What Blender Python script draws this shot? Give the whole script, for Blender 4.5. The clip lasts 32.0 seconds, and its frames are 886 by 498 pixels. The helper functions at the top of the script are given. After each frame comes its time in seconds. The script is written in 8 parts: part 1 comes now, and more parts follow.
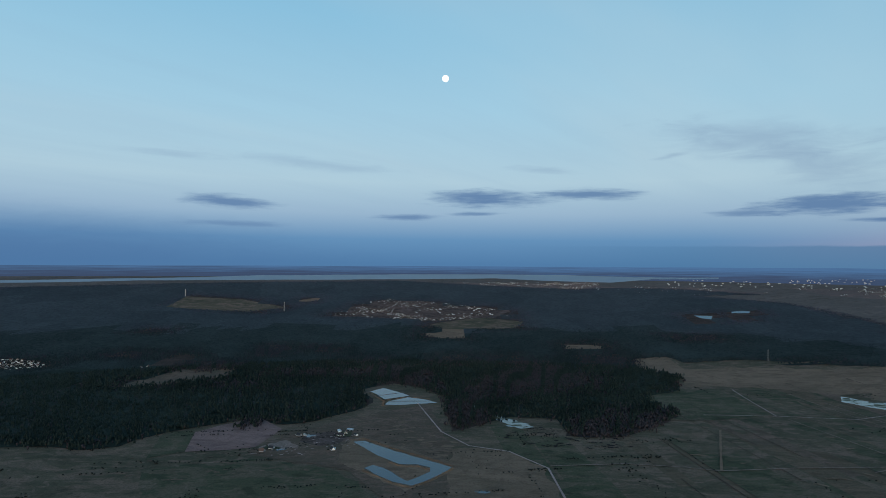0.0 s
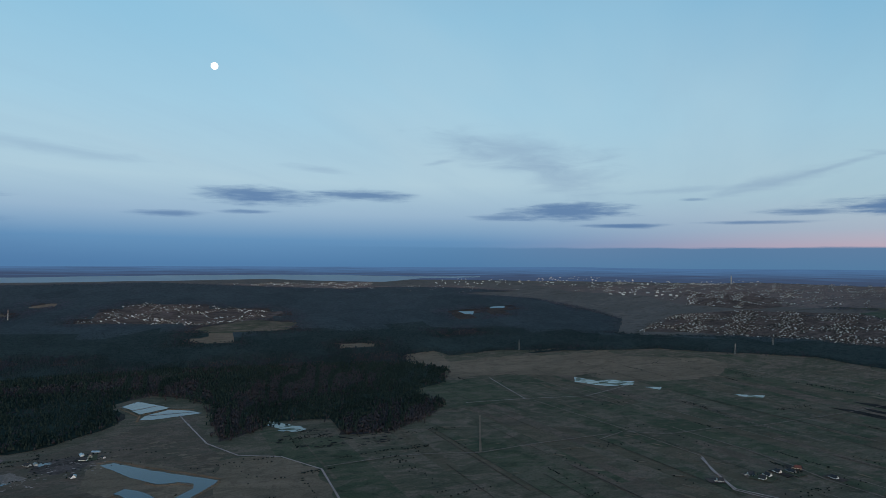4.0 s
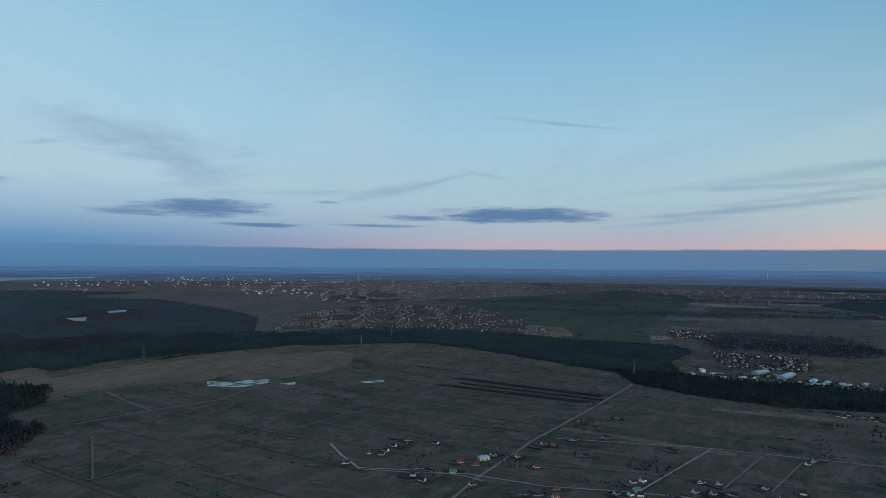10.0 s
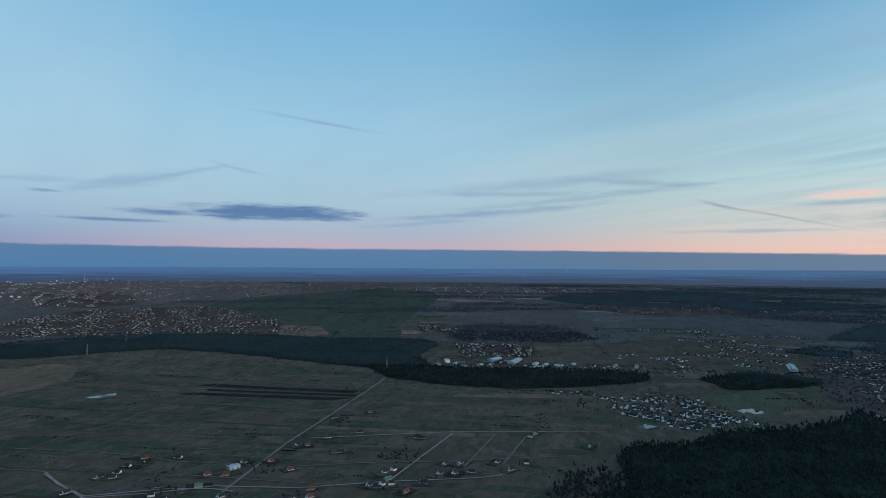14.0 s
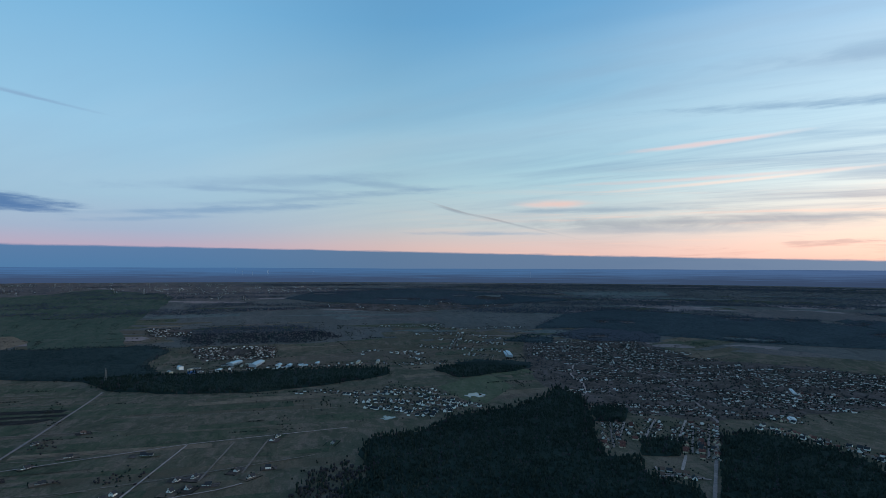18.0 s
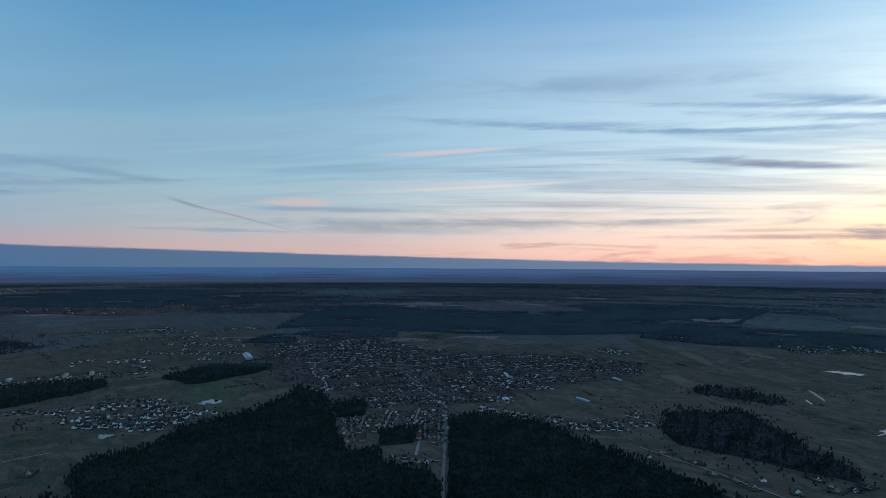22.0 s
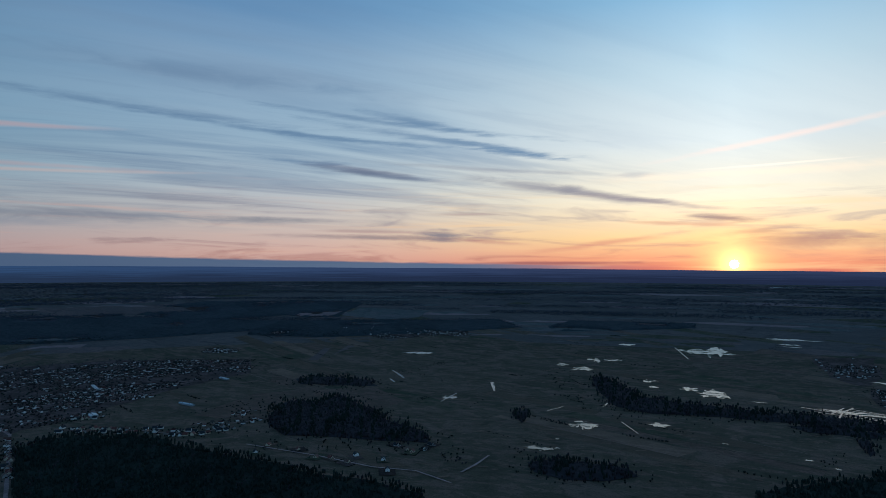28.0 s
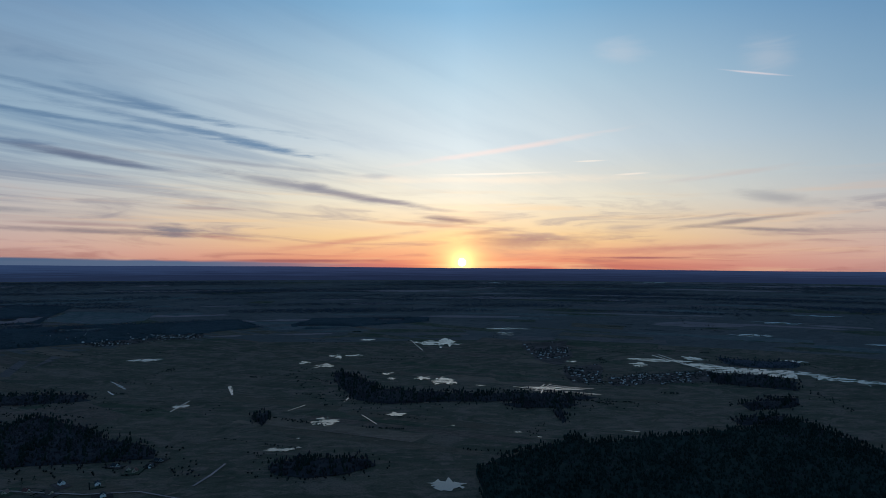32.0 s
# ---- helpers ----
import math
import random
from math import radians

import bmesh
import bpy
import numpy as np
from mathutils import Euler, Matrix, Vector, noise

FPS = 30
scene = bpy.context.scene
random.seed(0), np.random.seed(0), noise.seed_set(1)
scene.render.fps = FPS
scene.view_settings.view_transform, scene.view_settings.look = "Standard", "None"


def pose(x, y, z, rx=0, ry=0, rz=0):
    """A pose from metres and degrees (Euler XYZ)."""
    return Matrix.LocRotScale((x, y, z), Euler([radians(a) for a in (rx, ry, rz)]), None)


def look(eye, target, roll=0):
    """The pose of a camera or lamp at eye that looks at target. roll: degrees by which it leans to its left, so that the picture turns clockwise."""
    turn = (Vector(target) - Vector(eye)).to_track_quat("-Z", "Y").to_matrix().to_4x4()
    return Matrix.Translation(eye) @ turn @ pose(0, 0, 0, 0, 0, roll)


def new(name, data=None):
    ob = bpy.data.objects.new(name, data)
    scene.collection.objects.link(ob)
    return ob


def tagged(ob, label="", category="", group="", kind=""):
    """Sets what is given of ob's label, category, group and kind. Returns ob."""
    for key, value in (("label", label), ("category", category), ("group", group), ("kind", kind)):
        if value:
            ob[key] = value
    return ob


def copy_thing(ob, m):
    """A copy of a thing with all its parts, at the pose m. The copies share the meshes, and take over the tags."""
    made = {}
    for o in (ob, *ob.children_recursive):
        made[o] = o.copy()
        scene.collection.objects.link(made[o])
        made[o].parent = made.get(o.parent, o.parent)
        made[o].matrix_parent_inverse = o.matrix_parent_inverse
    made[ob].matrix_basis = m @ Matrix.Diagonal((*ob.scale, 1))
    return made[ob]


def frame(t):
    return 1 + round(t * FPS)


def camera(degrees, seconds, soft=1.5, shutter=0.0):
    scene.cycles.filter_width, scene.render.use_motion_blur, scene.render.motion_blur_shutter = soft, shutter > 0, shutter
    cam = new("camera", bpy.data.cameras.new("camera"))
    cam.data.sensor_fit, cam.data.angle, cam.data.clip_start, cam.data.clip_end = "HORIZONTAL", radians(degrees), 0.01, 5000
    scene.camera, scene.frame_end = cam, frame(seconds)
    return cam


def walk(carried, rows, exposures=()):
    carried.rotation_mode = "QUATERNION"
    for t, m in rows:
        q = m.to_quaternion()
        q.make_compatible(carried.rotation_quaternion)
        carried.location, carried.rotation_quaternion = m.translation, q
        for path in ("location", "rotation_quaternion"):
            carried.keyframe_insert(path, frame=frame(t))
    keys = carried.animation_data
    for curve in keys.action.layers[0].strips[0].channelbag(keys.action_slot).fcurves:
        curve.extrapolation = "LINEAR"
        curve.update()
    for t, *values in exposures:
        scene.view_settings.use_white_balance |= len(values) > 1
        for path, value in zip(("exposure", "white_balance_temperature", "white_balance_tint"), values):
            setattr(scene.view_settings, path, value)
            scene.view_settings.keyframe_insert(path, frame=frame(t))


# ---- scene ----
EYE = 400.0
cam = camera(71.9, 32.0, 0.75)
# seconds, yaw, pitch, roll: the camera hovers and turns to its right
PATH = [
    (0, -0.00, 1.361, -0.611),
    (0.5, -2.55, 1.389, -0.624),
    (1, -5.10, 1.414, -0.619),
    (1.5, -7.69, 1.439, -0.603),
    (2, -10.30, 1.463, -0.590),
    (2.5, -12.93, 1.484, -0.577),
    (3, -15.60, 1.508, -0.558),
    (3.5, -18.23, 1.533, -0.534),
    (5.5, -28.77, 1.607, -0.463),
    (6, -31.39, 1.623, -0.443),
    (6.5, -34.09, 1.642, -0.467),
    (7, -36.83, 1.657, -0.488),
    (7.5, -39.62, 1.668, -0.486),
    (8, -42.44, 1.678, -0.476),
    (8.5, -45.32, 1.693, -0.462),
    (9, -48.22, 1.712, -0.459),
    (9.5, -51.09, 1.731, -0.463),
    (10, -53.94, 1.742, -0.454),
    (10.5, -56.73, 1.751, -0.427),
    (11, -59.49, 1.757, -0.391),
    (11.5, -62.27, 1.760, -0.370),
    (12, -65.07, 1.763, -0.372),
    (12.5, -67.90, 1.767, -0.373),
    (13, -70.76, 1.771, -0.367),
    (13.5, -73.62, 1.771, -0.368),
    (14, -76.47, 1.773, -0.350),
    (14.5, -79.39, 1.776, -0.318),
    (16.5, -91.13, 1.788, -0.296),
    (17, -94.09, 1.793, -0.315),
    (17.5, -97.05, 1.798, -0.306),
    (18, -100.02, 1.800, -0.284),
    (18.5, -103.00, 1.794, -0.273),
    (19, -105.96, 1.785, -0.276),
    (19.5, -108.90, 1.775, -0.314),
    (20, -111.86, 1.771, -0.334),
    (20.5, -114.83, 1.777, -0.311),
    (21, -117.80, 1.786, -0.322),
    (21.5, -120.75, 1.797, -0.359),
    (22, -123.71, 1.805, -0.354),
    (22.5, -126.68, 1.807, -0.321),
    (23, -129.64, 1.809, -0.291),
    (23.5, -132.60, 1.809, -0.256),
    (24, -135.56, 1.804, -0.214),
    (24.5, -138.51, 1.795, -0.190),
    (25, -141.45, 1.784, -0.175),
    (25.5, -144.39, 1.774, -0.169),
    (27.5, -156.19, 1.729, -0.188),
    (28, -159.17, 1.712, -0.215),
    (28.5, -162.18, 1.702, -0.226),
    (29, -165.19, 1.691, -0.232),
    (29.5, -168.21, 1.680, -0.211),
    (30, -171.20, 1.665, -0.191),
    (30.5, -174.16, 1.646, -0.184),
    (31, -177.14, 1.628, -0.188),
    (31.5, -180.08, 1.609, -0.197),
    (32, -182.88, 1.588, -0.186),
]
walk(cam, [(t, pose(0, 0, EYE, 90 + pitch, roll, yaw)) for t, yaw, pitch, roll in PATH], exposures=((0, 0.0, 6500, 10), (10, 0.0, 6450, 10), (13, 0.02, 6300, 10), (16, 0.03, 6050, 10), (19, -0.06, 5850, 10), (22, -0.28, 5600, 10), (24.5, -0.52, 5400, 11), (28, -1.02, 5250, 11), (32, -1.16, 5200, 12)))

# ---- sky and sun ----
SUN_AZ, SUN_EL = -184.65, 0.36      # degrees; azimuths count to the left of the first view
MOON_AZ, MOON_EL = -0.05, 16.95


def way(az, el=0.0):
    a, e = radians(az), radians(el)
    return Vector((-math.sin(a) * math.cos(e), math.cos(a) * math.cos(e), math.sin(e)))


def srgb(r, g, b):
    """Linear colour from 0..255 values."""
    return tuple(((c / 255 + 0.055) / 1.055) ** 2.4 if c > 10 else c / 255 / 12.92 for c in (r, g, b)) + (1.0,)


class Nodes:
    """A short hand for building node trees."""

    def __init__(self, tree):
        self.tree = tree

    def add(self, kind):
        return self.tree.nodes.new(kind)

    def put(self, sock, v):
        if isinstance(v, bpy.types.NodeSocket):
            self.tree.links.new(v, sock)
        elif v is not None:
            sock.default_value = v

    def math(self, op, a, b=None, c=None, clamp=False):
        n = self.add("ShaderNodeMath")
        n.operation, n.use_clamp = op, clamp
        for s, v in zip(n.inputs, (a, b, c)):
            self.put(s, v)
        return n.outputs[0]

    def smooth(self, v, lo, hi, a=0.0, b=1.0):
        n = self.add("ShaderNodeMapRange")
        n.interpolation_type = "SMOOTHSTEP"
        for s, w in zip(n.inputs, (v, lo, hi, a, b)):
            self.put(s, w)
        return n.outputs[0]

    def mix(self, f, a, b, blend="MIX"):
        n = self.add("ShaderNodeMix")
        n.data_type, n.blend_type = "RGBA", blend
        self.put(n.inputs[0], f), self.put(n.inputs[6], a), self.put(n.inputs[7], b)
        return n.outputs[2]

    def ramp(self, v, stops):
        n = self.add("ShaderNodeValToRGB")
        el = n.color_ramp.elements
        while len(el) < len(stops):
            el.new(0.5)
        for e, (p, c) in zip(el, stops):
            e.position, e.color = p, c
        self.put(n.inputs[0], v)
        return n.outputs[0]

    def noise(self, vec, scale, detail=3.0, rough=0.55, out=0, distort=0.0):
        n = self.add("ShaderNodeTexNoise")
        self.put(n.inputs["Vector"], vec)
        n.inputs["Scale"].default_value, n.inputs["Detail"].default_value, n.inputs["Roughness"].default_value = scale, detail, rough
        n.inputs["Distortion"].default_value = distort
        return n.outputs[out]

    def xyz(self, x, y, z):
        n = self.add("ShaderNodeCombineXYZ")
        for s, v in zip(n.inputs, (x, y, z)):
            self.put(s, v)
        return n.outputs[0]


world = bpy.data.worlds.new("evening_sky")
scene.world = world
world.use_nodes = True
W = Nodes(world.node_tree)
W.tree.nodes.clear()
coord = W.add("ShaderNodeTexCoord").outputs["Generated"]
sep = W.add("ShaderNodeSeparateXYZ")
W.put(sep.inputs[0], coord)
dx, dy, dz = sep.outputs
MID = -92.0                        # the azimuth that faces the middle of the walk
f_, s_ = way(MID), way(MID + 90)
ahead = W.math("ADD", W.math("MULTIPLY", dx, f_.x), W.math("MULTIPLY", dy, f_.y))
aside = W.math("ADD", W.math("MULTIPLY", dx, s_.x), W.math("MULTIPLY", dy, s_.y))
AZ = W.math("ADD", W.math("MULTIPLY", W.math("ARCTAN2", aside, ahead), 57.29578), MID)
EL = W.math("MULTIPLY", W.math("ARCSINE", dz), 57.29578)
OFF = W.math("ABSOLUTE", W.math("SUBTRACT", AZ, SUN_AZ))
ROUND = W.math("SQRT", W.math("MULTIPLY_ADD", OFF, OFF, 200.0))
up = W.math("DIVIDE", EL, 40.0, clamp=True)

# sky colour by height, facing away from the sun, across it and towards it
def band(*stops):
    return W.ramp(up, [(e / 40, srgb(*c)) for e, c in stops])

sky_moon = band((0, (80, 124, 168)), (2.2, (98, 144, 186)), (4.6, (150, 181, 207)), (7.5, (172, 203, 220)), (14, (160, 203, 226)), (22, (138, 192, 222)), (40, (95, 150, 190)))
sky_side = band((0, (150, 158, 182)), (1.6, (192, 172, 188)), (3.2, (170, 184, 202)), (6, (166, 198, 214)), (12, (158, 201, 224)), (22, (126, 182, 217)), (40, (85, 140, 190)))
sky_turn = band((0, (222, 182, 178)), (1.8, (224, 196, 190)), (4, (198, 208, 210)), (8, (172, 207, 220)), (13, (146, 193, 220)), (22, (108, 166, 210)), (40, (75, 130, 185)))
sky_west = band((0, (226, 176, 160)), (1.6, (232, 196, 180)), (4, (226, 214, 202)), (8, (196, 214, 222)), (14, (154, 190, 216)), (22, (112, 160, 204)), (40, (75, 130, 185)))
sky_sun = band((0, (212, 122, 98)), (0.9, (234, 166, 124)), (2.6, (246, 212, 152)), (6, (242, 236, 210)), (11, (212, 226, 230)), (17, (178, 206, 222)), (23, (134, 178, 212)), (40, (80, 135, 188)))
sky = W.mix(W.smooth(OFF, 8, 42), sky_sun, sky_west)
sky = W.mix(W.smooth(OFF, 44, 78), sky, sky_turn)
sky = W.mix(W.smooth(OFF, 82, 112), sky, sky_side)
sky = W.mix(W.smooth(OFF, 120, 165), sky, sky_moon)

# thin high cloud in long streaks that run towards the sunset
near_k = W.math("DIVIDE", 1.0, W.math("ADD", W.math("MAXIMUM", dz, 0.0), 0.075))
g_, h_ = way(-222), way(-132)
along = W.math("MULTIPLY", W.math("ADD", W.math("MULTIPLY", dx, g_.x), W.math("MULTIPLY", dy, g_.y)), near_k)
across = W.math("MULTIPLY", W.math("ADD", W.math("MULTIPLY", dx, h_.x), W.math("MULTIPLY", dy, h_.y)), near_k)
veil = W.noise(W.xyz(W.math("MULTIPLY", along, 0.36), W.math("MULTIPLY", across, 1.7), 0.0), 1.0, 6, 0.56, distort=0.7)
wisp = W.noise(W.xyz(W.math("MULTIPLY", along, 0.8), W.math("MULTIPLY", across, 3.4), 7.0), 1.0, 6, 0.6, distort=0.9)
haze = W.noise(W.xyz(W.math("MULTIPLY", along, 0.16), W.math("MULTIPLY", across, 0.55), 5.0), 1.0, 4, 0.5)
fine = W.noise(W.xyz(W.math("MULTIPLY", AZ, 0.05), W.math("MULTIPLY", EL, 0.9), 3.0), 1.3, 5, 0.6, distort=0.4)
side = W.math("SUBTRACT", AZ, SUN_AZ)
toward = W.math("MULTIPLY", W.smooth(OFF, 108, 40), W.smooth(side, -34, 8, 0.15, 1.0))
grain = W.math("ADD", W.math("MULTIPLY", W.smooth(veil, 0.42, 0.68), 0.75), W.math("MULTIPLY", W.smooth(wisp, 0.46, 0.72), 0.36))
amount = W.math("MULTIPLY", grain, W.math("MULTIPLY_ADD", toward, 0.52, 0.12))
amount = W.math("MULTIPLY", amount, W.math("MULTIPLY", W.smooth(EL, 2.0, 6.0), W.math("MULTIPLY", W.smooth(EL, 25, 13, 0.45, 1.0), W.smooth(side, 2, 26, 0.22, 1.0))))
sky = W.mix(amount, sky, W.mix(toward, srgb(140, 172, 200), W.mix(W.smooth(EL, 4, 11), srgb(146, 150, 166), srgb(96, 134, 174))))
pale = W.math("MULTIPLY", W.smooth(haze, 0.46, 0.70), W.smooth(EL, 4.0, 10.0, 0.0, 0.28))
sky = W.mix(pale, sky, W.mix(toward, srgb(190, 212, 222), srgb(208, 220, 226)))
lit = W.math("MULTIPLY", W.smooth(fine, 0.50, 0.74), W.math("MULTIPLY", W.smooth(OFF, 100, 60), W.smooth(EL, 10, 2)))
sky = W.mix(W.math("MULTIPLY", lit, 0.5), sky, W.mix(W.smooth(OFF, 15, 50), srgb(255, 216, 156), srgb(248, 200, 178)))
smoke = W.noise(W.xyz(W.math("MULTIPLY", AZ, 0.07), W.math("MULTIPLY", EL, 0.7), 9.0), 1.2, 6, 0.6, distort=0.8)
dim = W.math("MULTIPLY", W.smooth(smoke, 0.50, 0.68), W.math("MULTIPLY", W.smooth(OFF, 80, 45), W.smooth(EL, 8.0, 4)))
sky = W.mix(W.math("MULTIPLY", dim, 0.5), sky, W.mix(W.smooth(EL, 0.5, 4), srgb(170, 110, 104), srgb(150, 146, 158)))

# ragged edges that every cloud shares
puff = W.math("SUBTRACT", W.noise(W.xyz(W.math("MULTIPLY", AZ, 0.13), W.math("MULTIPLY", EL, 0.62), 4.0), 1.5, 6, 0.6, distort=0.7), 0.5)
rag = W.math("SUBTRACT", W.noise(W.xyz(W.math("MULTIPLY", AZ, 0.16), W.math("MULTIPLY", EL, 1.3), 0.0), 1.7, 6, 0.62), 0.5)


def cloud(az, el, half_w, half_h, colour, strength, slope=0.0, soft=0.9, ragged=3.0):
    global sky
    u = W.math("DIVIDE", W.math("SUBTRACT", AZ, az), half_w)
    v = W.math("DIVIDE", W.math("SUBTRACT", W.math("SUBTRACT", EL, el), W.math("MULTIPLY", W.math("SUBTRACT", AZ, az), slope)), half_h)
    d = W.math("ADD", W.math("MULTIPLY", u, u), W.math("MULTIPLY", v, v))
    d = W.math("ADD", W.math("SQRT", d), W.math("MULTIPLY", puff if soft >= 1 and half_h > 0.45 else rag, ragged))
    m = W.math("MULTIPLY", W.smooth(d, 1.0 + soft * 0.3, 1.0 - soft), strength)
    sky = W.mix(m, sky, srgb(*colour))


BLUE_CLOUD, GREY_VEIL, STREAK = (88, 124, 168), (138, 168, 196), (104, 138, 174)
cloud(36.0, 0.6, 26.0, 3.6, (76, 116, 162), 0.75, 0.020, 1.0, 0.5)
cloud(19.6, 5.31, 4.2, 0.62, BLUE_CLOUD, 0.85, 0.056, 0.8, 1.6)
cloud(-3.8, 6.10, 5.6, 0.89, BLUE_CLOUD, 0.9, 0.018, 0.8, 1.6)
cloud(-13.3, 6.41, 4.9, 0.57, BLUE_CLOUD, 0.85, 0.006, 0.8, 1.6)
cloud(3.3, 4.29, 3.2, 0.31, BLUE_CLOUD, 0.75, -0.021, 0.8, 1.6)
cloud(-3.0, 4.67, 2.7, 0.21, BLUE_CLOUD, 0.7, -0.013, 0.8, 1.6)
cloud(18.6, 3.37, 4.9, 0.29, BLUE_CLOUD, 0.5, -0.004, 0.8, 1.6)
cloud(-32.5, 5.06, 5.9, 0.89, BLUE_CLOUD, 0.9, -0.022, 0.7, 1.8)
cloud(-26.8, 4.54, 3.4, 0.34, BLUE_CLOUD, 0.7, -0.012, 0.8, 1.6)
cloud(-36.7, 3.69, 3.3, 0.23, BLUE_CLOUD, 0.7, 0.027, 0.8, 1.6)
cloud(-60.8, 4.95, 8.2, 0.82, BLUE_CLOUD, 0.95, -0.003, 0.6, 1.6)
cloud(-52.1, 4.64, 4.4, 0.31, BLUE_CLOUD, 0.8, 0.014, 0.8, 1.8)
cloud(-66.1, 4.50, 2.8, 0.28, BLUE_CLOUD, 0.7, 0.035, 0.8, 1.8)
cloud(-37.6, 3.73, 4.0, 0.21, BLUE_CLOUD, 0.75, -0.007, 0.8, 1.6)
cloud(-47.6, 3.85, 4.9, 0.18, BLUE_CLOUD, 0.75, 0.005, 0.8, 1.6)
cloud(-43.2, 5.91, 1.2, 0.16, BLUE_CLOUD, 0.5, 0.004, 0.8, 1.6)
cloud(-27.5, 10.58, 8.6, 1.62, GREY_VEIL, 0.6, 0.128, 1, 2.0)
cloud(-32.3, 8.16, 4.6, 1.67, GREY_VEIL, 0.55, 0.194, 1, 2.0)
cloud(-20.4, 9.60, 1.5, 0.25, GREY_VEIL, 0.5, -0.167, 1, 2.0)
cloud(-49.6, 7.19, 5.6, 0.67, GREY_VEIL, 0.6, -0.182, 1, 2.0)
cloud(-53.6, 8.09, 4.4, 0.25, GREY_VEIL, 0.5, -0.253, 1, 2.0)
cloud(-57.9, 8.66, 2.8, 0.19, GREY_VEIL, 0.4, 0.207, 1, 2.0)
cloud(-41.9, 6.75, 5.8, 0.31, GREY_VEIL, 0.4, -0.027, 1, 2.0)
cloud(-66.6, 12.91, 4.4, 0.13, GREY_VEIL, 0.5, 0.128, 1, 2.0)
cloud(-63.0, 13.41, 5.2, 0.20, GREY_VEIL, 0.4, 0.119, 1, 2.0)
cloud(-8.9, 8.74, 3.7, 0.32, GREY_VEIL, 0.4, 0.067, 1, 2.0)
cloud(12.2, 9.02, 8.2, 0.60, GREY_VEIL, 0.4, 0.065, 1, 2.0)
cloud(24.3, 9.16, 4.9, 0.32, GREY_VEIL, 0.35, 0.013, 1, 2.0)
cloud(-84.6, 7.76, 13.0, 0.61, GREY_VEIL, 0.45, -0.074, 1, 2.0)
cloud(-89.5, 6.45, 14.3, 0.35, GREY_VEIL, 0.5, -0.093, 1, 2.0)
cloud(-76.9, 4.91, 9.5, 0.26, GREY_VEIL, 0.5, -0.077, 1, 2.0)
cloud(-103.2, 3.26, 6.4, 0.22, GREY_VEIL, 0.55, 0.005, 1, 2.0)
cloud(-101.3, 5.41, 3.0, 0.10, (158, 152, 156), 0.4, 0.302, 1, 0.5)
cloud(-104.9, 4.57, 2.2, 0.10, (158, 152, 156), 0.4, 0.239, 1, 0.5)
cloud(-105.7, 4.33, 6.6, 0.12, (150, 160, 172), 0.4, 0.235, 1, 0.5)
cloud(-101.0, 5.39, 1.6, 0.16, (140, 150, 166), 0.5, 0.287, 1, 0.8)
cloud(-81.8, 5.14, 10.2, 0.39, GREY_VEIL, 0.65, -0.077, 1, 2.0)
cloud(-83.1, 6.90, 9.9, 0.29, GREY_VEIL, 0.55, -0.001, 1, 2.0)
cloud(-94.2, 7.69, 7.1, 0.41, GREY_VEIL, 0.5, 0.089, 1, 2.0)
cloud(-74.3, 4.13, 5.0, 0.23, GREY_VEIL, 0.55, -0.073, 1, 2.0)
cloud(-110.0, 5.97, 3.4, 0.47, (244, 206, 196), 0.55, 0.003, 1, 1.6)
cloud(-123.3, 10.77, 7.3, 0.25, (238, 206, 200), 0.5, -0.058, 1, 1)
cloud(-126.1, 7.52, 12.2, 0.17, (244, 216, 200), 0.5, -0.051, 1, 0.8)
cloud(-119.8, 3.50, 12.0, 0.46, (150, 164, 180), 0.5, 0.011, 1, 1.6)
cloud(-131.5, 4.41, 6.5, 0.29, (160, 168, 178), 0.45, 0.032, 1, 1.6)
cloud(-126.7, 4.14, 20.9, 0.51, (132, 142, 160), 0.6, -0.001, 1, 1.8)
cloud(-115.1, 5.36, 11.1, 0.28, (126, 150, 176), 0.5, 0.007, 1, 1.6)
cloud(-122.7, 7.84, 12.4, 0.20, (222, 190, 186), 0.45, -0.017, 1, 1.2)
cloud(-123.2, 10.78, 5.8, 0.20, (206, 190, 196), 0.45, -0.062, 1, 1.2)
cloud(-111.0, 5.97, 3.2, 0.27, (230, 194, 184), 0.5, -0.029, 1, 1.4)
cloud(-132.7, 13.16, 13.6, 0.45, STREAK, 0.48, 0.042, 1, 2.2)
cloud(-142.3, 12.22, 12.8, 0.31, STREAK, 0.52, 0.079, 1, 2.2)
cloud(-157.3, 13.28, 6.4, 0.39, STREAK, 0.60, 0.172, 1, 2.2)
cloud(-165.3, 10.89, 5.8, 0.33, STREAK, 0.65, 0.186, 1, 2.2)
cloud(-140.1, 16.35, 13.9, 0.70, STREAK, 0.35, 0.040, 1, 2.2)
cloud(-151.7, 8.95, 6.7, 0.31, (140, 146, 164), 0.65, 0.126, 1, 1.5)
cloud(-162.6, 9.15, 12.0, 0.24, (150, 158, 172), 0.5, 0.059, 1, 1.5)
cloud(-172.8, 6.72, 5.8, 0.49, (146, 146, 156), 0.65, 0.207, 1, 1.7)
cloud(-161.6, 4.97, 4.2, 0.20, (170, 150, 150), 0.5, -0.003, 1, 1.5)
cloud(-159.2, 2.96, 2.8, 0.61, (118, 122, 142), 0.8, 0.066, 0.9, 2.2)
cloud(-152.8, 3.29, 5.6, 0.21, (176, 150, 150), 0.6, 0.009, 1, 1.5)
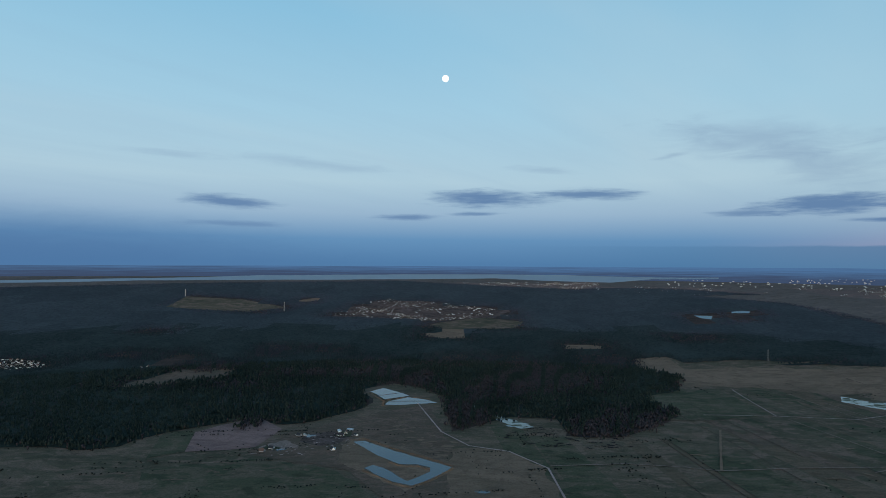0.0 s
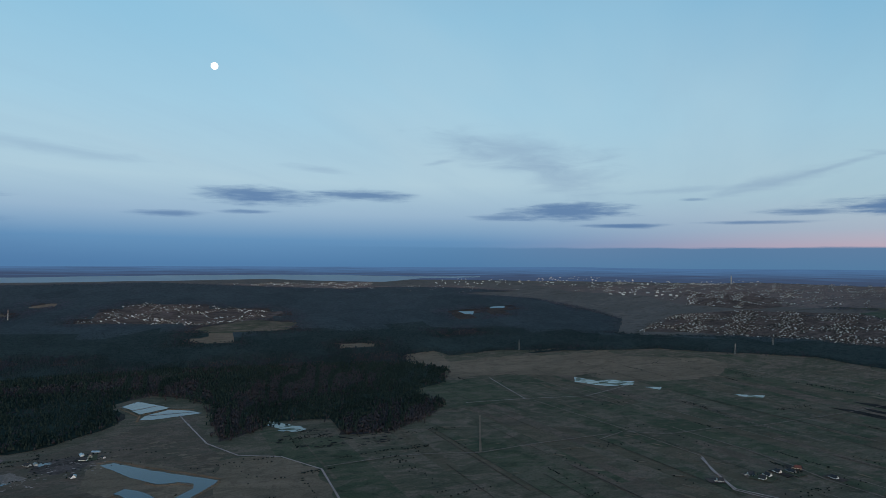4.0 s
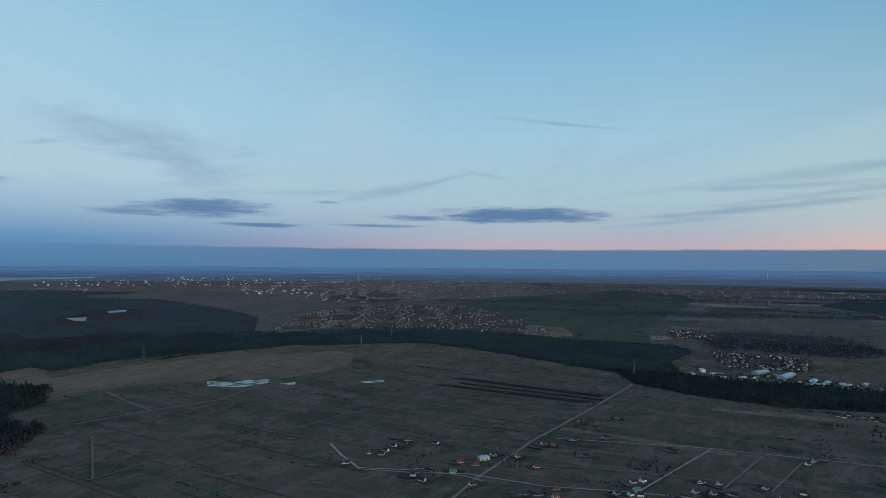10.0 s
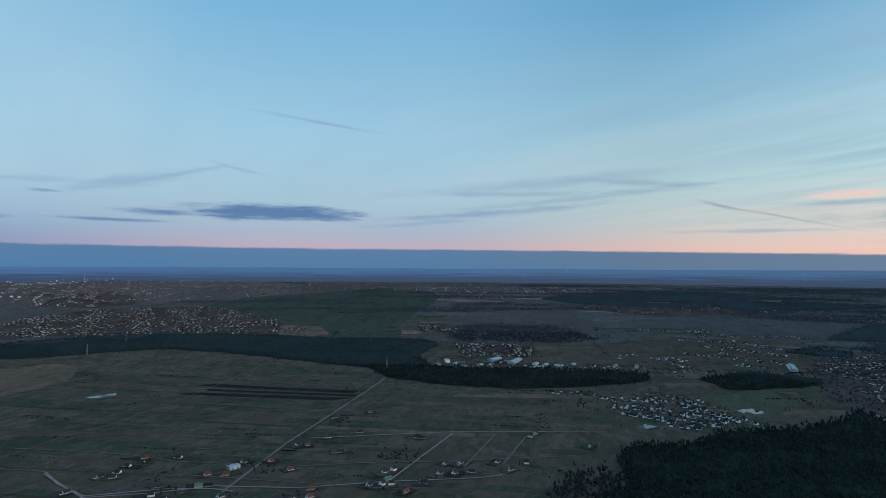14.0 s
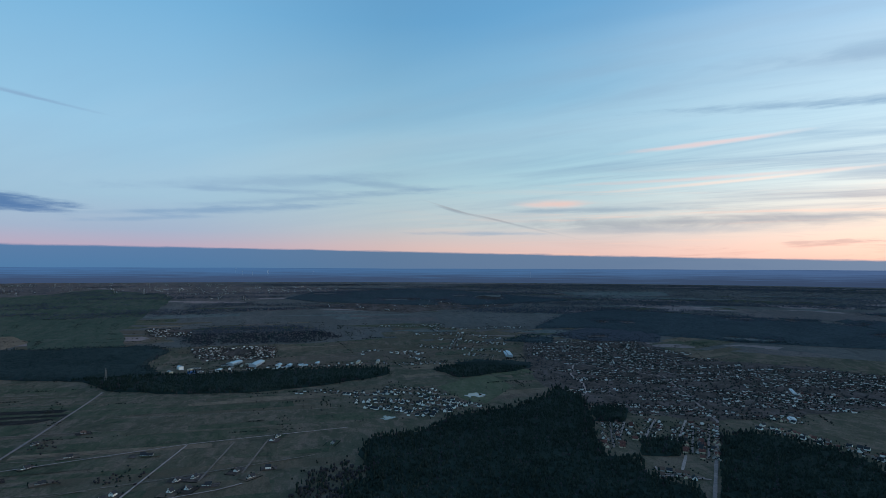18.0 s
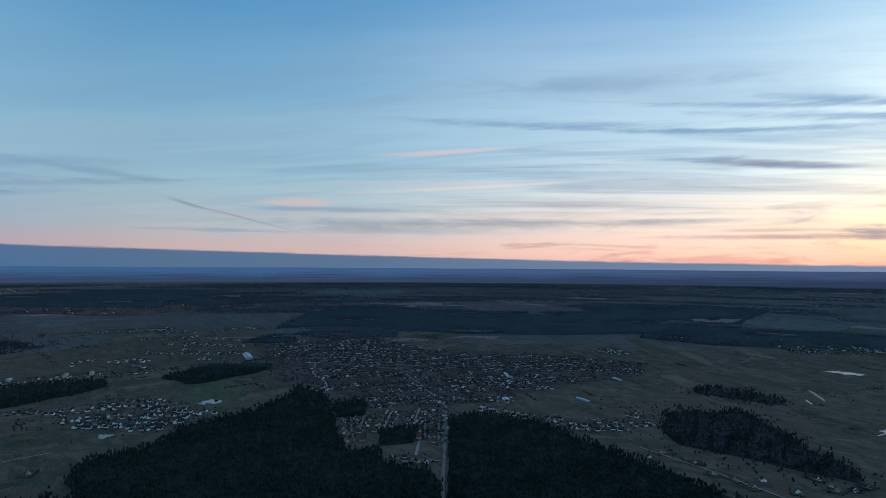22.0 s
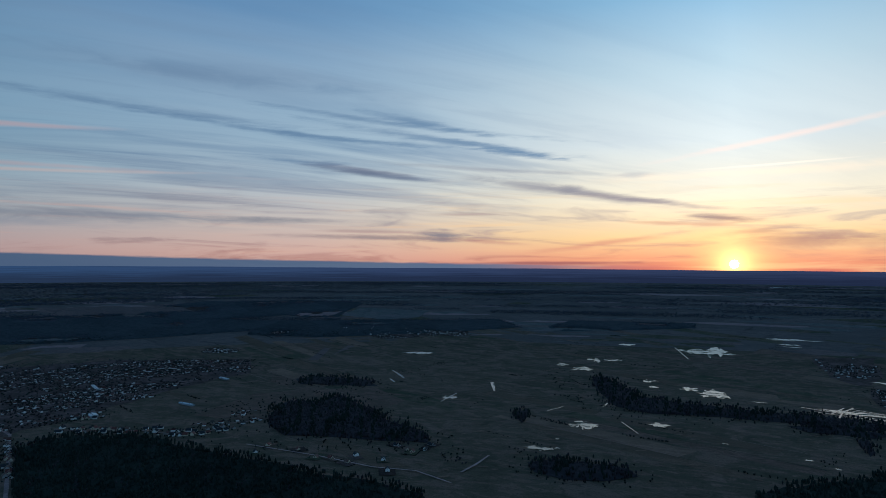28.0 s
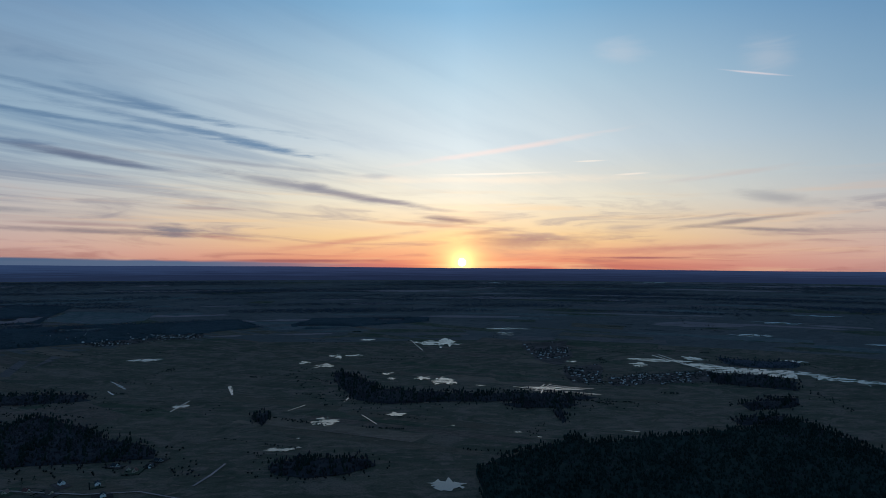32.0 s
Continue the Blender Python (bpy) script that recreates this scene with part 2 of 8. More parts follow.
cloud(-154.2, 13.28, 14.9, 0.33, STREAK, 0.60, 0.100, 1, 2.2)
cloud(-158.4, 11.86, 12.4, 0.39, STREAK, 0.60, 0.133, 1, 2.2)
cloud(-150.7, 11.67, 10.3, 0.23, STREAK, 0.60, 0.061, 1, 2.2)
cloud(-165.9, 10.48, 4.6, 0.30, STREAK, 0.70, 0.141, 1, 2.2)
cloud(-152.5, 8.64, 6.6, 0.38, (112, 126, 152), 0.85, 0.113, 1, 1.4)
cloud(-145.4, 9.63, 5.4, 0.27, STREAK, 0.52, 0.044, 1, 2.2)
cloud(-168.5, 7.38, 7.8, 0.47, (132, 136, 154), 0.65, 0.138, 1, 1.8)
cloud(-177.4, 6.02, 6.4, 0.32, (136, 132, 146), 0.8, 0.137, 1, 1.6)
cloud(-184.0, 4.27, 3.2, 0.32, (112, 108, 128), 0.85, 0.107, 0.9, 1.6)
cloud(-176.6, 8.27, 2.0, 0.31, (186, 190, 194), 0.6, -0.003, 1, 1.6)
cloud(-189.5, 2.10, 7.6, 1.09, (164, 128, 122), 0.75, -0.046, 1, 2.2)
cloud(-186.4, 3.15, 3.6, 0.37, (150, 122, 124), 0.6, -0.095, 1, 1.8)
cloud(-180.1, 3.91, 4.8, 0.21, (190, 146, 130), 0.6, 0.051, 1, 1.6)
cloud(-173.7, 2.20, 6.9, 0.32, (206, 142, 124), 0.6, -0.125, 1, 1.8)
cloud(-154.3, 2.75, 11.7, 0.29, (140, 128, 138), 0.7, 0.009, 1, 1.8)
cloud(-143.3, 4.24, 5.9, 0.31, (136, 140, 152), 0.65, 0.007, 1, 1.8)
cloud(-163.4, 2.41, 4.0, 0.26, (190, 144, 134), 0.6, 0.069, 1, 1.6)
cloud(-169.6, 0.43, 9.4, 0.18, (150, 98, 102), 0.8, -0.004, 0.8, 1)
cloud(-200.5, 0.79, 4.9, 0.12, (150, 98, 102), 0.8, 0.002, 0.8, 1)
cloud(-202.7, 1.60, 10.4, 0.33, (196, 132, 122), 0.6, -0.034, 1, 1.8)
cloud(-208.8, 3.87, 5.4, 0.27, (136, 128, 136), 0.7, -0.102, 1, 1.6)
cloud(-209.9, 3.21, 4.9, 0.18, (130, 124, 134), 0.65, 0.056, 1, 1.5)
cloud(-211.8, 5.76, 3.2, 0.61, (168, 170, 174), 0.6, 0.186, 1, 1.8)
cloud(-208.1, 7.88, 5.5, 0.27, (214, 206, 200), 0.5, -0.094, 1, 1.6)
cloud(-189.0, 10.84, 10.7, 0.30, (246, 226, 216), 0.6, -0.141, 1, 1.2)
cloud(-210.1, 15.91, 2.6, 0.10, (240, 234, 236), 0.85, 0.225, 0.9, 0.4)
cloud(-199.2, 18.79, 2.5, 1.17, (196, 210, 222), 0.5, 0.123, 1, 1.6)
cloud(-211.2, 17.03, 2.3, 1.71, (196, 210, 222), 0.5, 0.188, 1, 1.6)
cloud(-187.7, 8.58, 5.7, 0.11, (254, 246, 230), 0.8, -0.014, 0.9, 0.6)
cloud(-200.1, 8.28, 1.6, 0.10, (254, 246, 230), 0.8, -0.027, 0.9, 0.4)
cloud(-196.4, 9.56, 1.5, 0.09, (254, 246, 230), 0.7, -0.007, 0.9, 0.4)
cloud(-188.5, 8.00, 15.3, 0.46, (255, 240, 214), 0.5, 0.005, 1, 2)

# the long cloud bank that lies on the horizon
top_edge = W.math("ADD", W.math("MULTIPLY_ADD", W.smooth(AZ, -178, -72), 1.45, 0.27), W.math("MULTIPLY", rag, 0.30))
bank = W.math("MULTIPLY", W.smooth(W.math("SUBTRACT", EL, top_edge), 0.10, -0.12), W.math("MULTIPLY", W.smooth(AZ, -2, -48), W.smooth(AZ, -183, -160)))
sky = W.mix(W.math("MULTIPLY", bank, 0.92), sky, W.mix(W.smooth(AZ, -60, -140), srgb(76, 122, 162), srgb(76, 112, 146)))

# glow round the setting sun
sd = way(SUN_AZ, SUN_EL)
dot = W.math("ADD", W.math("ADD", W.math("MULTIPLY", dx, sd.x), W.math("MULTIPLY", dy, sd.y)), W.math("MULTIPLY", dz, sd.z))
ang = W.math("MULTIPLY", W.math("ARCCOSINE", W.math("MINIMUM", dot, 1.0)), 57.29578)
sky = W.mix(W.math("MULTIPLY", W.smooth(ang, 7.0, 0.4), 0.32), sky, (0.95, 0.52, 0.18, 1))
sky = W.mix(W.math("MULTIPLY", W.math("EXPONENT", W.math("MULTIPLY", ang, -1.0)), 1.0), sky, (2.6, 1.7, 0.55, 1))

# the western half of the sky is several times brighter than the eastern
gain = W.ramp(W.math("DIVIDE", OFF, 180.0, clamp=True), [(o / 180, (v * (1 + w + 0.015) / 4, v / 4, v * (1 - w - (0.04 if o < 100 else 0.01)) / 4, 1)) for (o, v), w in zip(((0, 2.45), (15, 1.98), (33, 1.62), (52, 1.34), (70, 1.06), (90, 0.93), (108, 0.96), (180, 1.0)), (0.19, 0.17, 0.14, 0.10, 0.06, 0.04, 0.02, 0.0))])
sky = W.mix(1.0, sky, gain, "MULTIPLY")
scaled = W.add("ShaderNodeVectorMath")
scaled.operation = "SCALE"
W.put(scaled.inputs[0], sky), W.put(scaled.inputs["Scale"], W.smooth(EL, 30, 75, 4.0, 2.4))
sky = scaled.outputs[0]

nishita = W.add("ShaderNodeTexSky")
nishita.sky_type, nishita.sun_disc = "NISHITA", False
nishita.sun_elevation, nishita.sun_rotation = radians(SUN_EL), radians(-SUN_AZ)
sky = W.mix(0.004, sky, nishita.outputs[0], "ADD")
back = W.add("ShaderNodeBackground")
W.put(back.inputs[0], sky)
back.inputs[1].default_value = 1.0
W.put(W.add("ShaderNodeOutputWorld").inputs[0], back.outputs[0])
world.cycles.sampling_method, world.cycles.sample_map_resolution = "MANUAL", 1024

sun = new("sun", bpy.data.lights.new("sun", "SUN"))
sun.data.energy, sun.data.angle, sun.data.color = 1.0, radians(0.6), (1.0, 0.84, 0.70)
sun.matrix_world = look(way(SUN_AZ, 4.8), (0, 0, 0))

# ---- materials ----
def material(name, build, rough=0.9, spec=0.3, metal=0.0):
    m = bpy.data.materials.new(name)
    m.use_nodes = True
    n = Nodes(m.node_tree)
    bsdf = m.node_tree.nodes["Principled BSDF"]
    bsdf.inputs["Roughness"].default_value, bsdf.inputs["Metallic"].default_value = rough, metal
    bsdf.inputs["Specular IOR Level"].default_value = spec
    build(n, bsdf)
    return m


def relief(n, bsdf, height, strength, distance):
    b = n.add("ShaderNodeBump")
    b.inputs["Strength"].default_value, b.inputs["Distance"].default_value = strength, distance
    n.put(b.inputs["Height"], height)
    n.put(bsdf.inputs["Normal"], b.outputs[0])


def place(n):
    return n.add("ShaderNodeNewGeometry").outputs["Position"]


def turned(n, vec, degrees, sx, sy):
    m = n.add("ShaderNodeMapping")
    n.put(m.inputs[0], vec)
    m.inputs["Rotation"].default_value, m.inputs["Scale"].default_value = (0, 0, radians(degrees)), (sx, sy, 1)
    return m.outputs[0]


def c4(c, k=1.0):
    return (c[0] * k, c[1] * k, c[2] * k, 1)


def earth(name, low, high, third, turn=20.0, streak=4.0, big=0.006, rough=0.95, wet=0.0):
    """Open ground: two tones in large drifts, a third in patches, fine grain, combed along one direction."""
    low, high, third = [(c[0] * 1.64, c[1] * 1.40, c[2] * 1.54) for c in (low, high, third)]

    def build(n, bsdf):
        p = place(n)
        q = turned(n, p, turn, 1.0 / streak, 1.0)
        a = n.noise(q, big, 5, 0.6)
        b = n.noise(q, big * 7, 4, 0.62)
        g = n.noise(p, 0.22, 4, 0.7)
        t = n.noise(turned(n, p, turn, 0.6, 1.0), 0.040, 6, 0.66, distort=0.8)
        m = n.noise(turned(n, p, turn + 25, 0.7, 1.0), 0.013, 6, 0.62, distort=1.1)
        col = n.mix(n.smooth(a, 0.38, 0.62), c4(low), c4(high))
        col = n.mix(n.math("MULTIPLY", n.smooth(b, 0.48, 0.68), 0.7), col, c4(third))
        d = n.noise(turned(n, p, turn, 0.4 / streak, 1.0), big * 20, 4, 0.7)
        col = n.mix(n.smooth(m, 0.50, 0.60, 0.0, 0.55), col, c4(third, 1.08))
        col = n.mix(n.smooth(m, 0.44, 0.34, 0.0, 0.65), col, c4(low, 0.66))
        col = n.mix(n.smooth(d, 0.54, 0.70, 0.0, 0.45), col, c4(low, 0.6))
        col = n.mix(n.smooth(t, 0.54, 0.64, 0.0, 0.55), col, c4(low, 0.6))
        col = n.mix(n.smooth(t, 0.44, 0.34, 0.0, 0.55), col, c4(third, 1.2))
        col = n.mix(n.smooth(g, 0.44, 0.66, 0.0, 0.42), col, c4(low, 0.45))
        n.put(bsdf.inputs["Base Color"], col)
        relief(n, bsdf, n.math("ADD", g, n.noise(p, 0.06, 3)), 0.6, 1.2)
    return material(name, build, rough, 0.08 + wet)


MEADOW = earth("meadow", (0.052, 0.052, 0.031), (0.078, 0.069, 0.043), (0.122, 0.089, 0.062), -85, 3.5)
RUSH = earth("rushy_meadow", (0.072, 0.058, 0.036), (0.100, 0.077, 0.049), (0.054, 0.051, 0.030), -85, 5, 0.012)
PASTURE = earth("green_pasture", (0.038, 0.047, 0.025), (0.056, 0.061, 0.034), (0.092, 0.074, 0.050), -85, 3)
CROP = earth("winter_crop", (0.037, 0.052, 0.033), (0.044, 0.059, 0.037), (0.058, 0.062, 0.042), 40, 6)
LAWN = earth("mown_green", (0.060, 0.070, 0.036), (0.072, 0.080, 0.042), (0.090, 0.082, 0.050), 10, 3)
STRAW = earth("dry_grass", (0.118, 0.089, 0.057), (0.150, 0.111, 0.071), (0.080, 0.064, 0.040), -85, 4)
HEATH = earth("rough_heath", (0.084, 0.064, 0.043), (0.116, 0.084, 0.058), (0.050, 0.047, 0.030), 60, 2, 0.014)
PLOUGH = earth("ploughed_soil", (0.135, 0.094, 0.078), (0.170, 0.117, 0.096), (0.090, 0.064, 0.054), -28, 6)
TURF = earth("dark_turned_soil", (0.012, 0.010, 0.009), (0.020, 0.016, 0.014), (0.026, 0.021, 0.017), -82, 6)
DUFF = earth("forest_floor", (0.026, 0.022, 0.017), (0.040, 0.031, 0.024), (0.052, 0.038, 0.032), 0, 1, 0.02)
YARD = earth("garden_ground", (0.040, 0.032, 0.025), (0.062, 0.048, 0.038), (0.100, 0.078, 0.066), 30, 2, 0.03)
SAND = earth("sandy_track", (0.25, 0.205, 0.170), (0.30, 0.245, 0.20), (0.18, 0.145, 0.12), 0, 1, 0.03)
DIRT = earth("field_track", (0.150, 0.120, 0.093), (0.185, 0.145, 0.112), (0.098, 0.080, 0.058), 0, 1, 0.03)
TARMAC = earth("road_surface", (0.17, 0.135, 0.112), (0.21, 0.165, 0.138), (0.13, 0.105, 0.090), 0, 1, 0.05, 0.8)
# far land: lighter, bluer tones with distance haze painted into the colour
HAZED_PLAIN = earth("hazed_fallow_land", (0.072, 0.070, 0.058), (0.096, 0.088, 0.073), (0.060, 0.061, 0.052), -60, 3, 0.006)
HAZED_GREEN = earth("hazed_winter_fields", (0.068, 0.082, 0.070), (0.088, 0.098, 0.082), (0.100, 0.096, 0.086), -60, 3, 0.005)
HAZED_STRAW = earth("hazed_stubble", (0.165, 0.130, 0.110), (0.200, 0.155, 0.132), (0.125, 0.102, 0.090), -60, 3, 0.006)
HAZED_BROWN = earth("hazed_brown_fields", (0.088, 0.074, 0.062), (0.116, 0.094, 0.078), (0.066, 0.062, 0.054), -85, 3, 0.004)


def build_water(n, bsdf):
    p = place(n)
    n.put(bsdf.inputs["Base Color"], n.mix(n.smooth(n.noise(p, 0.02, 3), 0.35, 0.7), (0.010, 0.030, 0.062, 1), (0.016, 0.040, 0.072, 1)))
    relief(n, bsdf, n.noise(p, 0.8, 3), 0.04, 0.3)


WATER = material("still_water", build_water, 0.04, 0.5)
WATER.node_tree.nodes["Principled BSDF"].inputs["IOR"].default_value = 1.33


def build_flood(n, bsdf):
    p = place(n)
    m = n.smooth(n.noise(turned(n, p, 0, 0.5, 1.0), 0.045, 6, 0.75), 0.44, 0.50)
    n.put(bsdf.inputs["Base Color"], n.mix(m, (0.07, 0.072, 0.04, 1), (0.02, 0.026, 0.03, 1)))
    n.put(bsdf.inputs["Roughness"], n.smooth(m, 0.2, 0.8, 0.9, 0.08))


def build_river(n, bsdf):
    # the pale sky mirrored by the river is put into its base colour
    n.put(bsdf.inputs["Base Color"], n.mix(n.noise(place(n), 0.01, 3), (0.15, 0.18, 0.23, 1), (0.21, 0.24, 0.29, 1)))


RIVER = material("sky_toned_river", build_river, 0.4, 0.5)
FLOOD = material("flooded_grass", build_flood, 0.1, 0.5)


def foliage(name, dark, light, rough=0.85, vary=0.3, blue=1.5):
    # blue is raised for distant trees, tinting them as haze would
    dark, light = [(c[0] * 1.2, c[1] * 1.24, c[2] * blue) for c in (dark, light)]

    def build(n, bsdf):
        g = n.add("ShaderNodeNewGeometry")
        r = g.outputs["Random Per Island"]
        drift = n.smooth(n.noise(g.outputs["Position"], 0.008, 3), 0.35, 0.65)
        cells = n.add("ShaderNodeTexVoronoi")
        n.put(cells.inputs["Vector"], turned(n, g.outputs["Position"], 18, 1.0, 0.6))
        cells.inputs["Scale"].default_value = 0.0045
        stand = n.add("ShaderNodeSeparateXYZ")
        n.put(stand.inputs[0], cells.outputs["Color"])
        f = n.math("ADD", n.math("MULTIPLY", r, vary), n.math("ADD", n.math("MULTIPLY", drift, 0.3), n.math("MULTIPLY", stand.outputs[0], 0.7 - vary)))
        col = n.mix(f, c4(dark), c4(light))
        clump = n.noise(g.outputs["Position"], 0.06, 5, 0.7)
        col = n.mix(n.smooth(clump, 0.48, 0.62, 0, 0.5), col, c4(dark, 0.8))
        col = n.mix(n.smooth(clump, 0.46, 0.36, 0, 0.5), col, c4(light, 1.1))
        col = n.mix(n.smooth(n.noise(g.outputs["Position"], 0.9, 3), 0.4, 0.7, 0, 0.3), col, c4(dark, 0.5))
        n.put(bsdf.inputs["Base Color"], col)
    return material(name, build, rough, 0.03)


PINE = foliage("pine_needles", (0.010, 0.0150, 0.0105), (0.027, 0.035, 0.0240), vary=0.35)
BARE = foliage("bare_twigs", (0.031, 0.0255, 0.0235), (0.048, 0.039, 0.0350), vary=0.22)
# paler, bluer foliage copies for middle and far distance: haze painted as colour
HAZED_BARE = foliage("hazed_bare_wood", (0.050, 0.045, 0.038), (0.068, 0.060, 0.051), vary=0.12, blue=1.75)
HALF_HAZED_BARE = foliage("half_hazed_bare_wood", (0.030, 0.026, 0.0225), (0.046, 0.039, 0.0340), vary=0.2, blue=1.6)
HAZED_PINE = foliage("hazed_pine_needles", (0.031, 0.036, 0.029), (0.054, 0.058, 0.046), vary=0.16, blue=1.7)
HALF_HAZED_PINE = foliage("half_hazed_pine_needles", (0.017, 0.0225, 0.0165), (0.036, 0.0430, 0.0325), vary=0.28, blue=1.6)
BUSH = foliage("dark_shrub", (0.013, 0.014, 0.010), (0.026, 0.025, 0.018))


def plain(name, colour, rough=0.8, grain=0.25, scale=0.6, spec=0.3, metal=0.0, vary=0.0):
    """Paint, render, tile: one colour with stains at two scales; vary shifts it from piece to piece."""
    def build(n, bsdf):
        p = place(n)
        f = n.math("ADD", n.smooth(n.noise(p, scale, 4, 0.6), 0.35, 0.75, 0, grain), n.smooth(n.noise(p, scale * 9, 2), 0.4, 0.7, 0, grain * 0.5))
        col = n.mix(f, c4(colour), c4(colour, 0.55))
        if vary:
            g = n.add("ShaderNodeNewGeometry").outputs["Random Per Island"]
            col = n.mix(n.math("MULTIPLY", n.smooth(g, 0.42, 0.85), vary), col, c4((0.15, 0.12, 0.10)))
        n.put(bsdf.inputs["Base Color"], col)
    return material(name, build, rough, spec, metal)


WHITE = plain("white_render", (0.84, 0.82, 0.78), 0.85)
CREAM = plain("cream_render", (0.62, 0.53, 0.40), 0.85)
GREY = plain("grey_render", (0.38, 0.37, 0.36), 0.85)
BRICK = plain("brick_wall", (0.30, 0.16, 0.11), 0.85)
TILE_DARK = plain("anthracite_tiles", (0.040, 0.041, 0.047), 0.8, 0.3, 1.2, 0.15)
TILE_RED = plain("red_tiles", (0.13, 0.045, 0.036), 0.65, 0.3, 1.2)
TILE_BROWN = plain("brown_tiles", (0.13, 0.075, 0.058), 0.65, 0.3, 1.2)
TILE_GREEN = plain("green_sheet_roof", (0.09, 0.20, 0.12), 0.5, 0.2, 1.2)
SHEET = plain("pale_sheet_metal", (0.45, 0.50, 0.55), 0.35, 0.2, 0.2, 0.5, 0.4)
BLUE = plain("blue_sheet_metal", (0.06, 0.16, 0.42), 0.45, 0.2, 0.3)
STEEL = plain("galvanised_steel", (0.16, 0.17, 0.18), 0.5, 0.2, 0.5, 0.5, 0.7)
CONCRETE = plain("concrete", (0.33, 0.32, 0.30), 0.9)
TIMBER = plain("weathered_timber", (0.10, 0.075, 0.055), 0.85)
MIXWALL = plain("mixed_house_walls", (0.82, 0.80, 0.78), 0.85, vary=0.85)
MIXROOF = plain("mixed_house_roofs", (0.042, 0.037, 0.037), 0.9, spec=0.1, vary=0.3)
MIXRED = plain("mixed_red_roofs", (0.092, 0.040, 0.034), 0.9, spec=0.1, vary=0.3)
BLOCKS = plain("panel_block_walls", (0.72, 0.70, 0.66), 0.85, vary=0.45)
GLASS = material("window_glass", lambda n, b: n.put(b.inputs["Base Color"], (0.02, 0.025, 0.03, 1)), 0.06, 0.6)


def glow(name, colour, strength):
    m = bpy.data.materials.new(name)
    m.use_nodes = True
    n = Nodes(m.node_tree)
    n.tree.nodes.clear()
    e = n.add("ShaderNodeEmission")
    e.inputs[0].default_value, e.inputs[1].default_value = c4(colour), strength
    n.put(n.add("ShaderNodeOutputMaterial").inputs[0], e.outputs[0])
    return m


# ---- the land: level near by, farther out bent up to fit the camera's view ----
LEVEL, REACH = 2000.0, 2850.0


def spread(r):
    """How far out a place r metres off along the level is drawn, pulled in beyond LEVEL."""
    return r if r < LEVEL else LEVEL + (r - LEVEL) / (1 + (r - LEVEL) / REACH)


def unspread(q):
    return np.where(q < LEVEL, q, LEVEL + (q - LEVEL) / np.maximum(1 - (q - LEVEL) / REACH, 1e-4))


def rise(x, y):
    """Height of the ground, raised so each place stays on its camera ray."""
    q = np.maximum(np.hypot(x, y), 1.0)
    return EYE * (1 - q / np.maximum(unspread(q), q))


def spot(az, r):
    a, q = radians(az), spread(r)
    return -math.sin(a) * q, math.cos(a) * q


def ground_at(az, r, h=0.0):
    x, y = spot(az, r)
    return Vector((x, y, float(rise(x, y)) + h))


# scale that keeps a pulled-in thing its size in the camera's view
def shrink(r):
    return spread(r) / r


def mesh_object(name, verts, faces, mats, index=None, smooth=False):
    me = bpy.data.meshes.new(name)
    me.from_pydata(verts, [], faces)
    for m in mats:
        me.materials.append(m)
    if index is not None:
        me.polygons.foreach_set("material_index", index)
    if smooth:
        me.polygons.foreach_set("use_smooth", [True] * len(me.polygons))
    me.update()
    return new(name, me)


def part(name, bm, mat, parent, label=""):
    """Links a bmesh as one mesh object under a thing or a part."""
    me = bpy.data.meshes.new(name)
    bm.to_mesh(me)
    bm.free()
    me.materials.append(mat)
    ob = new(name, me)
    ob.parent = parent
    if label:
        tagged(ob, label)
    return ob


def box(x0, x1, y0, y1, z0, z1, bm=None):
    bm = bm or bmesh.new()
    v = [bm.verts.new((x, y, z)) for z in (z0, z1) for x, y in ((x0, y0), (x1, y0), (x1, y1), (x0, y1))]
    for f in ((3, 2, 1, 0), (4, 5, 6, 7), (0, 1, 5, 4), (1, 2, 6, 5), (2, 3, 7, 6), (3, 0, 4, 7)):
        bm.faces.new([v[i] for i in f])
    return bm


def tube(r0, r1, z0, z1, n=8, x=0.0, y=0.0, bm=None):
    bm = bm or bmesh.new()
    a = [bm.verts.new((x + r0 * math.cos(6.2832 * i / n), y + r0 * math.sin(6.2832 * i / n), z0)) for i in range(n)]
    b = [bm.verts.new((x + r1 * math.cos(6.2832 * i / n), y + r1 * math.sin(6.2832 * i / n), z1)) for i in range(n)]
    for i in range(n):
        bm.faces.new((a[i], a[(i + 1) % n], b[(i + 1) % n], b[i]))
    bm.faces.new(b), bm.faces.new(a[::-1])
    return bm


def wander(pts, step, amount, seed):
    """An outline with its edges cut into steps and shaken, for shores and wood edges."""
    rng, out = random.Random(seed), []
    for i, p in enumerate(pts):
        q = pts[(i + 1) % len(pts)]
        d = math.hypot(q[0] - p[0], q[1] - p[1])
        n = max(1, min(40, int(d / step)))
        for k in range(n):
            f = k / n
            j = amount if k else amount * 0.4
            out.append((p[0] + (q[0] - p[0]) * f + rng.uniform(-j, j), p[1] + (q[1] - p[1]) * f + rng.uniform(-j, j)))
    return out


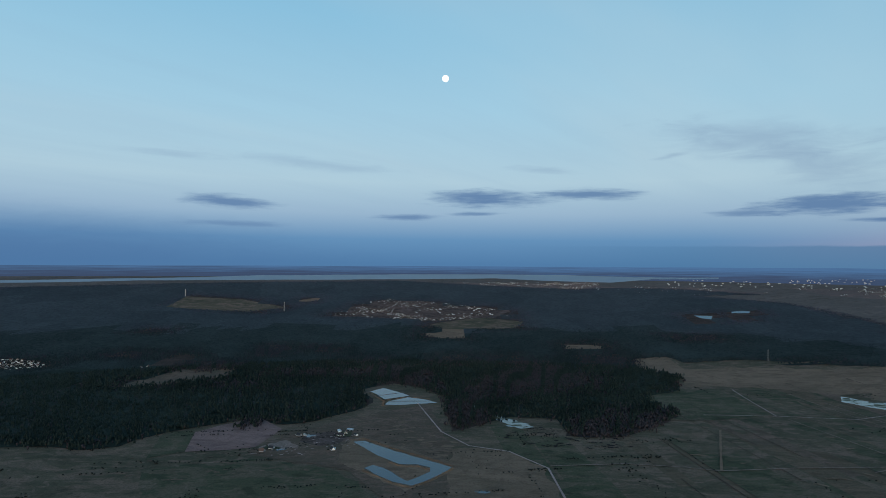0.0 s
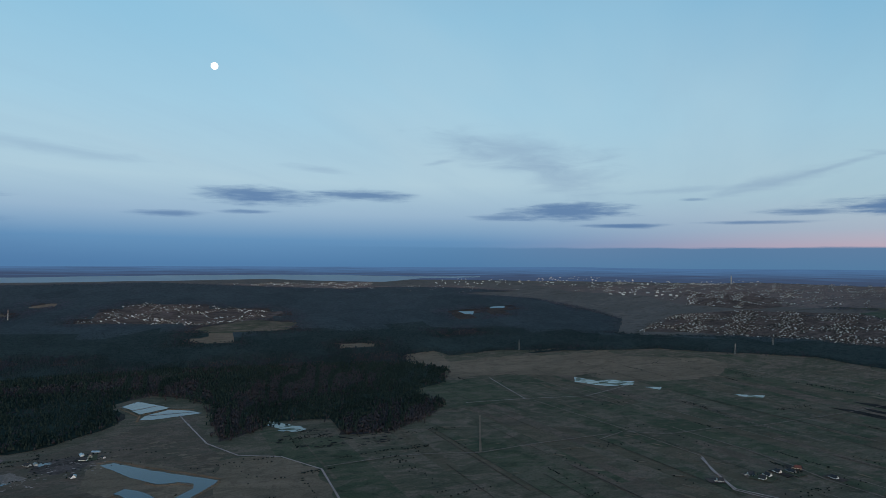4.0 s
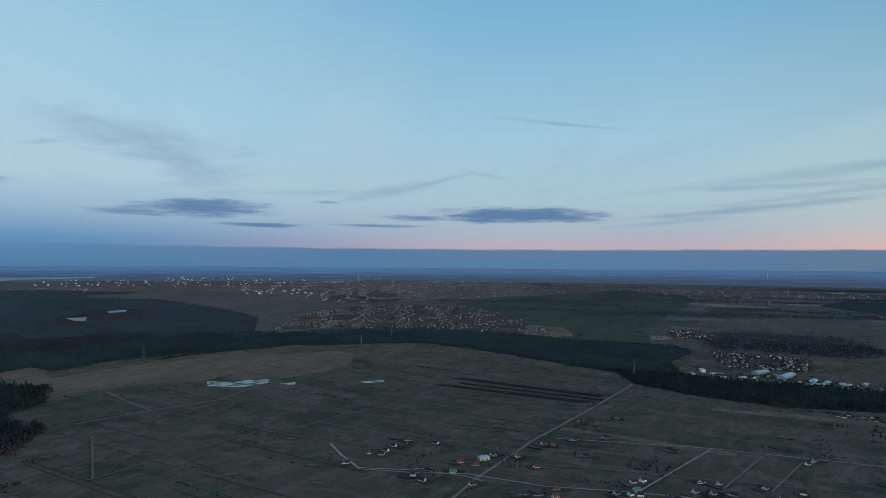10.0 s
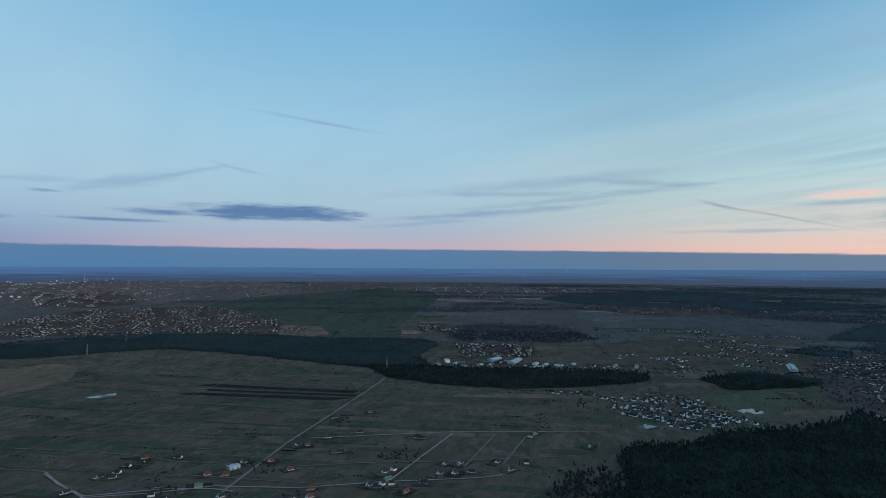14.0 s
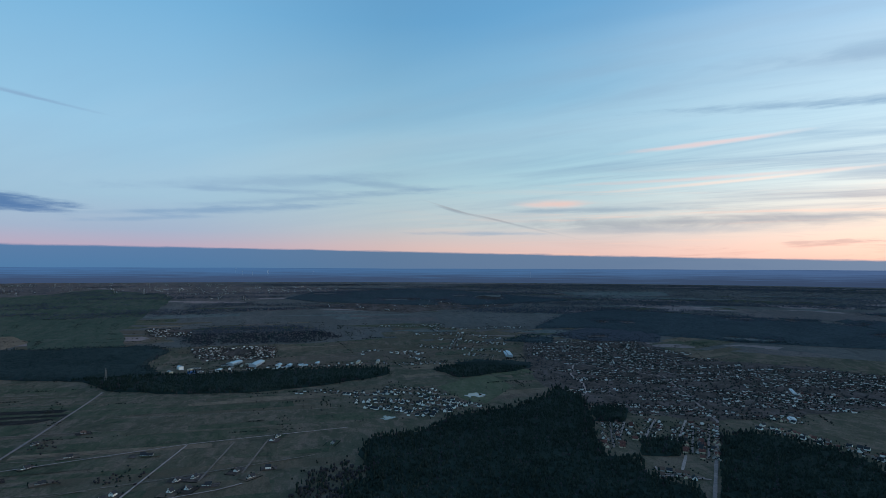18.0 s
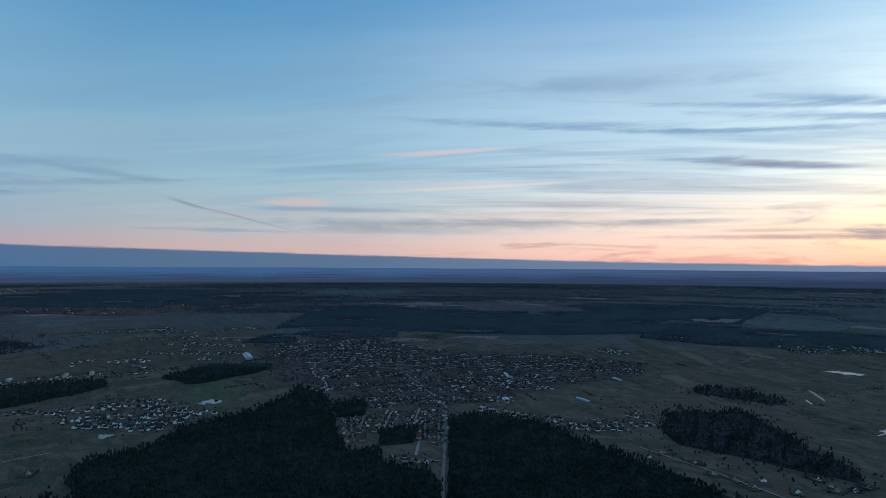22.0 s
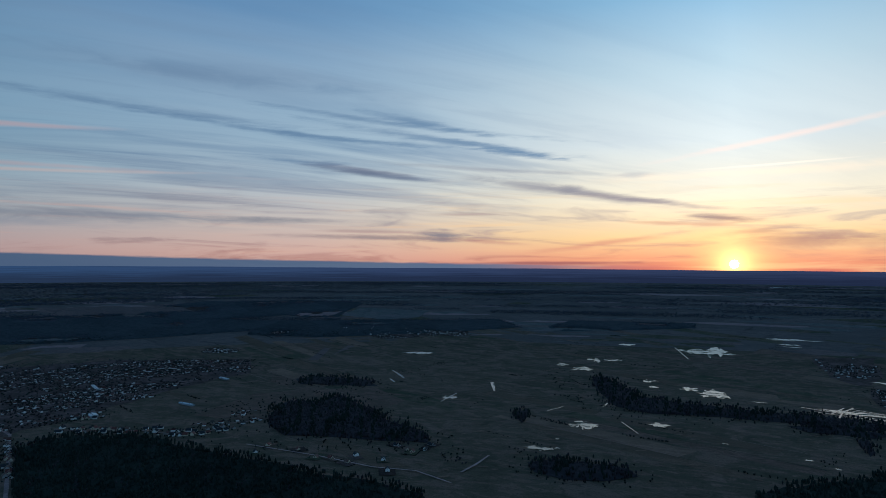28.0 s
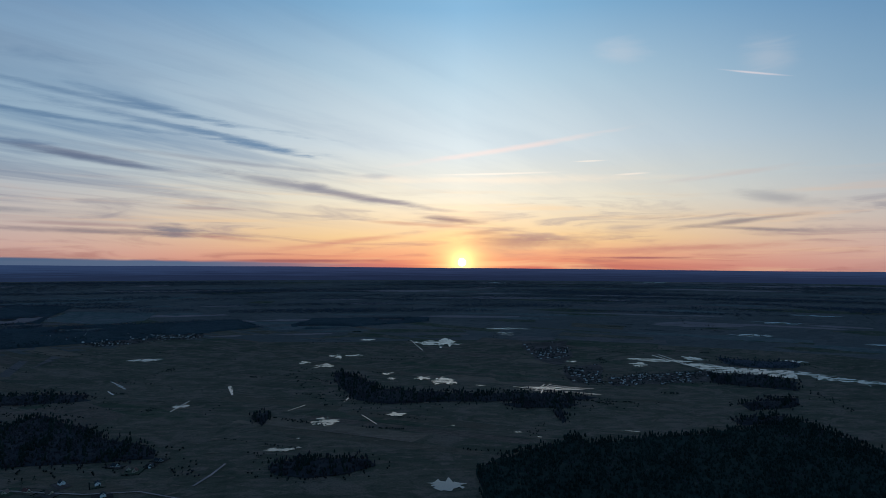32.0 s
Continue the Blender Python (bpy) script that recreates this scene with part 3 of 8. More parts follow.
def sheet(name, outline, mat, lift, label, category, step=0.0, shake=0.0, kind="structure", cell=220.0, seed=1):
    """A patch of ground, laid on the bent-up land. outline: azimuth and distance of its corners."""
    pts = [spot(*p) for p in outline]
    if step:
        pts = wander(pts, step, shake, seed)
    bm = bmesh.new()
    bm.faces.new([bm.verts.new((x, y, 0)) for x, y in pts])
    lo, hi = np.min(pts, 0), np.max(pts, 0)
    if max(np.hypot(*np.array(pts).T)) > LEVEL - 100:
        for ax in (0, 1):
            c = math.floor(lo[ax] / cell) * cell + cell
            while c < hi[ax]:
                n = [0, 0, 0]
                n[ax] = 1
                bmesh.ops.bisect_plane(bm, geom=bm.faces[:] + bm.edges[:] + bm.verts[:], plane_co=[c if i == ax else 0 for i in range(3)], plane_no=n)
                c += cell
    for v in bm.verts:
        v.co.z = float(rise(v.co.x, v.co.y)) + lift
    bmesh.ops.triangulate(bm, faces=bm.faces[:])
    for f in bm.faces:
        f.normal_update()
        if f.normal.z < 0:
            f.normal_flip()
    me = bpy.data.meshes.new(name)
    bm.to_mesh(me)
    bm.free()
    me.materials.append(mat)
    return tagged(new(name, me), label, category, kind=kind)


def lane(name, line, width, mat, lift, label, category="track", kind="structure", verge=0.0):
    """A road or track along a line of azimuths and distances."""
    pts = [Vector(spot(*p)) for p in line]
    fine = []
    for a, b in zip(pts, pts[1:]):
        n = max(1, int((b - a).length / 45))
        fine += [a.lerp(b, k / n) for k in range(n)]
    fine.append(pts[-1])
    verts, faces = [], []
    for i, p in enumerate(fine):
        d = (fine[min(i + 1, len(fine) - 1)] - fine[max(i - 1, 0)]).normalized()
        k = p.length / float(unspread(np.float64(p.length)))
        w = width * 0.5 * k * (1 + 0.12 * math.sin(i * 2.1))
        s = Vector((-d.y, d.x)) * w
        wob = Vector((-d.y, d.x)) * verge * math.sin(i * 0.9)
        for q in (p + s + wob, p - s + wob):
            verts.append((q.x, q.y, float(rise(q.x, q.y)) + lift))
        if i:
            j = 2 * i
            faces.append((j - 2, j - 1, j + 1, j))
    ob = mesh_object(name, verts, faces, [mat])
    return tagged(ob, label, category, kind=kind)


def inside(poly, a, r):
    """Which of the places lie within an outline."""
    a, r = np.asarray(a), np.asarray(r)
    res = np.zeros(a.shape, bool)
    n = len(poly)
    for i in range(n):
        (a0, r0), (a1, r1) = poly[i], poly[(i + 1) % n]
        cut = (r0 > r) != (r1 > r)
        with np.errstate(divide="ignore", invalid="ignore"):
            x = (a1 - a0) * (r - r0) / (r1 - r0) + a0
        res ^= cut & (a < x)
    return res


def within(poly, a, r):
    """Whether one place lies within an outline."""
    res, n = False, len(poly)
    for i in range(n):
        (a0, r0), (a1, r1) = poly[i], poly[(i + 1) % n]
        if (r0 > r) != (r1 > r) and a < (a1 - a0) * (r - r0) / (r1 - r0) + a0:
            res = not res
    return res


def polar(x, y):
    """Azimuth and level distance of a place."""
    q = math.hypot(x, y)
    b = math.degrees(math.atan2(-x, y))
    return b if b < 100 else b - 360, q if q < LEVEL else LEVEL + (q - LEVEL) / max(1 - (q - LEVEL) / REACH, 1e-4)


CLEARINGS = []                     # outlines where no wood grows


def scatter(poly, per_rad, near, seed, clear=True):
    """Places in an outline: even by area up to near metres, thinning with distance beyond. per_rad: places to a radian and doubling of distance."""
    rng = np.random.default_rng(seed)
    p = np.array(poly, float)
    a0, a1, r0, r1 = p[:, 0].min(), p[:, 0].max(), max(p[:, 1].min(), 60), p[:, 1].max()
    cn = lambda r: 0.5 * (np.minimum(r, near) / near) ** 2 + np.log(np.maximum(r, near) / near)
    c0, c1 = cn(np.float64(r0)), cn(np.float64(r1))
    n = int(per_rad * radians(a1 - a0) * (c1 - c0))
    a = rng.uniform(a0, a1, n)
    c = rng.uniform(c0, c1, n)
    r = np.where(c < 0.5, near * np.sqrt(2 * c), near * np.exp(c - 0.5))
    fa, fr = a + rng.normal(0, 0.16, n), r * (1 + rng.normal(0, 0.009, n))
    ok = inside(poly, fa, fr)
    if clear:
        for hole in CLEARINGS:
            ok &= ~inside(hole, fa, fr)
    return a[ok], r[ok], rng


CONE = (np.array([(0, 0, 0.95)] + [(0.36 * math.cos(i * 1.2566), 0.36 * math.sin(i * 1.2566), 0.74) for i in range(5)]
                 + [(0.5 * math.cos(i * 1.2566 + 0.6), 0.5 * math.sin(i * 1.2566 + 0.6), 0.36) for i in range(5)]),
        [(0, 1 + i, 1 + (i + 1) % 5) for i in range(5)] + [(1 + i, 6 + i, 1 + (i + 1) % 5) for i in range(5)]
        + [(6 + i, 6 + (i + 1) % 5, 1 + (i + 1) % 5) for i in range(5)])
TUFT = (np.array([(0, 0, 1.0)] + [(0.5 * math.cos(i * 1.2566), 0.5 * math.sin(i * 1.2566), 0.3) for i in range(5)]), [(0, 1 + i, 1 + (i + 1) % 5) for i in range(5)])
DOME = (np.array([(0, 0, 1.0)] + [(0.5 * math.cos(i * 1.2566), 0.5 * math.sin(i * 1.2566), 0.66) for i in range(5)] + [(0.3 * math.cos(i * 1.2566), 0.3 * math.sin(i * 1.2566), 0.1) for i in range(5)]),
        [(0, 1 + i, 1 + (i + 1) % 5) for i in range(5)] + [(1 + i, 6 + i, 1 + (i + 1) % 5) for i in range(5)] + [(6 + i, 6 + (i + 1) % 5, 1 + (i + 1) % 5) for i in range(5)])
BROOM = (np.array([(0, 0, 0.02)] + [(0.42 * math.cos(i * 1.2566), 0.42 * math.sin(i * 1.2566), 0.50) for i in range(5)]
                  + [(0.36 * math.cos(i * 1.2566 + 0.6), 0.36 * math.sin(i * 1.2566 + 0.6), 0.82) for i in range(5)] + [(0, 0, 1.0)]),
         [(0, 1 + (i + 1) % 5, 1 + i) for i in range(5)] + [(1 + i, 1 + (i + 1) % 5, 6 + i) for i in range(5)]
         + [(1 + (i + 1) % 5, 6 + (i + 1) % 5, 6 + i) for i in range(5)] + [(6 + i, 6 + (i + 1) % 5, 11) for i in range(5)])


def grove(name, az, r, rng, shape, mat, tall, wide, label, category="trees", grow=0.85, near=1700.0):
    """Many trees in one mesh. Beyond near they stand for clumps, wider with distance."""
    n = len(az)
    if not n:
        return None
    base, tri = shape
    tri = np.array(tri)
    q = np.array([spread(v) for v in r])
    k = q / r
    a = np.radians(az)
    x, y = -np.sin(a) * q, np.cos(a) * q
    z = rise(x, y)
    w = wide * rng.uniform(0.75, 1.3, n) * np.maximum(1, r / near) ** grow * k
    h = tall * rng.uniform(0.84, 1.1, n) * k
    turn = rng.uniform(0, 6.283, n)
    m = len(base)
    jit = rng.uniform(0.72, 1.28, (n, m))
    bx, by, bz = base[:, 0] * jit, base[:, 1] * jit, base[:, 2] * rng.uniform(0.9, 1.1, (n, m))
    lean = rng.normal(0, 0.03, (n, 2))
    c, s = np.cos(turn)[:, None], np.sin(turn)[:, None]
    vx = x[:, None] + (bx * c - by * s) * w[:, None] + lean[:, :1] * bz * h[:, None]
    vy = y[:, None] + (bx * s + by * c) * w[:, None] + lean[:, 1:] * bz * h[:, None]
    vz = z[:, None] + bz * h[:, None]
    co = np.stack([vx, vy, vz], 2).reshape(-1, 3)
    loops = (tri[None] + (np.arange(n) * m)[:, None, None]).reshape(-1)
    me = bpy.data.meshes.new(name)
    me.vertices.add(len(co))
    me.vertices.foreach_set("co", co.ravel())
    me.loops.add(len(loops))
    me.loops.foreach_set("vertex_index", loops)
    me.polygons.add(len(loops) // 3)
    me.polygons.foreach_set("loop_start", np.arange(0, len(loops), 3))
    me.materials.append(mat)
    me.update(calc_edges=True)
    me.validate()
    return tagged(new(name, me), label, category, kind="stuff")


def thicket(name, outline, mat, height, seed, far_mat=None):
    """The close-grown mass of boughs under the tree tops: a rough slab with steep flanks."""
    pts = wander([spot(*p) for p in outline], 40, 8, seed)
    c = np.mean(pts, 0)
    bm = bmesh.new()
    bm.faces.new([bm.verts.new((x, y, 0)) for x, y in pts])
    lo, hi = np.min(pts, 0), np.max(pts, 0)
    cell = max(45.0, max(hi - lo) / 45)
    for ax in (0, 1):
        k = math.floor(lo[ax] / cell) * cell + cell
        while k < hi[ax]:
            n = [0, 0, 0]
            n[ax] = 1
            bmesh.ops.bisect_plane(bm, geom=bm.faces[:] + bm.edges[:] + bm.verts[:], plane_co=[k if i == ax else 0 for i in range(3)], plane_no=n)
            k += cell
    rng = random.Random(seed)
    gone, all_faces = [], list(bm.faces)
    where = np.array([polar(*f.calc_center_median().xy) for f in all_faces])
    cut = np.zeros(len(all_faces), bool)
    for hole in CLEARINGS:
        cut |= inside(hole, where[:, 0], where[:, 1])
    gone = [f for f, k in zip(all_faces, cut) if k]
    bmesh.ops.delete(bm, geom=gone, context="FACES")
    for v in bm.verts:
        q = math.hypot(v.co.x, v.co.y)
        k = q / float(unspread(np.float64(q)))
        v.co.z = float(rise(v.co.x, v.co.y)) + height * k * rng.uniform(0.8, 1.15)
    rim = [e for e in bm.edges if e.is_boundary]
    for v in {v for e in rim for v in e.verts}:
        v.co.z = float(rise(v.co.x, v.co.y)) + 1.0
    bmesh.ops.triangulate(bm, faces=bm.faces[:])
    for f in bm.faces:
        f.normal_update()
        if f.normal.z < 0:
            f.normal_flip()
    me = bpy.data.meshes.new(name)
    bm.to_mesh(me)
    bm.free()
    me.materials.append(mat)
    # canopy farther off gets the haze-toned copies, in two steps of distance
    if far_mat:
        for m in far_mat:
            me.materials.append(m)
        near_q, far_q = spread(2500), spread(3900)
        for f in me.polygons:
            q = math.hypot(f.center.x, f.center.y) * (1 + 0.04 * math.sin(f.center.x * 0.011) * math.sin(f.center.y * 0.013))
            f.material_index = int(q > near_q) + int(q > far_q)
    return tagged(new(name, me), "dense dark mass of boughs below the tree tops", "canopy", kind="stuff")


def wood(name, outline, sort, label, dense=1.0, tall=None, seed=1, floor=True, share=0.12, clear=True, halo=0.0):
    """A wood: its dark floor and its trees; a share of the trees is of the other sort."""
    if floor:
        sheet(name + "_floor", outline, DUFF, 0.1 + 0.004 * (seed % 110), "dark litter-covered floor of the wood", "forest floor", 40, 8, seed=seed)
        far_off = min(p[1] for p in outline) > 2600
        thicket(name + "_canopy", outline, (HAZED_PINE if sort == "pine" else HAZED_BARE) if far_off else PINE if sort == "pine" else BARE, (7.0 if far_off else 7.5) if sort == "pine" else 6.0, seed, (HALF_HAZED_PINE, HAZED_PINE) if sort == "pine" and not far_off else None)
    az, r, rng = scatter(outline, 50000 * dense, 1700.0, seed, clear)
    if sort == "bare":
        # loose stands with gaps and frayed edges
        keep = rng.uniform(0, 1, len(az)) < 0.95 + 0.7 * np.sin(az * 4.3 + seed) * np.sin(np.log(r) * 47 + az * 1.7)
        az, r = az[keep], r[keep]
        az, r = az + rng.normal(0, 0.22, len(az)), r * (1 + rng.normal(0, 0.010, len(az)))
    if halo:
        # loose trees and scrub round the edge
        c = np.mean(np.array(outline), 0)
        wide_ring = [(c[0] + (a - c[0]) * 1.45, c[1] + (d - c[1]) * 1.5) for a, d in outline]
        a2, r2, _ = scatter(wide_ring, 50000 * halo, 1700.0, seed + 7, clear)
        keep = ~inside(outline, a2, r2) & (np.sin(a2 * 5.1 + seed) * np.sin(np.log(r2) * 41 + a2 * 2) > 0.1)
        grove(name + "_scrub", a2[keep], r2[keep], rng, DOME, BUSH, 4.5, 3.8, "loose dark scrub round the edge of the trees", "scrub", 0.3)
    f = 0.5 + 0.5 * np.sin(az * 3.1 + np.log(r) * 17 + 2 * np.sin(az * 1.3 - np.log(r) * 9))
    far_mix = np.clip((r - 2500) / 5000, 0, 0.75) if sort == "pine" else 0.0
    other = rng.uniform(0, 1, len(az)) < np.where(f > 0.8, min(1, share * 4), share * 0.35) + far_mix
    pines, bare = ("pine", PINE, 14.5, 4.4), ("bare", BARE, 9.5 if floor else 8.0, 4.6 if floor else 5.6)
    main, rest = (pines, bare) if sort == "pine" else (bare, pines)
    for sel, (what, mat, h, w), tag in ((~other, main, ""), (other, rest, "_mixed")):
        text = label if not tag else "scattered trees of another kind among the " + name.replace("_", " ")
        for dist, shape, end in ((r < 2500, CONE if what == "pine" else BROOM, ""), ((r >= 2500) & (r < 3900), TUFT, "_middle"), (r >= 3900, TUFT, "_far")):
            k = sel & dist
            # trees beyond 2500 m use foliage with haze painted in
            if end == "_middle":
                mat, h = (HALF_HAZED_PINE, 11.0) if what == "pine" else (HALF_HAZED_BARE, 9.0)
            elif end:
                mat, h = (HAZED_PINE, 10.5) if what == "pine" else (HAZED_BARE, 8.5)
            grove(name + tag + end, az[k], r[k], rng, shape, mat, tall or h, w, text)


def ellipse(az, r, half_w, half_d, seed, n=12, tilt=0.0):
    """An uneven outline round a place: half_w across the line of sight, half_d along it."""
    rng = random.Random(seed)
    out = []
    for i in range(n):
        t = 6.2832 * i / n
        k = rng.uniform(0.7, 1.2)
        u, v = math.cos(t) * half_w * k, math.sin(t) * half_d * k
        out.append((az + math.degrees(u / r), max(500.0, r + v + tilt * u)))
    return out


# ---- ground ----
def make_ground():
    rings = [0, 60, 150, 260, 400] + list(range(520, 2000, 95)) + list(range(2000, 4430, 60))
    n = 240
    far = sum(1 for q in rings if q < 2900) - 1
    verts = [(0, 0, 0)]
    for q in rings[1:]:
        for i in range(n):
            a = 6.283185 * i / n
            x, y = q * math.cos(a), q * math.sin(a)
            verts.append((x, y, float(rise(x, y))))
    faces = [(0, 1 + i, 1 + (i + 1) % n) for i in range(n)]
    for k in range(len(rings) - 2):
        b = 1 + k * n
        faces += [(b + i, b + n + i, b + n + (i + 1) % n, b + (i + 1) % n) for i in range(n)]
    # outer rings take the far land tone, haze included in its colour
    return tagged(mesh_object("ground", verts, faces, [MEADOW, HAZED_PLAIN], [0 if f[-1] < 1 + 240 * far else 1 for f in faces], smooth=True), "wide plain of damp meadows and fields at dusk", "ground", kind="structure")


make_ground()


def make_distance():
    """The last blue miles of the plain, too far to shift: a low ring behind everything that glows, its haze painted as
    colour.
    """
    n = 240
    drops = (1.45, 1.2, 0.95, 0.7, 0.45, 0.22, 0.06)     # degrees below the level
    # skyline height by azimuth, fitted to the camera's view
    crest = ((-260, -0.40), (-230, -0.40), (-211, -0.33), (-200, -0.27), (-183, -0.17), (-170, -0.10), (-150, -0.06), (-130, 0.0), (-105, -0.03), (-80, -0.06), (-55, -0.06), (-42, -0.09), (-34, -0.04), (-26, -0.10), (-10, -0.19), (0, -0.25), (18, -0.36), (30, -0.45), (50, -0.50), (100, -0.40))
    verts, faces = [], []
    for j, d in enumerate(drops):
        q = spread(EYE / math.tan(radians(d))) + 12
        last = j == len(drops) - 1
        for i in range(n):
            a = 6.283185 * i / n
            az = (math.degrees(a) - 90 + 260) % 360 - 260
            top = -float(np.interp(az, *zip(*crest)))
            e = top if last else max(d, top + 0.04 * (len(drops) - j))
            bump = (0.9 * math.sin(a * 13) + 0.7 * math.sin(a * 37 + 2)) if last else 0.0
            verts.append((q * math.cos(a), q * math.sin(a), EYE - q * math.tan(radians(e)) + bump))
    for j in range(len(drops) - 1):
        b = j * n
        faces += [(b + i, b + (i + 1) % n, b + n + (i + 1) % n, b + n + i) for i in range(n)]
    m = bpy.data.materials.new("distance_haze_glow")
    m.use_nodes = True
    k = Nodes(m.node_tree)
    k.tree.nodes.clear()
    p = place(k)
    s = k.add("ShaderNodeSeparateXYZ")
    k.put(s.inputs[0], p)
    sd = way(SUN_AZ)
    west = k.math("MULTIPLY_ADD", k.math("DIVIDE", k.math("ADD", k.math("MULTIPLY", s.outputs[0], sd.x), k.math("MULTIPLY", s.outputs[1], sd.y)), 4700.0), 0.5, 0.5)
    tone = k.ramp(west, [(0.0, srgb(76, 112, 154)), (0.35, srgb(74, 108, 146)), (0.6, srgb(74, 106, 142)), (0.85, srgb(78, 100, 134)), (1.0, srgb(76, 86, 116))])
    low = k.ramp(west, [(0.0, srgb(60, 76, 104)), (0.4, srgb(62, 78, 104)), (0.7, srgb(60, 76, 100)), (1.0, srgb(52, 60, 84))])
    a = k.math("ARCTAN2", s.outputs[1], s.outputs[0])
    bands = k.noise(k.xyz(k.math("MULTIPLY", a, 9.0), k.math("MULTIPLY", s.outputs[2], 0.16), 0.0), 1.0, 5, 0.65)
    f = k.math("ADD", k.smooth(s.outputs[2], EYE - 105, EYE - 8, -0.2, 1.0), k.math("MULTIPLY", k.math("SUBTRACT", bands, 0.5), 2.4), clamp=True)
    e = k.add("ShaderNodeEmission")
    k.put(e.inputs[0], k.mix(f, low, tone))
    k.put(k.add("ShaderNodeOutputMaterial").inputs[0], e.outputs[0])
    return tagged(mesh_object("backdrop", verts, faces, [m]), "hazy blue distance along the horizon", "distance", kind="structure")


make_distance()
bm = bmesh.new()
bmesh.ops.create_icosphere(bm, subdivisions=5, radius=26.0)
moon = part("moon", bm, glow("moonlit_disc", (1.0, 0.97, 0.9), 1.4), None)
moon.location = Vector((0, 0, EYE)) + way(MOON_AZ, MOON_EL) * 4850
tagged(moon, "full pale moon high in the evening sky", "moon")
bm = bmesh.new()
bmesh.ops.create_icosphere(bm, subdivisions=5, radius=31.0)
disc = part("setting_sun", bm, glow("sun_disc", (1.0, 0.86, 0.52), 14.0), None)
disc.location = Vector((0, 0, EYE)) + way(SUN_AZ, SUN_EL) * 4870
tagged(disc, "bright yellow setting sun touching the horizon", "sun")

# ---- houses ----
def gable(w, l, h, top, over=0.0):
    """A wall body w by l with its gables on the short sides."""
    bm = bmesh.new()
    x, y = w / 2, l / 2
    v = [bm.verts.new(p) for p in ((-x, -y, 0), (x, -y, 0), (x, y, 0), (-x, y, 0), (-x, -y, h), (x, -y, h), (x, y, h), (-x, y, h), (0, -y, top), (0, y, top))]
    for f in ((0, 1, 5, 8, 4), (2, 3, 7, 9, 6), (1, 2, 6, 5), (3, 0, 4, 7), (3, 2, 1, 0), (4, 8, 9, 7), (5, 6, 9, 8)):
        bm.faces.new([v[i] for i in f])
    return bm


def slope(w, l, h, top, side, thick=0.28, over=0.55):
    """One roof slope, a slab that oversails wall and gable."""
    bm = bmesh.new()
    x, y = w / 2, l / 2 + over
    fall = (top - h) / x
    e = x + over
    pts = [(0, top + 0.06), (e * side, top + 0.06 - fall * e), (e * side, top + 0.06 - fall * e + thick), (0, top + 0.06 + thick)]
    a = [bm.verts.new((p[0], -y, p[1])) for p in pts]
    b = [bm.verts.new((p[0], y, p[1])) for p in pts]
    for i in range(4):
        bm.faces.new((a[i], a[(i + 1) % 4], b[(i + 1) % 4], b[i]))
    bm.faces.new(a[::-1]), bm.faces.new(b)
    bmesh.ops.recalc_face_normals(bm, faces=bm.faces[:])
    return bm


def make_house(w, l, h, top, wall, roof, label, wing=0.0, dormer=False, full=True):
    """A detached house: walls, two roof slopes, chimney, windows with frames, door, perhaps a garage wing or a dormer."""
    ob = new("house")
    tagged(ob, label, "house")
    part("wall", gable(w, l, h, top), wall, ob)
    for s in (-1, 1):
        part("roof", slope(w, l, h, top, s), roof, ob)
    part("chimney", box(w * 0.12, w * 0.12 + 0.7, l * 0.15, l * 0.15 + 0.7, top - 1.6, top + 1.0), BRICK, ob)
    if full:
        spots = [(sx, yy, 1.0) for sx in (-1, 1) for yy in (-l * 0.28, l * 0.22)]
        for sx, yy, z in spots:
            x = sx * (w / 2 + 0.02)
            frame_ob = part("window", box(x - 0.05, x + 0.05, yy - 0.75, yy + 0.75, z, z + 1.4), WHITE if wall is not WHITE else TIMBER, ob)
            part("pane", box(x - 0.08, x + 0.08, yy - 0.62, yy + 0.62, z + 0.12, z + 1.28), GLASS, frame_ob)
        for sy in (-1, 1):
            y = sy * (l / 2 + 0.02)
            for z in (1.0, h + 0.6):
                frame_ob = part("window", box(-0.9, 0.9, y - 0.05, y + 0.05, z, z + 1.3), TIMBER, ob)
                part("pane", box(-0.75, 0.75, y - 0.08, y + 0.08, z + 0.12, z + 1.18), GLASS, frame_ob)
        part("door", box(w / 2 - 0.03, w / 2 + 0.09, -0.55, 0.55, 0, 2.1), TIMBER, ob)
    if wing:
        part("garage", box(-w * 0.3, w * 0.3, l / 2 + 0.02, l / 2 + wing, 0, 2.7), wall, ob)
        part("flat_roof", box(-w * 0.34, w * 0.34, l / 2 + 0.03, l / 2 + wing + 0.3, 2.72, 2.95), roof, ob)
    if dormer:
        d = box(w * 0.22, w * 0.5, -1.3, 1.3, h, top - 0.5)
        part("dormer", d, wall, ob)
        part("dormer_roof", box(w * 0.12, w * 0.56, -1.6, 1.6, top - 0.48, top - 0.22), roof, ob)
    return ob


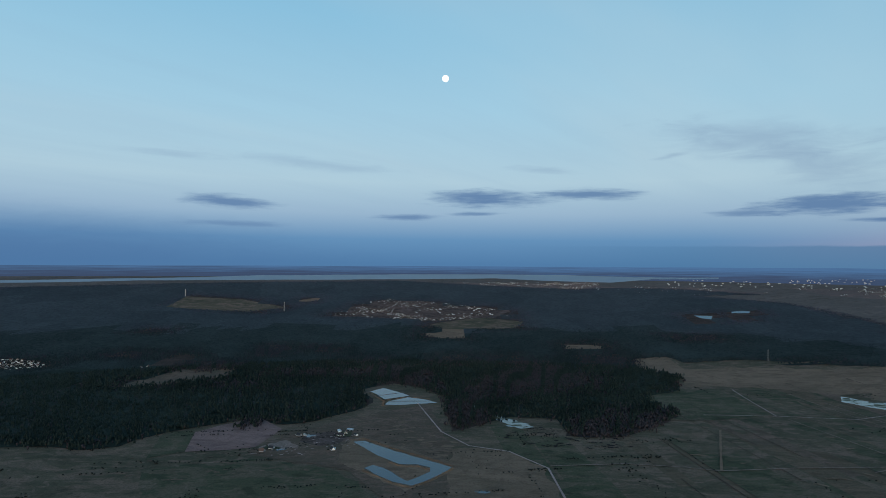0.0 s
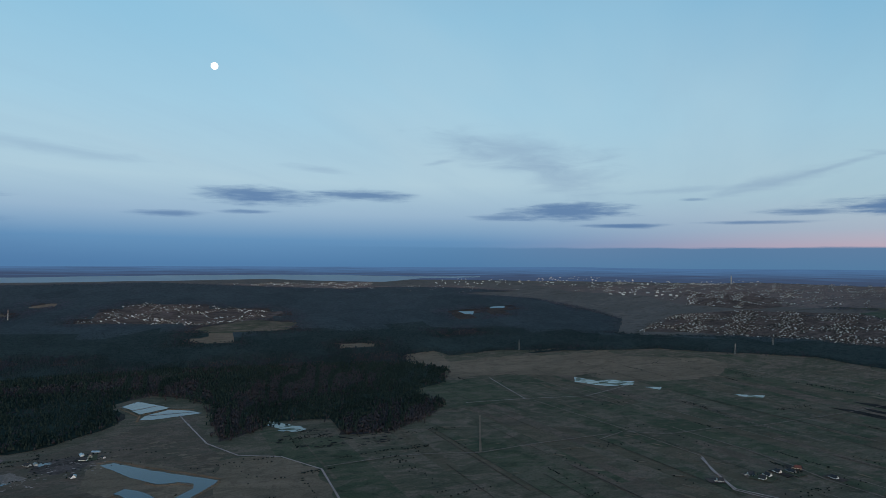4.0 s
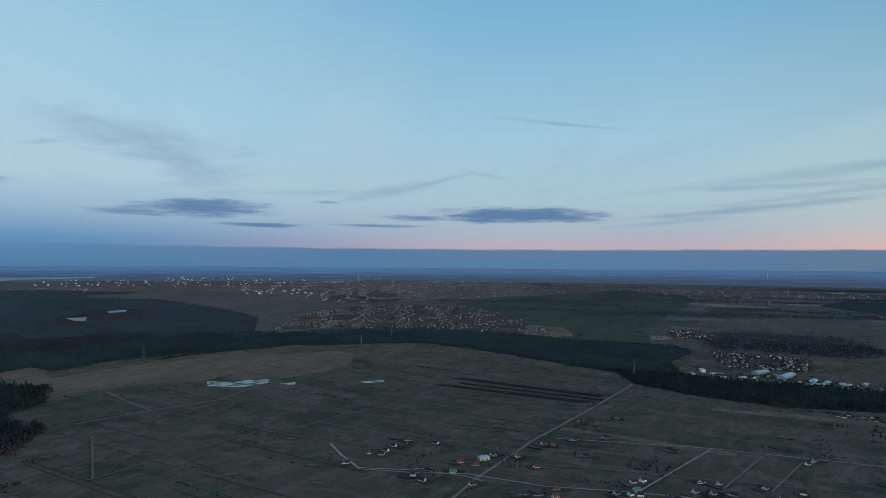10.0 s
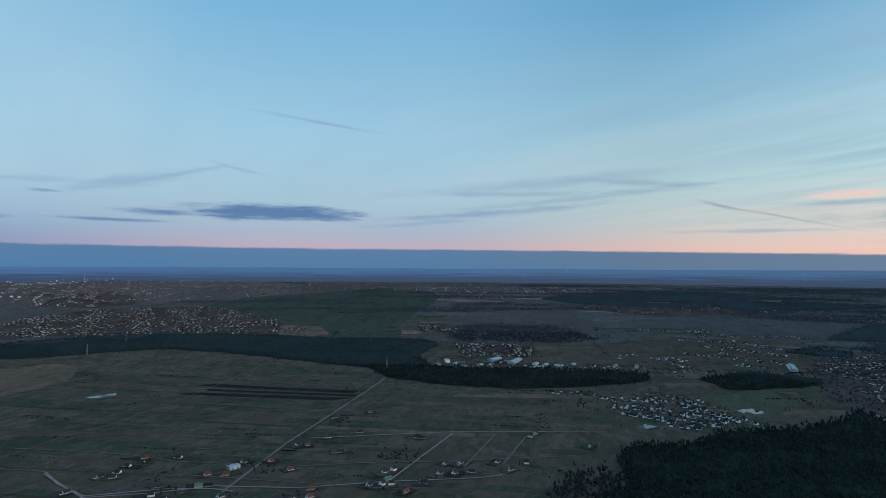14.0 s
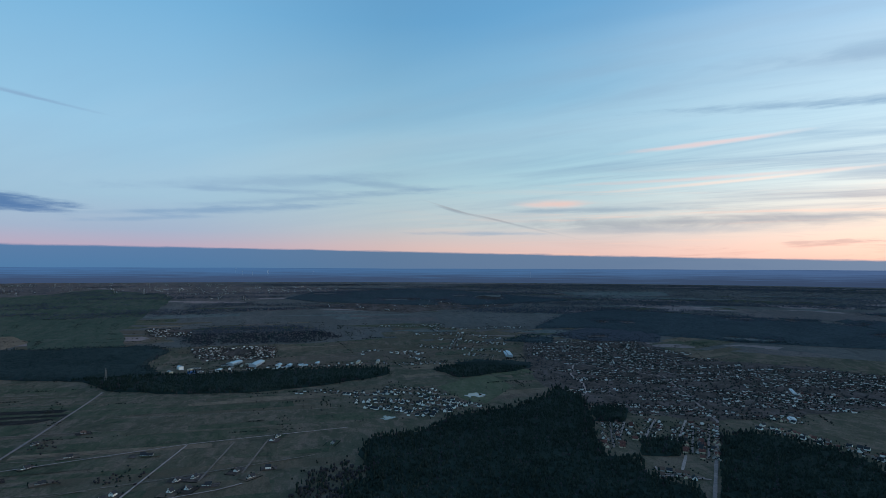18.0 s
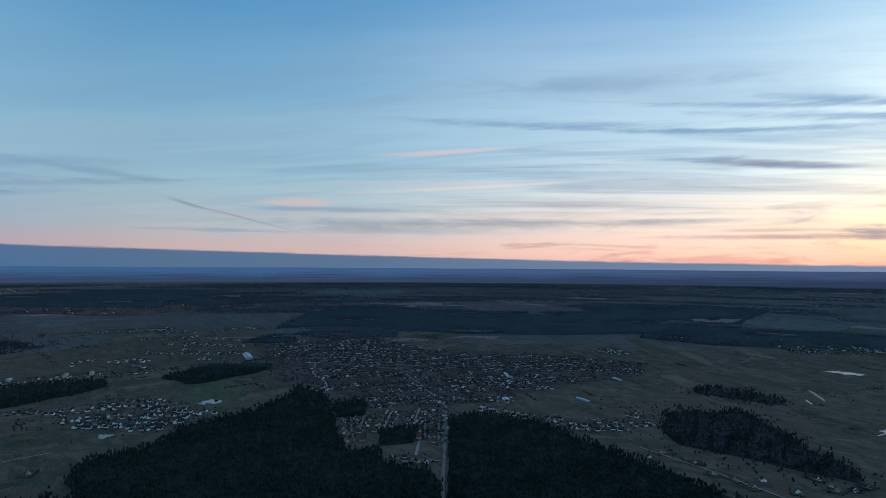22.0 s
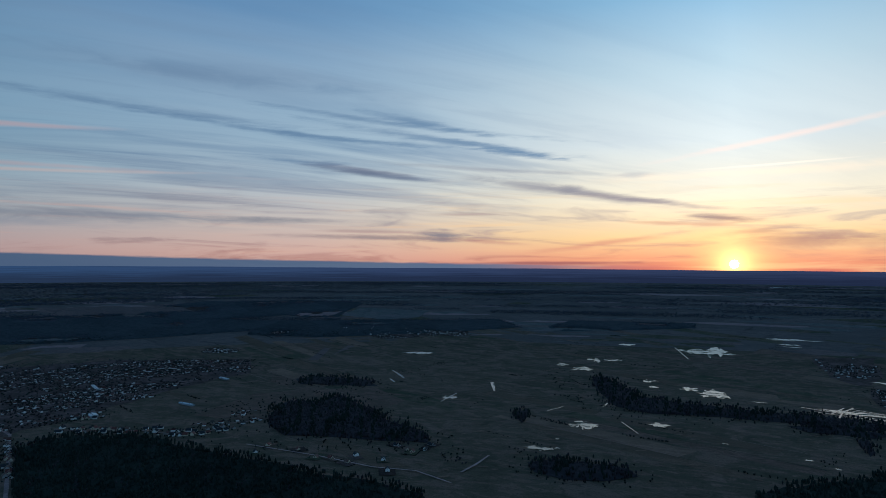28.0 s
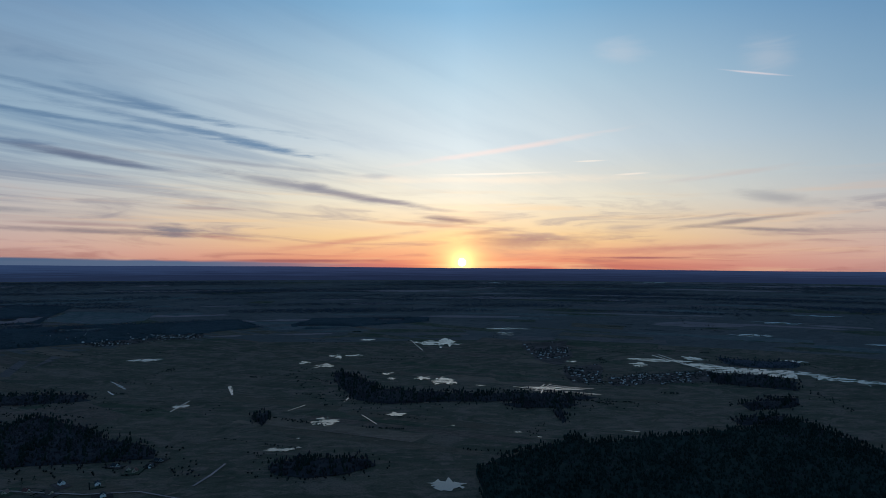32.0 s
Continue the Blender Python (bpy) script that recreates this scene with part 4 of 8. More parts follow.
KINDS = {
    "white_dark": make_house(9, 12, 3.0, 7.8, WHITE, TILE_DARK, "white rendered house with a dark grey tiled roof", 5.5),
    "white_dormer": make_house(9.5, 13, 3.2, 8.2, WHITE, TILE_DARK, "white house with a dark roof and a dormer", 0, True),
    "white_red": make_house(9.5, 13, 3.1, 8.0, WHITE, TILE_RED, "white house with a steep red tiled roof", 0, True),
    "cream_red": make_house(9, 12, 3.0, 7.6, CREAM, TILE_RED, "cream house with a red tiled roof", 5),
    "cream_brown": make_house(9, 12, 3.1, 7.6, CREAM, TILE_BROWN, "cream house with a brown tiled roof", 0),
    "green": make_house(10, 14, 3.2, 7.8, CREAM, TILE_GREEN, "cream house with a green sheet roof", 0),
    "grey": make_house(9, 13, 3.0, 7.2, GREY, TILE_DARK, "grey rendered house with an anthracite roof", 6),
    "tall": make_house(10, 11, 5.6, 9.8, WHITE, TILE_DARK, "two-storey white house with a dark roof", 0),
    "simple_dark": make_house(9, 11.5, 3.2, 7.6, WHITE, TILE_DARK, "white village house with a dark pitched roof", 0, False, False),
    "simple_red": make_house(9, 11.5, 3.2, 7.6, CREAM, TILE_RED, "pale village house with a red pitched roof", 0, False, False),
    "simple_brown": make_house(9, 11.5, 3.4, 7.6, GREY, TILE_BROWN, "grey village house with a brown pitched roof", 0, False, False),
    "tall_dark": make_house(9, 10, 5.2, 8.8, WHITE, TILE_DARK, "two-storey white village house with a dark roof", 0, False, False),
}
USED = set()


def put_house(kind, az, r, turn, size=1.0, group="scattered farmhouses"):
    k = shrink(r) * size * 0.95
    p = ground_at(az, r)
    src = KINDS[kind]
    m = Matrix.Translation(p) @ pose(0, 0, 0, 0, 0, turn)
    ob = src if kind not in USED else copy_thing(src, m)
    if kind not in USED:
        USED.add(kind)
    ob.matrix_basis = m @ Matrix.Diagonal((k, k, k, 1))
    return tagged(ob, group=group)


def settle(name, got, rng, label, lead, group, roofs, size, trees=5.0):
    """Houses at the given places and turns: the first lead ones are things of their own, the rest one mesh of small gabled houses, with garden trees between."""
    verts, faces, idx = [], [], []
    for i, (x, y, way_) in enumerate(got):
        az, r = polar(x, y)
        q = math.hypot(x, y)
        k, z = q / r, float(rise(x, y))
        t = way_ + (90 if rng.uniform() < 0.6 else 0) + rng.normal(0, 4)
        if i < lead:
            kind = rng.choice(["simple_dark", "simple_dark", "simple_red", "simple_brown"] if roofs < 0.5 else ["simple_red", "simple_red", "simple_brown", "simple_dark"])
            if roofs < 0.2:
                kind = rng.choice(["simple_dark", "simple_dark", "simple_dark", "tall_dark", "simple_brown"])
            put_house(kind, az, r, t, size * rng.uniform(0.85, 1.15), group)
            continue
        k *= rng.choice([0.55, 0.75, 0.9, 1.0, 1.1, 1.3])
        w, l, h = rng.uniform(5.5, 7.5) * k * size, rng.uniform(6.5, 10) * k * size, rng.uniform(2.6, 4.4) * k * size
        top = h + w * rng.uniform(0.22, 0.45)
        c, s = math.cos(radians(t)), math.sin(radians(t))
        b = len(verts)
        e = 0.5 * k
        for px, py, pz in ((-w / 2, -l / 2, 0), (w / 2, -l / 2, 0), (w / 2, l / 2, 0), (-w / 2, l / 2, 0), (-w / 2, -l / 2, h), (w / 2, -l / 2, h), (w / 2, l / 2, h), (-w / 2, l / 2, h), (0, -l / 2, top - 0.2 * k), (0, l / 2, top - 0.2 * k)):
            verts.append((x + px * c - py * s, y + px * s + py * c, z + pz))
        faces += [(b, b + 1, b + 5, b + 8, b + 4), (b + 2, b + 3, b + 7, b + 9, b + 6), (b + 1, b + 2, b + 6, b + 5), (b + 3, b, b + 4, b + 7)]
        idx += [0] * 4
        b = len(verts)
        for px, py, pz in ((-w / 2 - e, -l / 2 - e, h - 0.25 * k), (w / 2 + e, -l / 2 - e, h - 0.25 * k), (w / 2 + e, l / 2 + e, h - 0.25 * k), (-w / 2 - e, l / 2 + e, h - 0.25 * k), (0, -l / 2 - e, top), (0, l / 2 + e, top)):
            verts.append((x + px * c - py * s, y + px * s + py * c, z + pz))
        faces += [(b, b + 4, b + 5, b + 3), (b + 1, b + 2, b + 5, b + 4)]
        idx += [2 if rng.uniform() < roofs else 1] * 2
    if faces:
        tagged(mesh_object(name, verts, faces, [MIXWALL, MIXROOF, MIXRED], idx), label, "houses", kind="stuff")
    if got:
        n = int(len(got) * trees)
        base = np.array([(x, y) for x, y, _ in got])[rng.integers(0, len(got), n)]
        k0 = float(np.mean([math.hypot(x, y) / polar(x, y)[1] for x, y, _ in got]))
        g = base + rng.normal(0, 17 * k0, (n, 2))
        az = np.degrees(np.arctan2(-g[:, 0], g[:, 1]))
        r = unspread(np.hypot(g[:, 0], g[:, 1]))
        half = int(n * 0.55)
        grove("garden_trees", az[:half], r[:half], rng, BROOM, BUSH, 4.2, 4.4, "dark bare garden trees between the houses", grow=0.2)
        grove("garden_conifers", az[half:], r[half:], rng, CONE, PINE, 4.8, 3.4, "dark garden conifers and hedges", grow=0.2)


def streets(name, lines, seed, label, lead=0, group="village houses", roofs=0.35, size=1.0, gap=21.0, lot=13.0):
    """Houses on both sides along lines of azimuths and distances."""
    rng = np.random.default_rng(seed)
    got, seen = [], set()
    for line in lines:
        pts = [Vector(spot(*p)) for p in line]
        for a, b in zip(pts, pts[1:]):
            d = (b - a).normalized()
            k = shrink(polar(*((a + b) / 2))[1])
            n = max(1, int((b - a).length / (gap * k)))
            for i in range(n):
                for side in (-1, 1):
                    if rng.uniform() < 0.22:
                        continue
                    p = a.lerp(b, (i + rng.uniform(0.2, 0.8)) / n) + Vector((-d.y, d.x)) * side * rng.uniform(lot * 0.8, lot * 1.6) * k
                    key = (round(p.x / (9.5 * k)), round(p.y / (9.5 * k)))
                    if key in seen:
                        continue
                    seen.update((key[0] + u, key[1] + v) for u in (0, 1) for v in (0, 1))
                    got.append((p.x, p.y, math.degrees(math.atan2(d.y, d.x))))
        if len(line) > 1:
            lane("village_lane", line, 5, TARMAC, 1.3, "grey village lane between the houses", "lane")
    order = sorted(got, key=lambda g: math.hypot(g[0], g[1]))
    settle(name, order, rng, label, lead, group, roofs, size, 4.5)


def village(name, outline, count, seed, label, lead=0, group="village houses", roofs=0.35, size=1.0, turn=20.0):
    """Houses in short streets scattered over an outline."""
    rng = np.random.default_rng(seed)
    p = np.array(outline)
    got, seen = [], set()
    k0 = float(np.mean([shrink(r) for r in p[:, 1]]))
    tries = 0
    while len(got) < count and tries < 1500:
        tries += 1
        a, r = rng.uniform(p[:, 0].min(), p[:, 0].max()), math.sqrt(rng.uniform(p[:, 1].min() ** 2, p[:, 1].max() ** 2))
        if not within(outline, a, r):
            continue
        x, y = spot(a, r)
        dirn = radians(turn + (90 if rng.uniform() < 0.25 else 0) + rng.normal(0, 6))
        c, s = math.cos(dirn), math.sin(dirn)
        for u in np.arange(-rng.uniform(60, 190), rng.uniform(60, 190), 20.0):
            for side in (-1, 1):
                if rng.uniform() < 0.30:
                    continue
                du, dv = (u + rng.normal(0, 3)) * k0, side * rng.uniform(11, 19) * k0
                hx, hy = x + du * c - dv * s, y + du * s + dv * c
                if not within(outline, *polar(hx, hy)):
                    continue
                if math.sin(hx * 0.013 / k0 + seed) * math.sin(hy * 0.017 / k0 + 2 * seed) + rng.normal(0, 0.3) < -0.1:
                    continue
                key = (round(hx / (10 * k0)), round(hy / (10 * k0)))
                if key in seen:
                    continue
                seen.update((key[0] + i, key[1] + j) for i, j in ((0, 0), (1, 0), (-1, 0), (0, 1), (0, -1)))
                got.append((hx, hy, math.degrees(dirn)))
    sheet("garden_ground", outline, YARD if p[:, 1].min() < 7000 else HAZED_BROWN, 0.56 + 0.0003 * seed, "brown garden plots and verges between the houses", "garden ground", 60, 14, seed=seed)
    settle(name, got[:count], rng, label, lead, group, roofs, size)


def shed(az, r, w, l, h, turn, wall, roof, label, ridge=0.12, name="industrial_hall"):
    """A long low hall: walls, shallow roof slopes, a row of doors."""
    k = shrink(r)
    ob = tagged(new(name), label, "industrial hall")
    part("wall", gable(w, l, h, h + w * ridge), wall, ob)
    for s in (-1, 1):
        part("roof", slope(w, l, h, h + w * ridge, s, 0.4, 0.6), roof, ob)
    for i in range(max(2, int(l / 22))):
        y = -l / 2 + (i + 0.5) * l / max(2, int(l / 22))
        part("gate", box(-w / 2 - 0.12, -w / 2 + 0.02, y - 2.2, y + 2.2, 0, min(4.2, h - 0.6)), STEEL, ob)
        part("roof_light", box(w * 0.12, w * 0.3, y - 1.5, y + 1.5, h + w * ridge * 0.5, h + w * ridge * 0.85 + 0.4), GLASS, ob)
    ob.matrix_basis = Matrix.Translation(ground_at(az, r)) @ pose(0, 0, 0, 0, 0, turn) @ Matrix.Diagonal((k, k, k, 1))
    return ob


def block(az, r, w, l, h, turn, wall=None, name="apartment_block"):
    """A panel-built apartment block with its rows of windows and a roof house."""
    k = shrink(r)
    ob = tagged(new(name), "pale panel-built apartment block of the distant town", "apartment block", "town apartment blocks")
    part("wall", box(-w / 2, w / 2, -l / 2, l / 2, 0, h), wall or BLOCKS, ob)
    part("roof", box(-w / 2 - 0.2, w / 2 + 0.2, -l / 2 - 0.2, l / 2 + 0.2, h + 0.01, h + 0.5), CONCRETE, ob)
    part("roof_house", box(-w / 4, w / 4, -3, 3, h + 0.5, h + 3.2), CONCRETE, ob)
    for z in range(3, int(h) - 1, 12):
        for s in (-1, 1):
            x = s * (w / 2 + 0.05)
            part("window_band", box(x - 0.1, x + 0.1, -l / 2 + 2, l / 2 - 2, z, z + 1.6), GLASS, ob)
    ob.matrix_basis = Matrix.Translation(ground_at(az, r)) @ pose(0, 0, 0, 0, 0, turn) @ Matrix.Diagonal((k, k, k, 1))
    return ob


def chimney(az, r, h, w, label, bands=False, name="chimney"):
    k = shrink(r)
    ob = tagged(new(name), label, "chimney")
    part("shaft", tube(w / 2, w * 0.34, 0, h, 12), CONCRETE, ob)
    part("rim", tube(w * 0.42, w * 0.42, h, h + 1.2, 12), CONCRETE, ob)
    if bands:
        for i in range(3):
            part("band", tube(w * 0.45, w * 0.44, h * (0.7 + 0.1 * i), h * (0.74 + 0.1 * i), 12), TILE_RED, ob, "red warning band")
    ob.matrix_basis = Matrix.Translation(ground_at(az, r)) @ Matrix.Diagonal((k, k, k, 1))
    return ob


def beam(a, b, t, bm):
    """A square bar from a to b."""
    a, b = Vector(a), Vector(b)
    d = (b - a).normalized()
    u = d.cross(Vector((0.3, 0.9, 0.31))).normalized() * t
    v = d.cross(u)
    p = [bm.verts.new(c + s) for c in (a, b) for s in (u, v, -u, -v)]
    for i in range(4):
        bm.faces.new((p[i], p[(i + 1) % 4], p[4 + (i + 1) % 4], p[4 + i]))


def pylon(az, r, turn, h=50.0):
    """A lattice power pylon: four legs, bracing and three crossarms."""
    k = shrink(r)
    ob = tagged(new("power_pylon"), "grey steel lattice power pylon above the trees", "pylon", "power pylons")
    wb = 3.4
    for sx in (-1, 1):
        for sy in (-1, 1):
            bm = bmesh.new()
            beam((sx * wb, sy * wb, 0), (sx * 0.5, sy * 0.5, h), 0.28, bm)
            part("leg", bm, STEEL, ob)
    bm = bmesh.new()
    for i in range(7):
        z0, z1 = h * i / 7, h * (i + 1) / 7
        a, b = wb + (0.5 - wb) * i / 7, wb + (0.5 - wb) * (i + 1) / 7
        for sx, sy in ((1, 0), (-1, 0), (0, 1), (0, -1)):
            for s in (-1, 1):
                if sx:
                    beam((sx * a, s * a, z0), (sx * b, -s * b, z1), 0.16, bm)
                else:
                    beam((s * a, sy * a, z0), (-s * b, sy * b, z1), 0.16, bm)
    part("bracing", bm, STEEL, ob)
    for z, half in ((h * 0.68, 8.0), (h * 0.8, 6.5), (h * 0.92, 5.0)):
        bm = bmesh.new()
        beam((-half, 0, z), (half, 0, z), 0.24, bm)
        beam((-half, 0, z), (0, 0, z + 2.2), 0.16, bm), beam((half, 0, z), (0, 0, z + 2.2), 0.16, bm)
        part("crossarm", bm, STEEL, ob)
    ob.matrix_basis = Matrix.Translation(ground_at(az, r)) @ pose(0, 0, 0, 0, 0, turn) @ Matrix.Diagonal((k, k, k, 1))
    return ob


def turbine(az, r, h=110.0):
    """A far wind turbine, its rotor at rest."""
    k = shrink(r)
    ob = tagged(new("wind_turbine"), "white three-bladed wind turbine on the far plain", "wind turbine", "wind turbines")
    part("tower", tube(2.6, 1.6, 0, h, 10), WHITE, ob)
    part("nacelle", box(-2, 2, -5, 4, h, h + 4), WHITE, ob)
    for i in range(3):
        bm = box(-1.5, 1.5, -0.4, 0.4, 0, 48)
        for v in bm.verts:
            if v.co.z > 1:
                v.co.x *= 0.25
        bl = part("blade", bm, WHITE, ob)
        bl.matrix_basis = Matrix.Translation((0, -5.6, h + 2)) @ Matrix.Rotation(radians(120 * i + 25 + az), 4, "Y")
    ob.matrix_basis = Matrix.Translation(ground_at(az, r)) @ pose(0, 0, 0, 0, 0, az) @ Matrix.Diagonal((k, k, k, 1))
    return ob


def pool(az, r, half_w, half_d, seed, mat=None, label="sheet of shallow flood water lying on the meadow"):
    """A ragged puddle of flood water, half_w across the view's line and half_d along it."""
    rng = random.Random(seed)
    n = 30
    a0 = radians(az)
    side, out = Vector((-math.cos(a0), -math.sin(a0))), Vector((-math.sin(a0), math.cos(a0)))
    c = Vector((-math.sin(a0) * r, math.cos(a0) * r))
    ring = []
    for i in range(n):
        t = 6.2832 * i / n
        k = rng.uniform(0.45, 1.2)
        p = c + side * math.cos(t) * half_w * k + out * math.sin(t) * half_d * rng.uniform(0.2, 1.1)
        b = math.degrees(math.atan2(-p.x, p.y))
        ring.append((b if b < 100 else b - 360, p.length))
    return sheet("flood_water", ring, mat or FLOOD, 1.1 + 0.002 * (seed % 100), label, "flood water", kind="structure")


def single_tree(az, r, h, sort, seed):
    """A lone tree: tapered trunk, limbs and a crown of many small clumps."""
    rng = random.Random(seed)
    k = shrink(r)
    ob = tagged(new("tree"), "bare broad-crowned tree on the meadow" if sort == "bare" else "dark lone conifer on the meadow", "tree", "lone meadow trees")
    bm = tube(h * 0.022, h * 0.009, 0, h * 0.7, 6)
    for i in range(6):
        a = rng.uniform(0, 6.28)
        z = h * rng.uniform(0.3, 0.62)
        beam((0, 0, z), (math.cos(a) * h * 0.26, math.sin(a) * h * 0.26, z + h * 0.22), h * 0.006, bm)
    part("trunk", bm, TIMBER, ob)
    bm = bmesh.new()
    for i in range(46):
        a, u = rng.uniform(0, 6.28), rng.uniform(0, 1)
        z = h * (0.36 + 0.62 * u)
        rad = h * (0.34 * math.sin(math.pi * (0.15 + 0.8 * u)) if sort == "bare" else 0.26 * (1.02 - u)) * rng.uniform(0.35, 1.05)
        cpos = Vector((math.cos(a) * rad, math.sin(a) * rad, z))
        s = h * rng.uniform(0.035, 0.085)
        p = [bm.verts.new(cpos + Vector((rng.uniform(-1, 1), rng.uniform(-1, 1), rng.uniform(-1, 1))) * s) for _ in range(4)]
        for f in ((0, 1, 2), (0, 2, 3), (0, 3, 1), (1, 3, 2)):
            bm.faces.new([p[i] for i in f])
    part("crown", bm, BARE if sort == "bare" else PINE, ob)
    ob.matrix_basis = Matrix.Translation(ground_at(az, r)) @ Matrix.Diagonal((k, k, k, 1))
    return ob


def strips(x0, x1, y0, y1, count, seed, turn=-85.0, weights=(2, 4, 4, 1.6, 2.4)):
    """Long narrow meadow parcels side by side, each mown or grazed at its own time."""
    rng = random.Random(seed)
    c, s = math.cos(radians(turn)), math.sin(radians(turn))
    kinds = ((MEADOW, "olive meadow parcel"), (RUSH, "brown rushy meadow parcel"), (PASTURE, "green grazed meadow parcel"), (STRAW, "tawny unmown meadow parcel"), (HEATH, "rough brown meadow parcel"))
    for i in range(count):
        x, y = rng.uniform(x0, x1), rng.uniform(y0, y1)
        l, w = rng.uniform(90, 300), rng.uniform(10, 44)
        ring = []
        for u, v in ((-l, -w), (l, -w), (l, w), (-l, w)):
            px, py = x + u * c - v * s + rng.uniform(-8, 8), y + u * s + v * c + rng.uniform(-4, 4)
            ring.append(polar(px, py))
        if min(p[1] for p in ring) < 800 or any(within(w_, *p) for w_ in WOODS for p in ring):
            continue
        mat, text = rng.choices(kinds, weights)[0]
        if i % 5 == 0:
            lane("ditch", [ring[0], ring[1]], rng.uniform(1.2, 2.2), DUFF, 1.25, "narrow dark drainage ditch along the meadow", "ditch")
        elif i % 7 == 1:
            lane("field_path", [ring[2], ring[3]], rng.uniform(1.4, 2.6), DIRT, 1.25, "faint pale path along the meadow edge", "path")
        sheet("meadow_parcel", ring, mat, 0.05 + 0.0004 * (i % 250), "narrow " + text + " between ditches", "meadow")


def mottle(name, outline, count, low, high, mat, lift, seed, label, category, flat=2.2):
    """Many small ragged patches of other growth strewn over an outline, in one mesh."""
    rng = np.random.default_rng(seed)
    p = np.array(outline)
    verts, faces = [], []
    tries = 0
    while len(faces) < count and tries < count * 12:
        tries += 1
        a, r = rng.uniform(p[:, 0].min(), p[:, 0].max()), rng.uniform(p[:, 1].min(), p[:, 1].max())
        if not within(outline, a, r) or math.sin(a * 2.3 + seed) * math.sin(r * 0.021 + a) < rng.uniform(-0.9, 0.5):
            continue
        x, y = spot(a, r)
        size, turn = math.exp(rng.uniform(math.log(low), math.log(high))), rng.uniform(-0.5, 0.5) + radians(a)
        c, s = math.cos(turn), math.sin(turn)
        n, b = int(rng.integers(7, 11)), len(verts)
        for i in range(n):
            t = 6.2832 * i / n
            u, v = math.cos(t) * size * flat * rng.uniform(0.45, 1.15), math.sin(t) * size * rng.uniform(0.45, 1.15)
            px, py = x + u * c - v * s, y + u * s + v * c
            verts.append((px, py, float(rise(px, py)) + lift + 0.0007 * (len(faces) % 200)))
        faces.append(tuple(range(b, b + n)))
    return tagged(mesh_object(name, verts, faces, [mat]), label, category, kind="stuff")


def reeds(lines, seed, tall=2.2):
    """Tufts of reed along lines of azimuths and distances."""
    rng = np.random.default_rng(seed)
    pts = []
    for line in lines:
        ends = [Vector(spot(*p)) for p in line]
        for a, b in zip(ends, ends[1:]):
            n = max(2, int((b - a).length / 1.1))
            d = (b - a).normalized()
            for f in (np.arange(n) + rng.uniform(0, 1, n)) / n:
                p = a.lerp(b, float(f)) + Vector((-d.y, d.x)) * float(rng.normal(0, 1.7))
                pts.append((p.x, p.y))
    g = np.array(pts)
    az, r = np.degrees(np.arctan2(-g[:, 0], g[:, 1])), unspread(np.hypot(g[:, 0], g[:, 1]))
    az = np.where(az > 100, az - 360, az)
    return grove("reeds", az, r, rng, DOME, STRAW, tall, 2.4, "tawny reeds along the water's edge", "reeds", 0.2)


WOODS = []


def gardens(places, seed):
    """A fenced plot round each house: darker turned ground, a hedge along some sides, a few shrubs."""
    rng = np.random.default_rng(seed)
    az, r, caz, cr = [], [], [], []
    for i, (a, d, turn) in enumerate(places):
        x, y = spot(a, d)
        c, s = math.cos(radians(turn)), math.sin(radians(turn))
        w, l = rng.uniform(10, 17), rng.uniform(14, 24)
        ox, oy = rng.uniform(-4, 4), rng.uniform(-6, 6)
        at = lambda u, v: polar(x + (u + ox) * c - (v + oy) * s, y + (u + ox) * s + (v + oy) * c)
        sheet("garden_plot", [at(-w, -l), at(w, -l), at(w, l), at(-w, l)], (YARD, PASTURE, DUFF, HEATH)[int(rng.integers(0, 4))], 1.22 + 0.0007 * i, "small fenced garden plot round a farmhouse", "garden")
        for u0, v0, u1, v1 in ((-w, -l, w, -l), (w, -l, w, l), (w, l, -w, l), (-w, l, -w, -l)):
            if rng.uniform() < 0.28:
                for f in np.arange(0, 1, 2.2 / math.hypot(u1 - u0, v1 - v0)):
                    p = at(u0 + (u1 - u0) * f, v0 + (v1 - v0) * f)
                    az.append(p[0]), r.append(p[1])
        for _ in range(int(rng.integers(0, 4))):
            p = at(rng.uniform(-w, w), rng.uniform(-l, l))
            caz.append(p[0]), cr.append(p[1])
    grove("garden_hedges", np.array(az), np.array(r), rng, DOME, BUSH, 1.6, 2.2, "dark clipped hedges round the garden plots", "hedges")
    grove("garden_conifers", np.array(caz), np.array(cr), rng, CONE, PINE, 5.5, 3.0, "dark garden conifers beside the houses")


def bush_rows(x0, x1, y0, y1, count, seed, turn=-85.0, tall=3.2, each=26):
    """Rows of low shrubs along the ditches."""
    rng = np.random.default_rng(seed)
    c, s = math.cos(radians(turn)), math.sin(radians(turn))
    pts = []
    for i in range(count):
        x, y, l = rng.uniform(x0, x1), rng.uniform(y0, y1), rng.uniform(20, 130)
        k = int(rng.integers(5, each))
        u, v = rng.uniform(-l, l, k), rng.normal(0, 2.5, k)
        if rng.uniform() < 0.3:
            u, v = v * 4, u
        pts.append(np.stack([x + u * c - v * s, y + u * s + v * c], 1))
    g = np.concatenate(pts)
    az = np.degrees(np.arctan2(-g[:, 0], g[:, 1]))
    az = np.where(az > 100, az - 360, az)
    r = unspread(np.hypot(g[:, 0], g[:, 1]))
    ok = r > 800
    for w_ in WOODS:
        ok &= ~inside(w_, az, r)
    grove("ditch_shrubs", az[ok], r[ok], rng, DOME, BUSH, tall, 3.4, "dark low shrubs in rows along the ditches", "shrubs", 0.3)


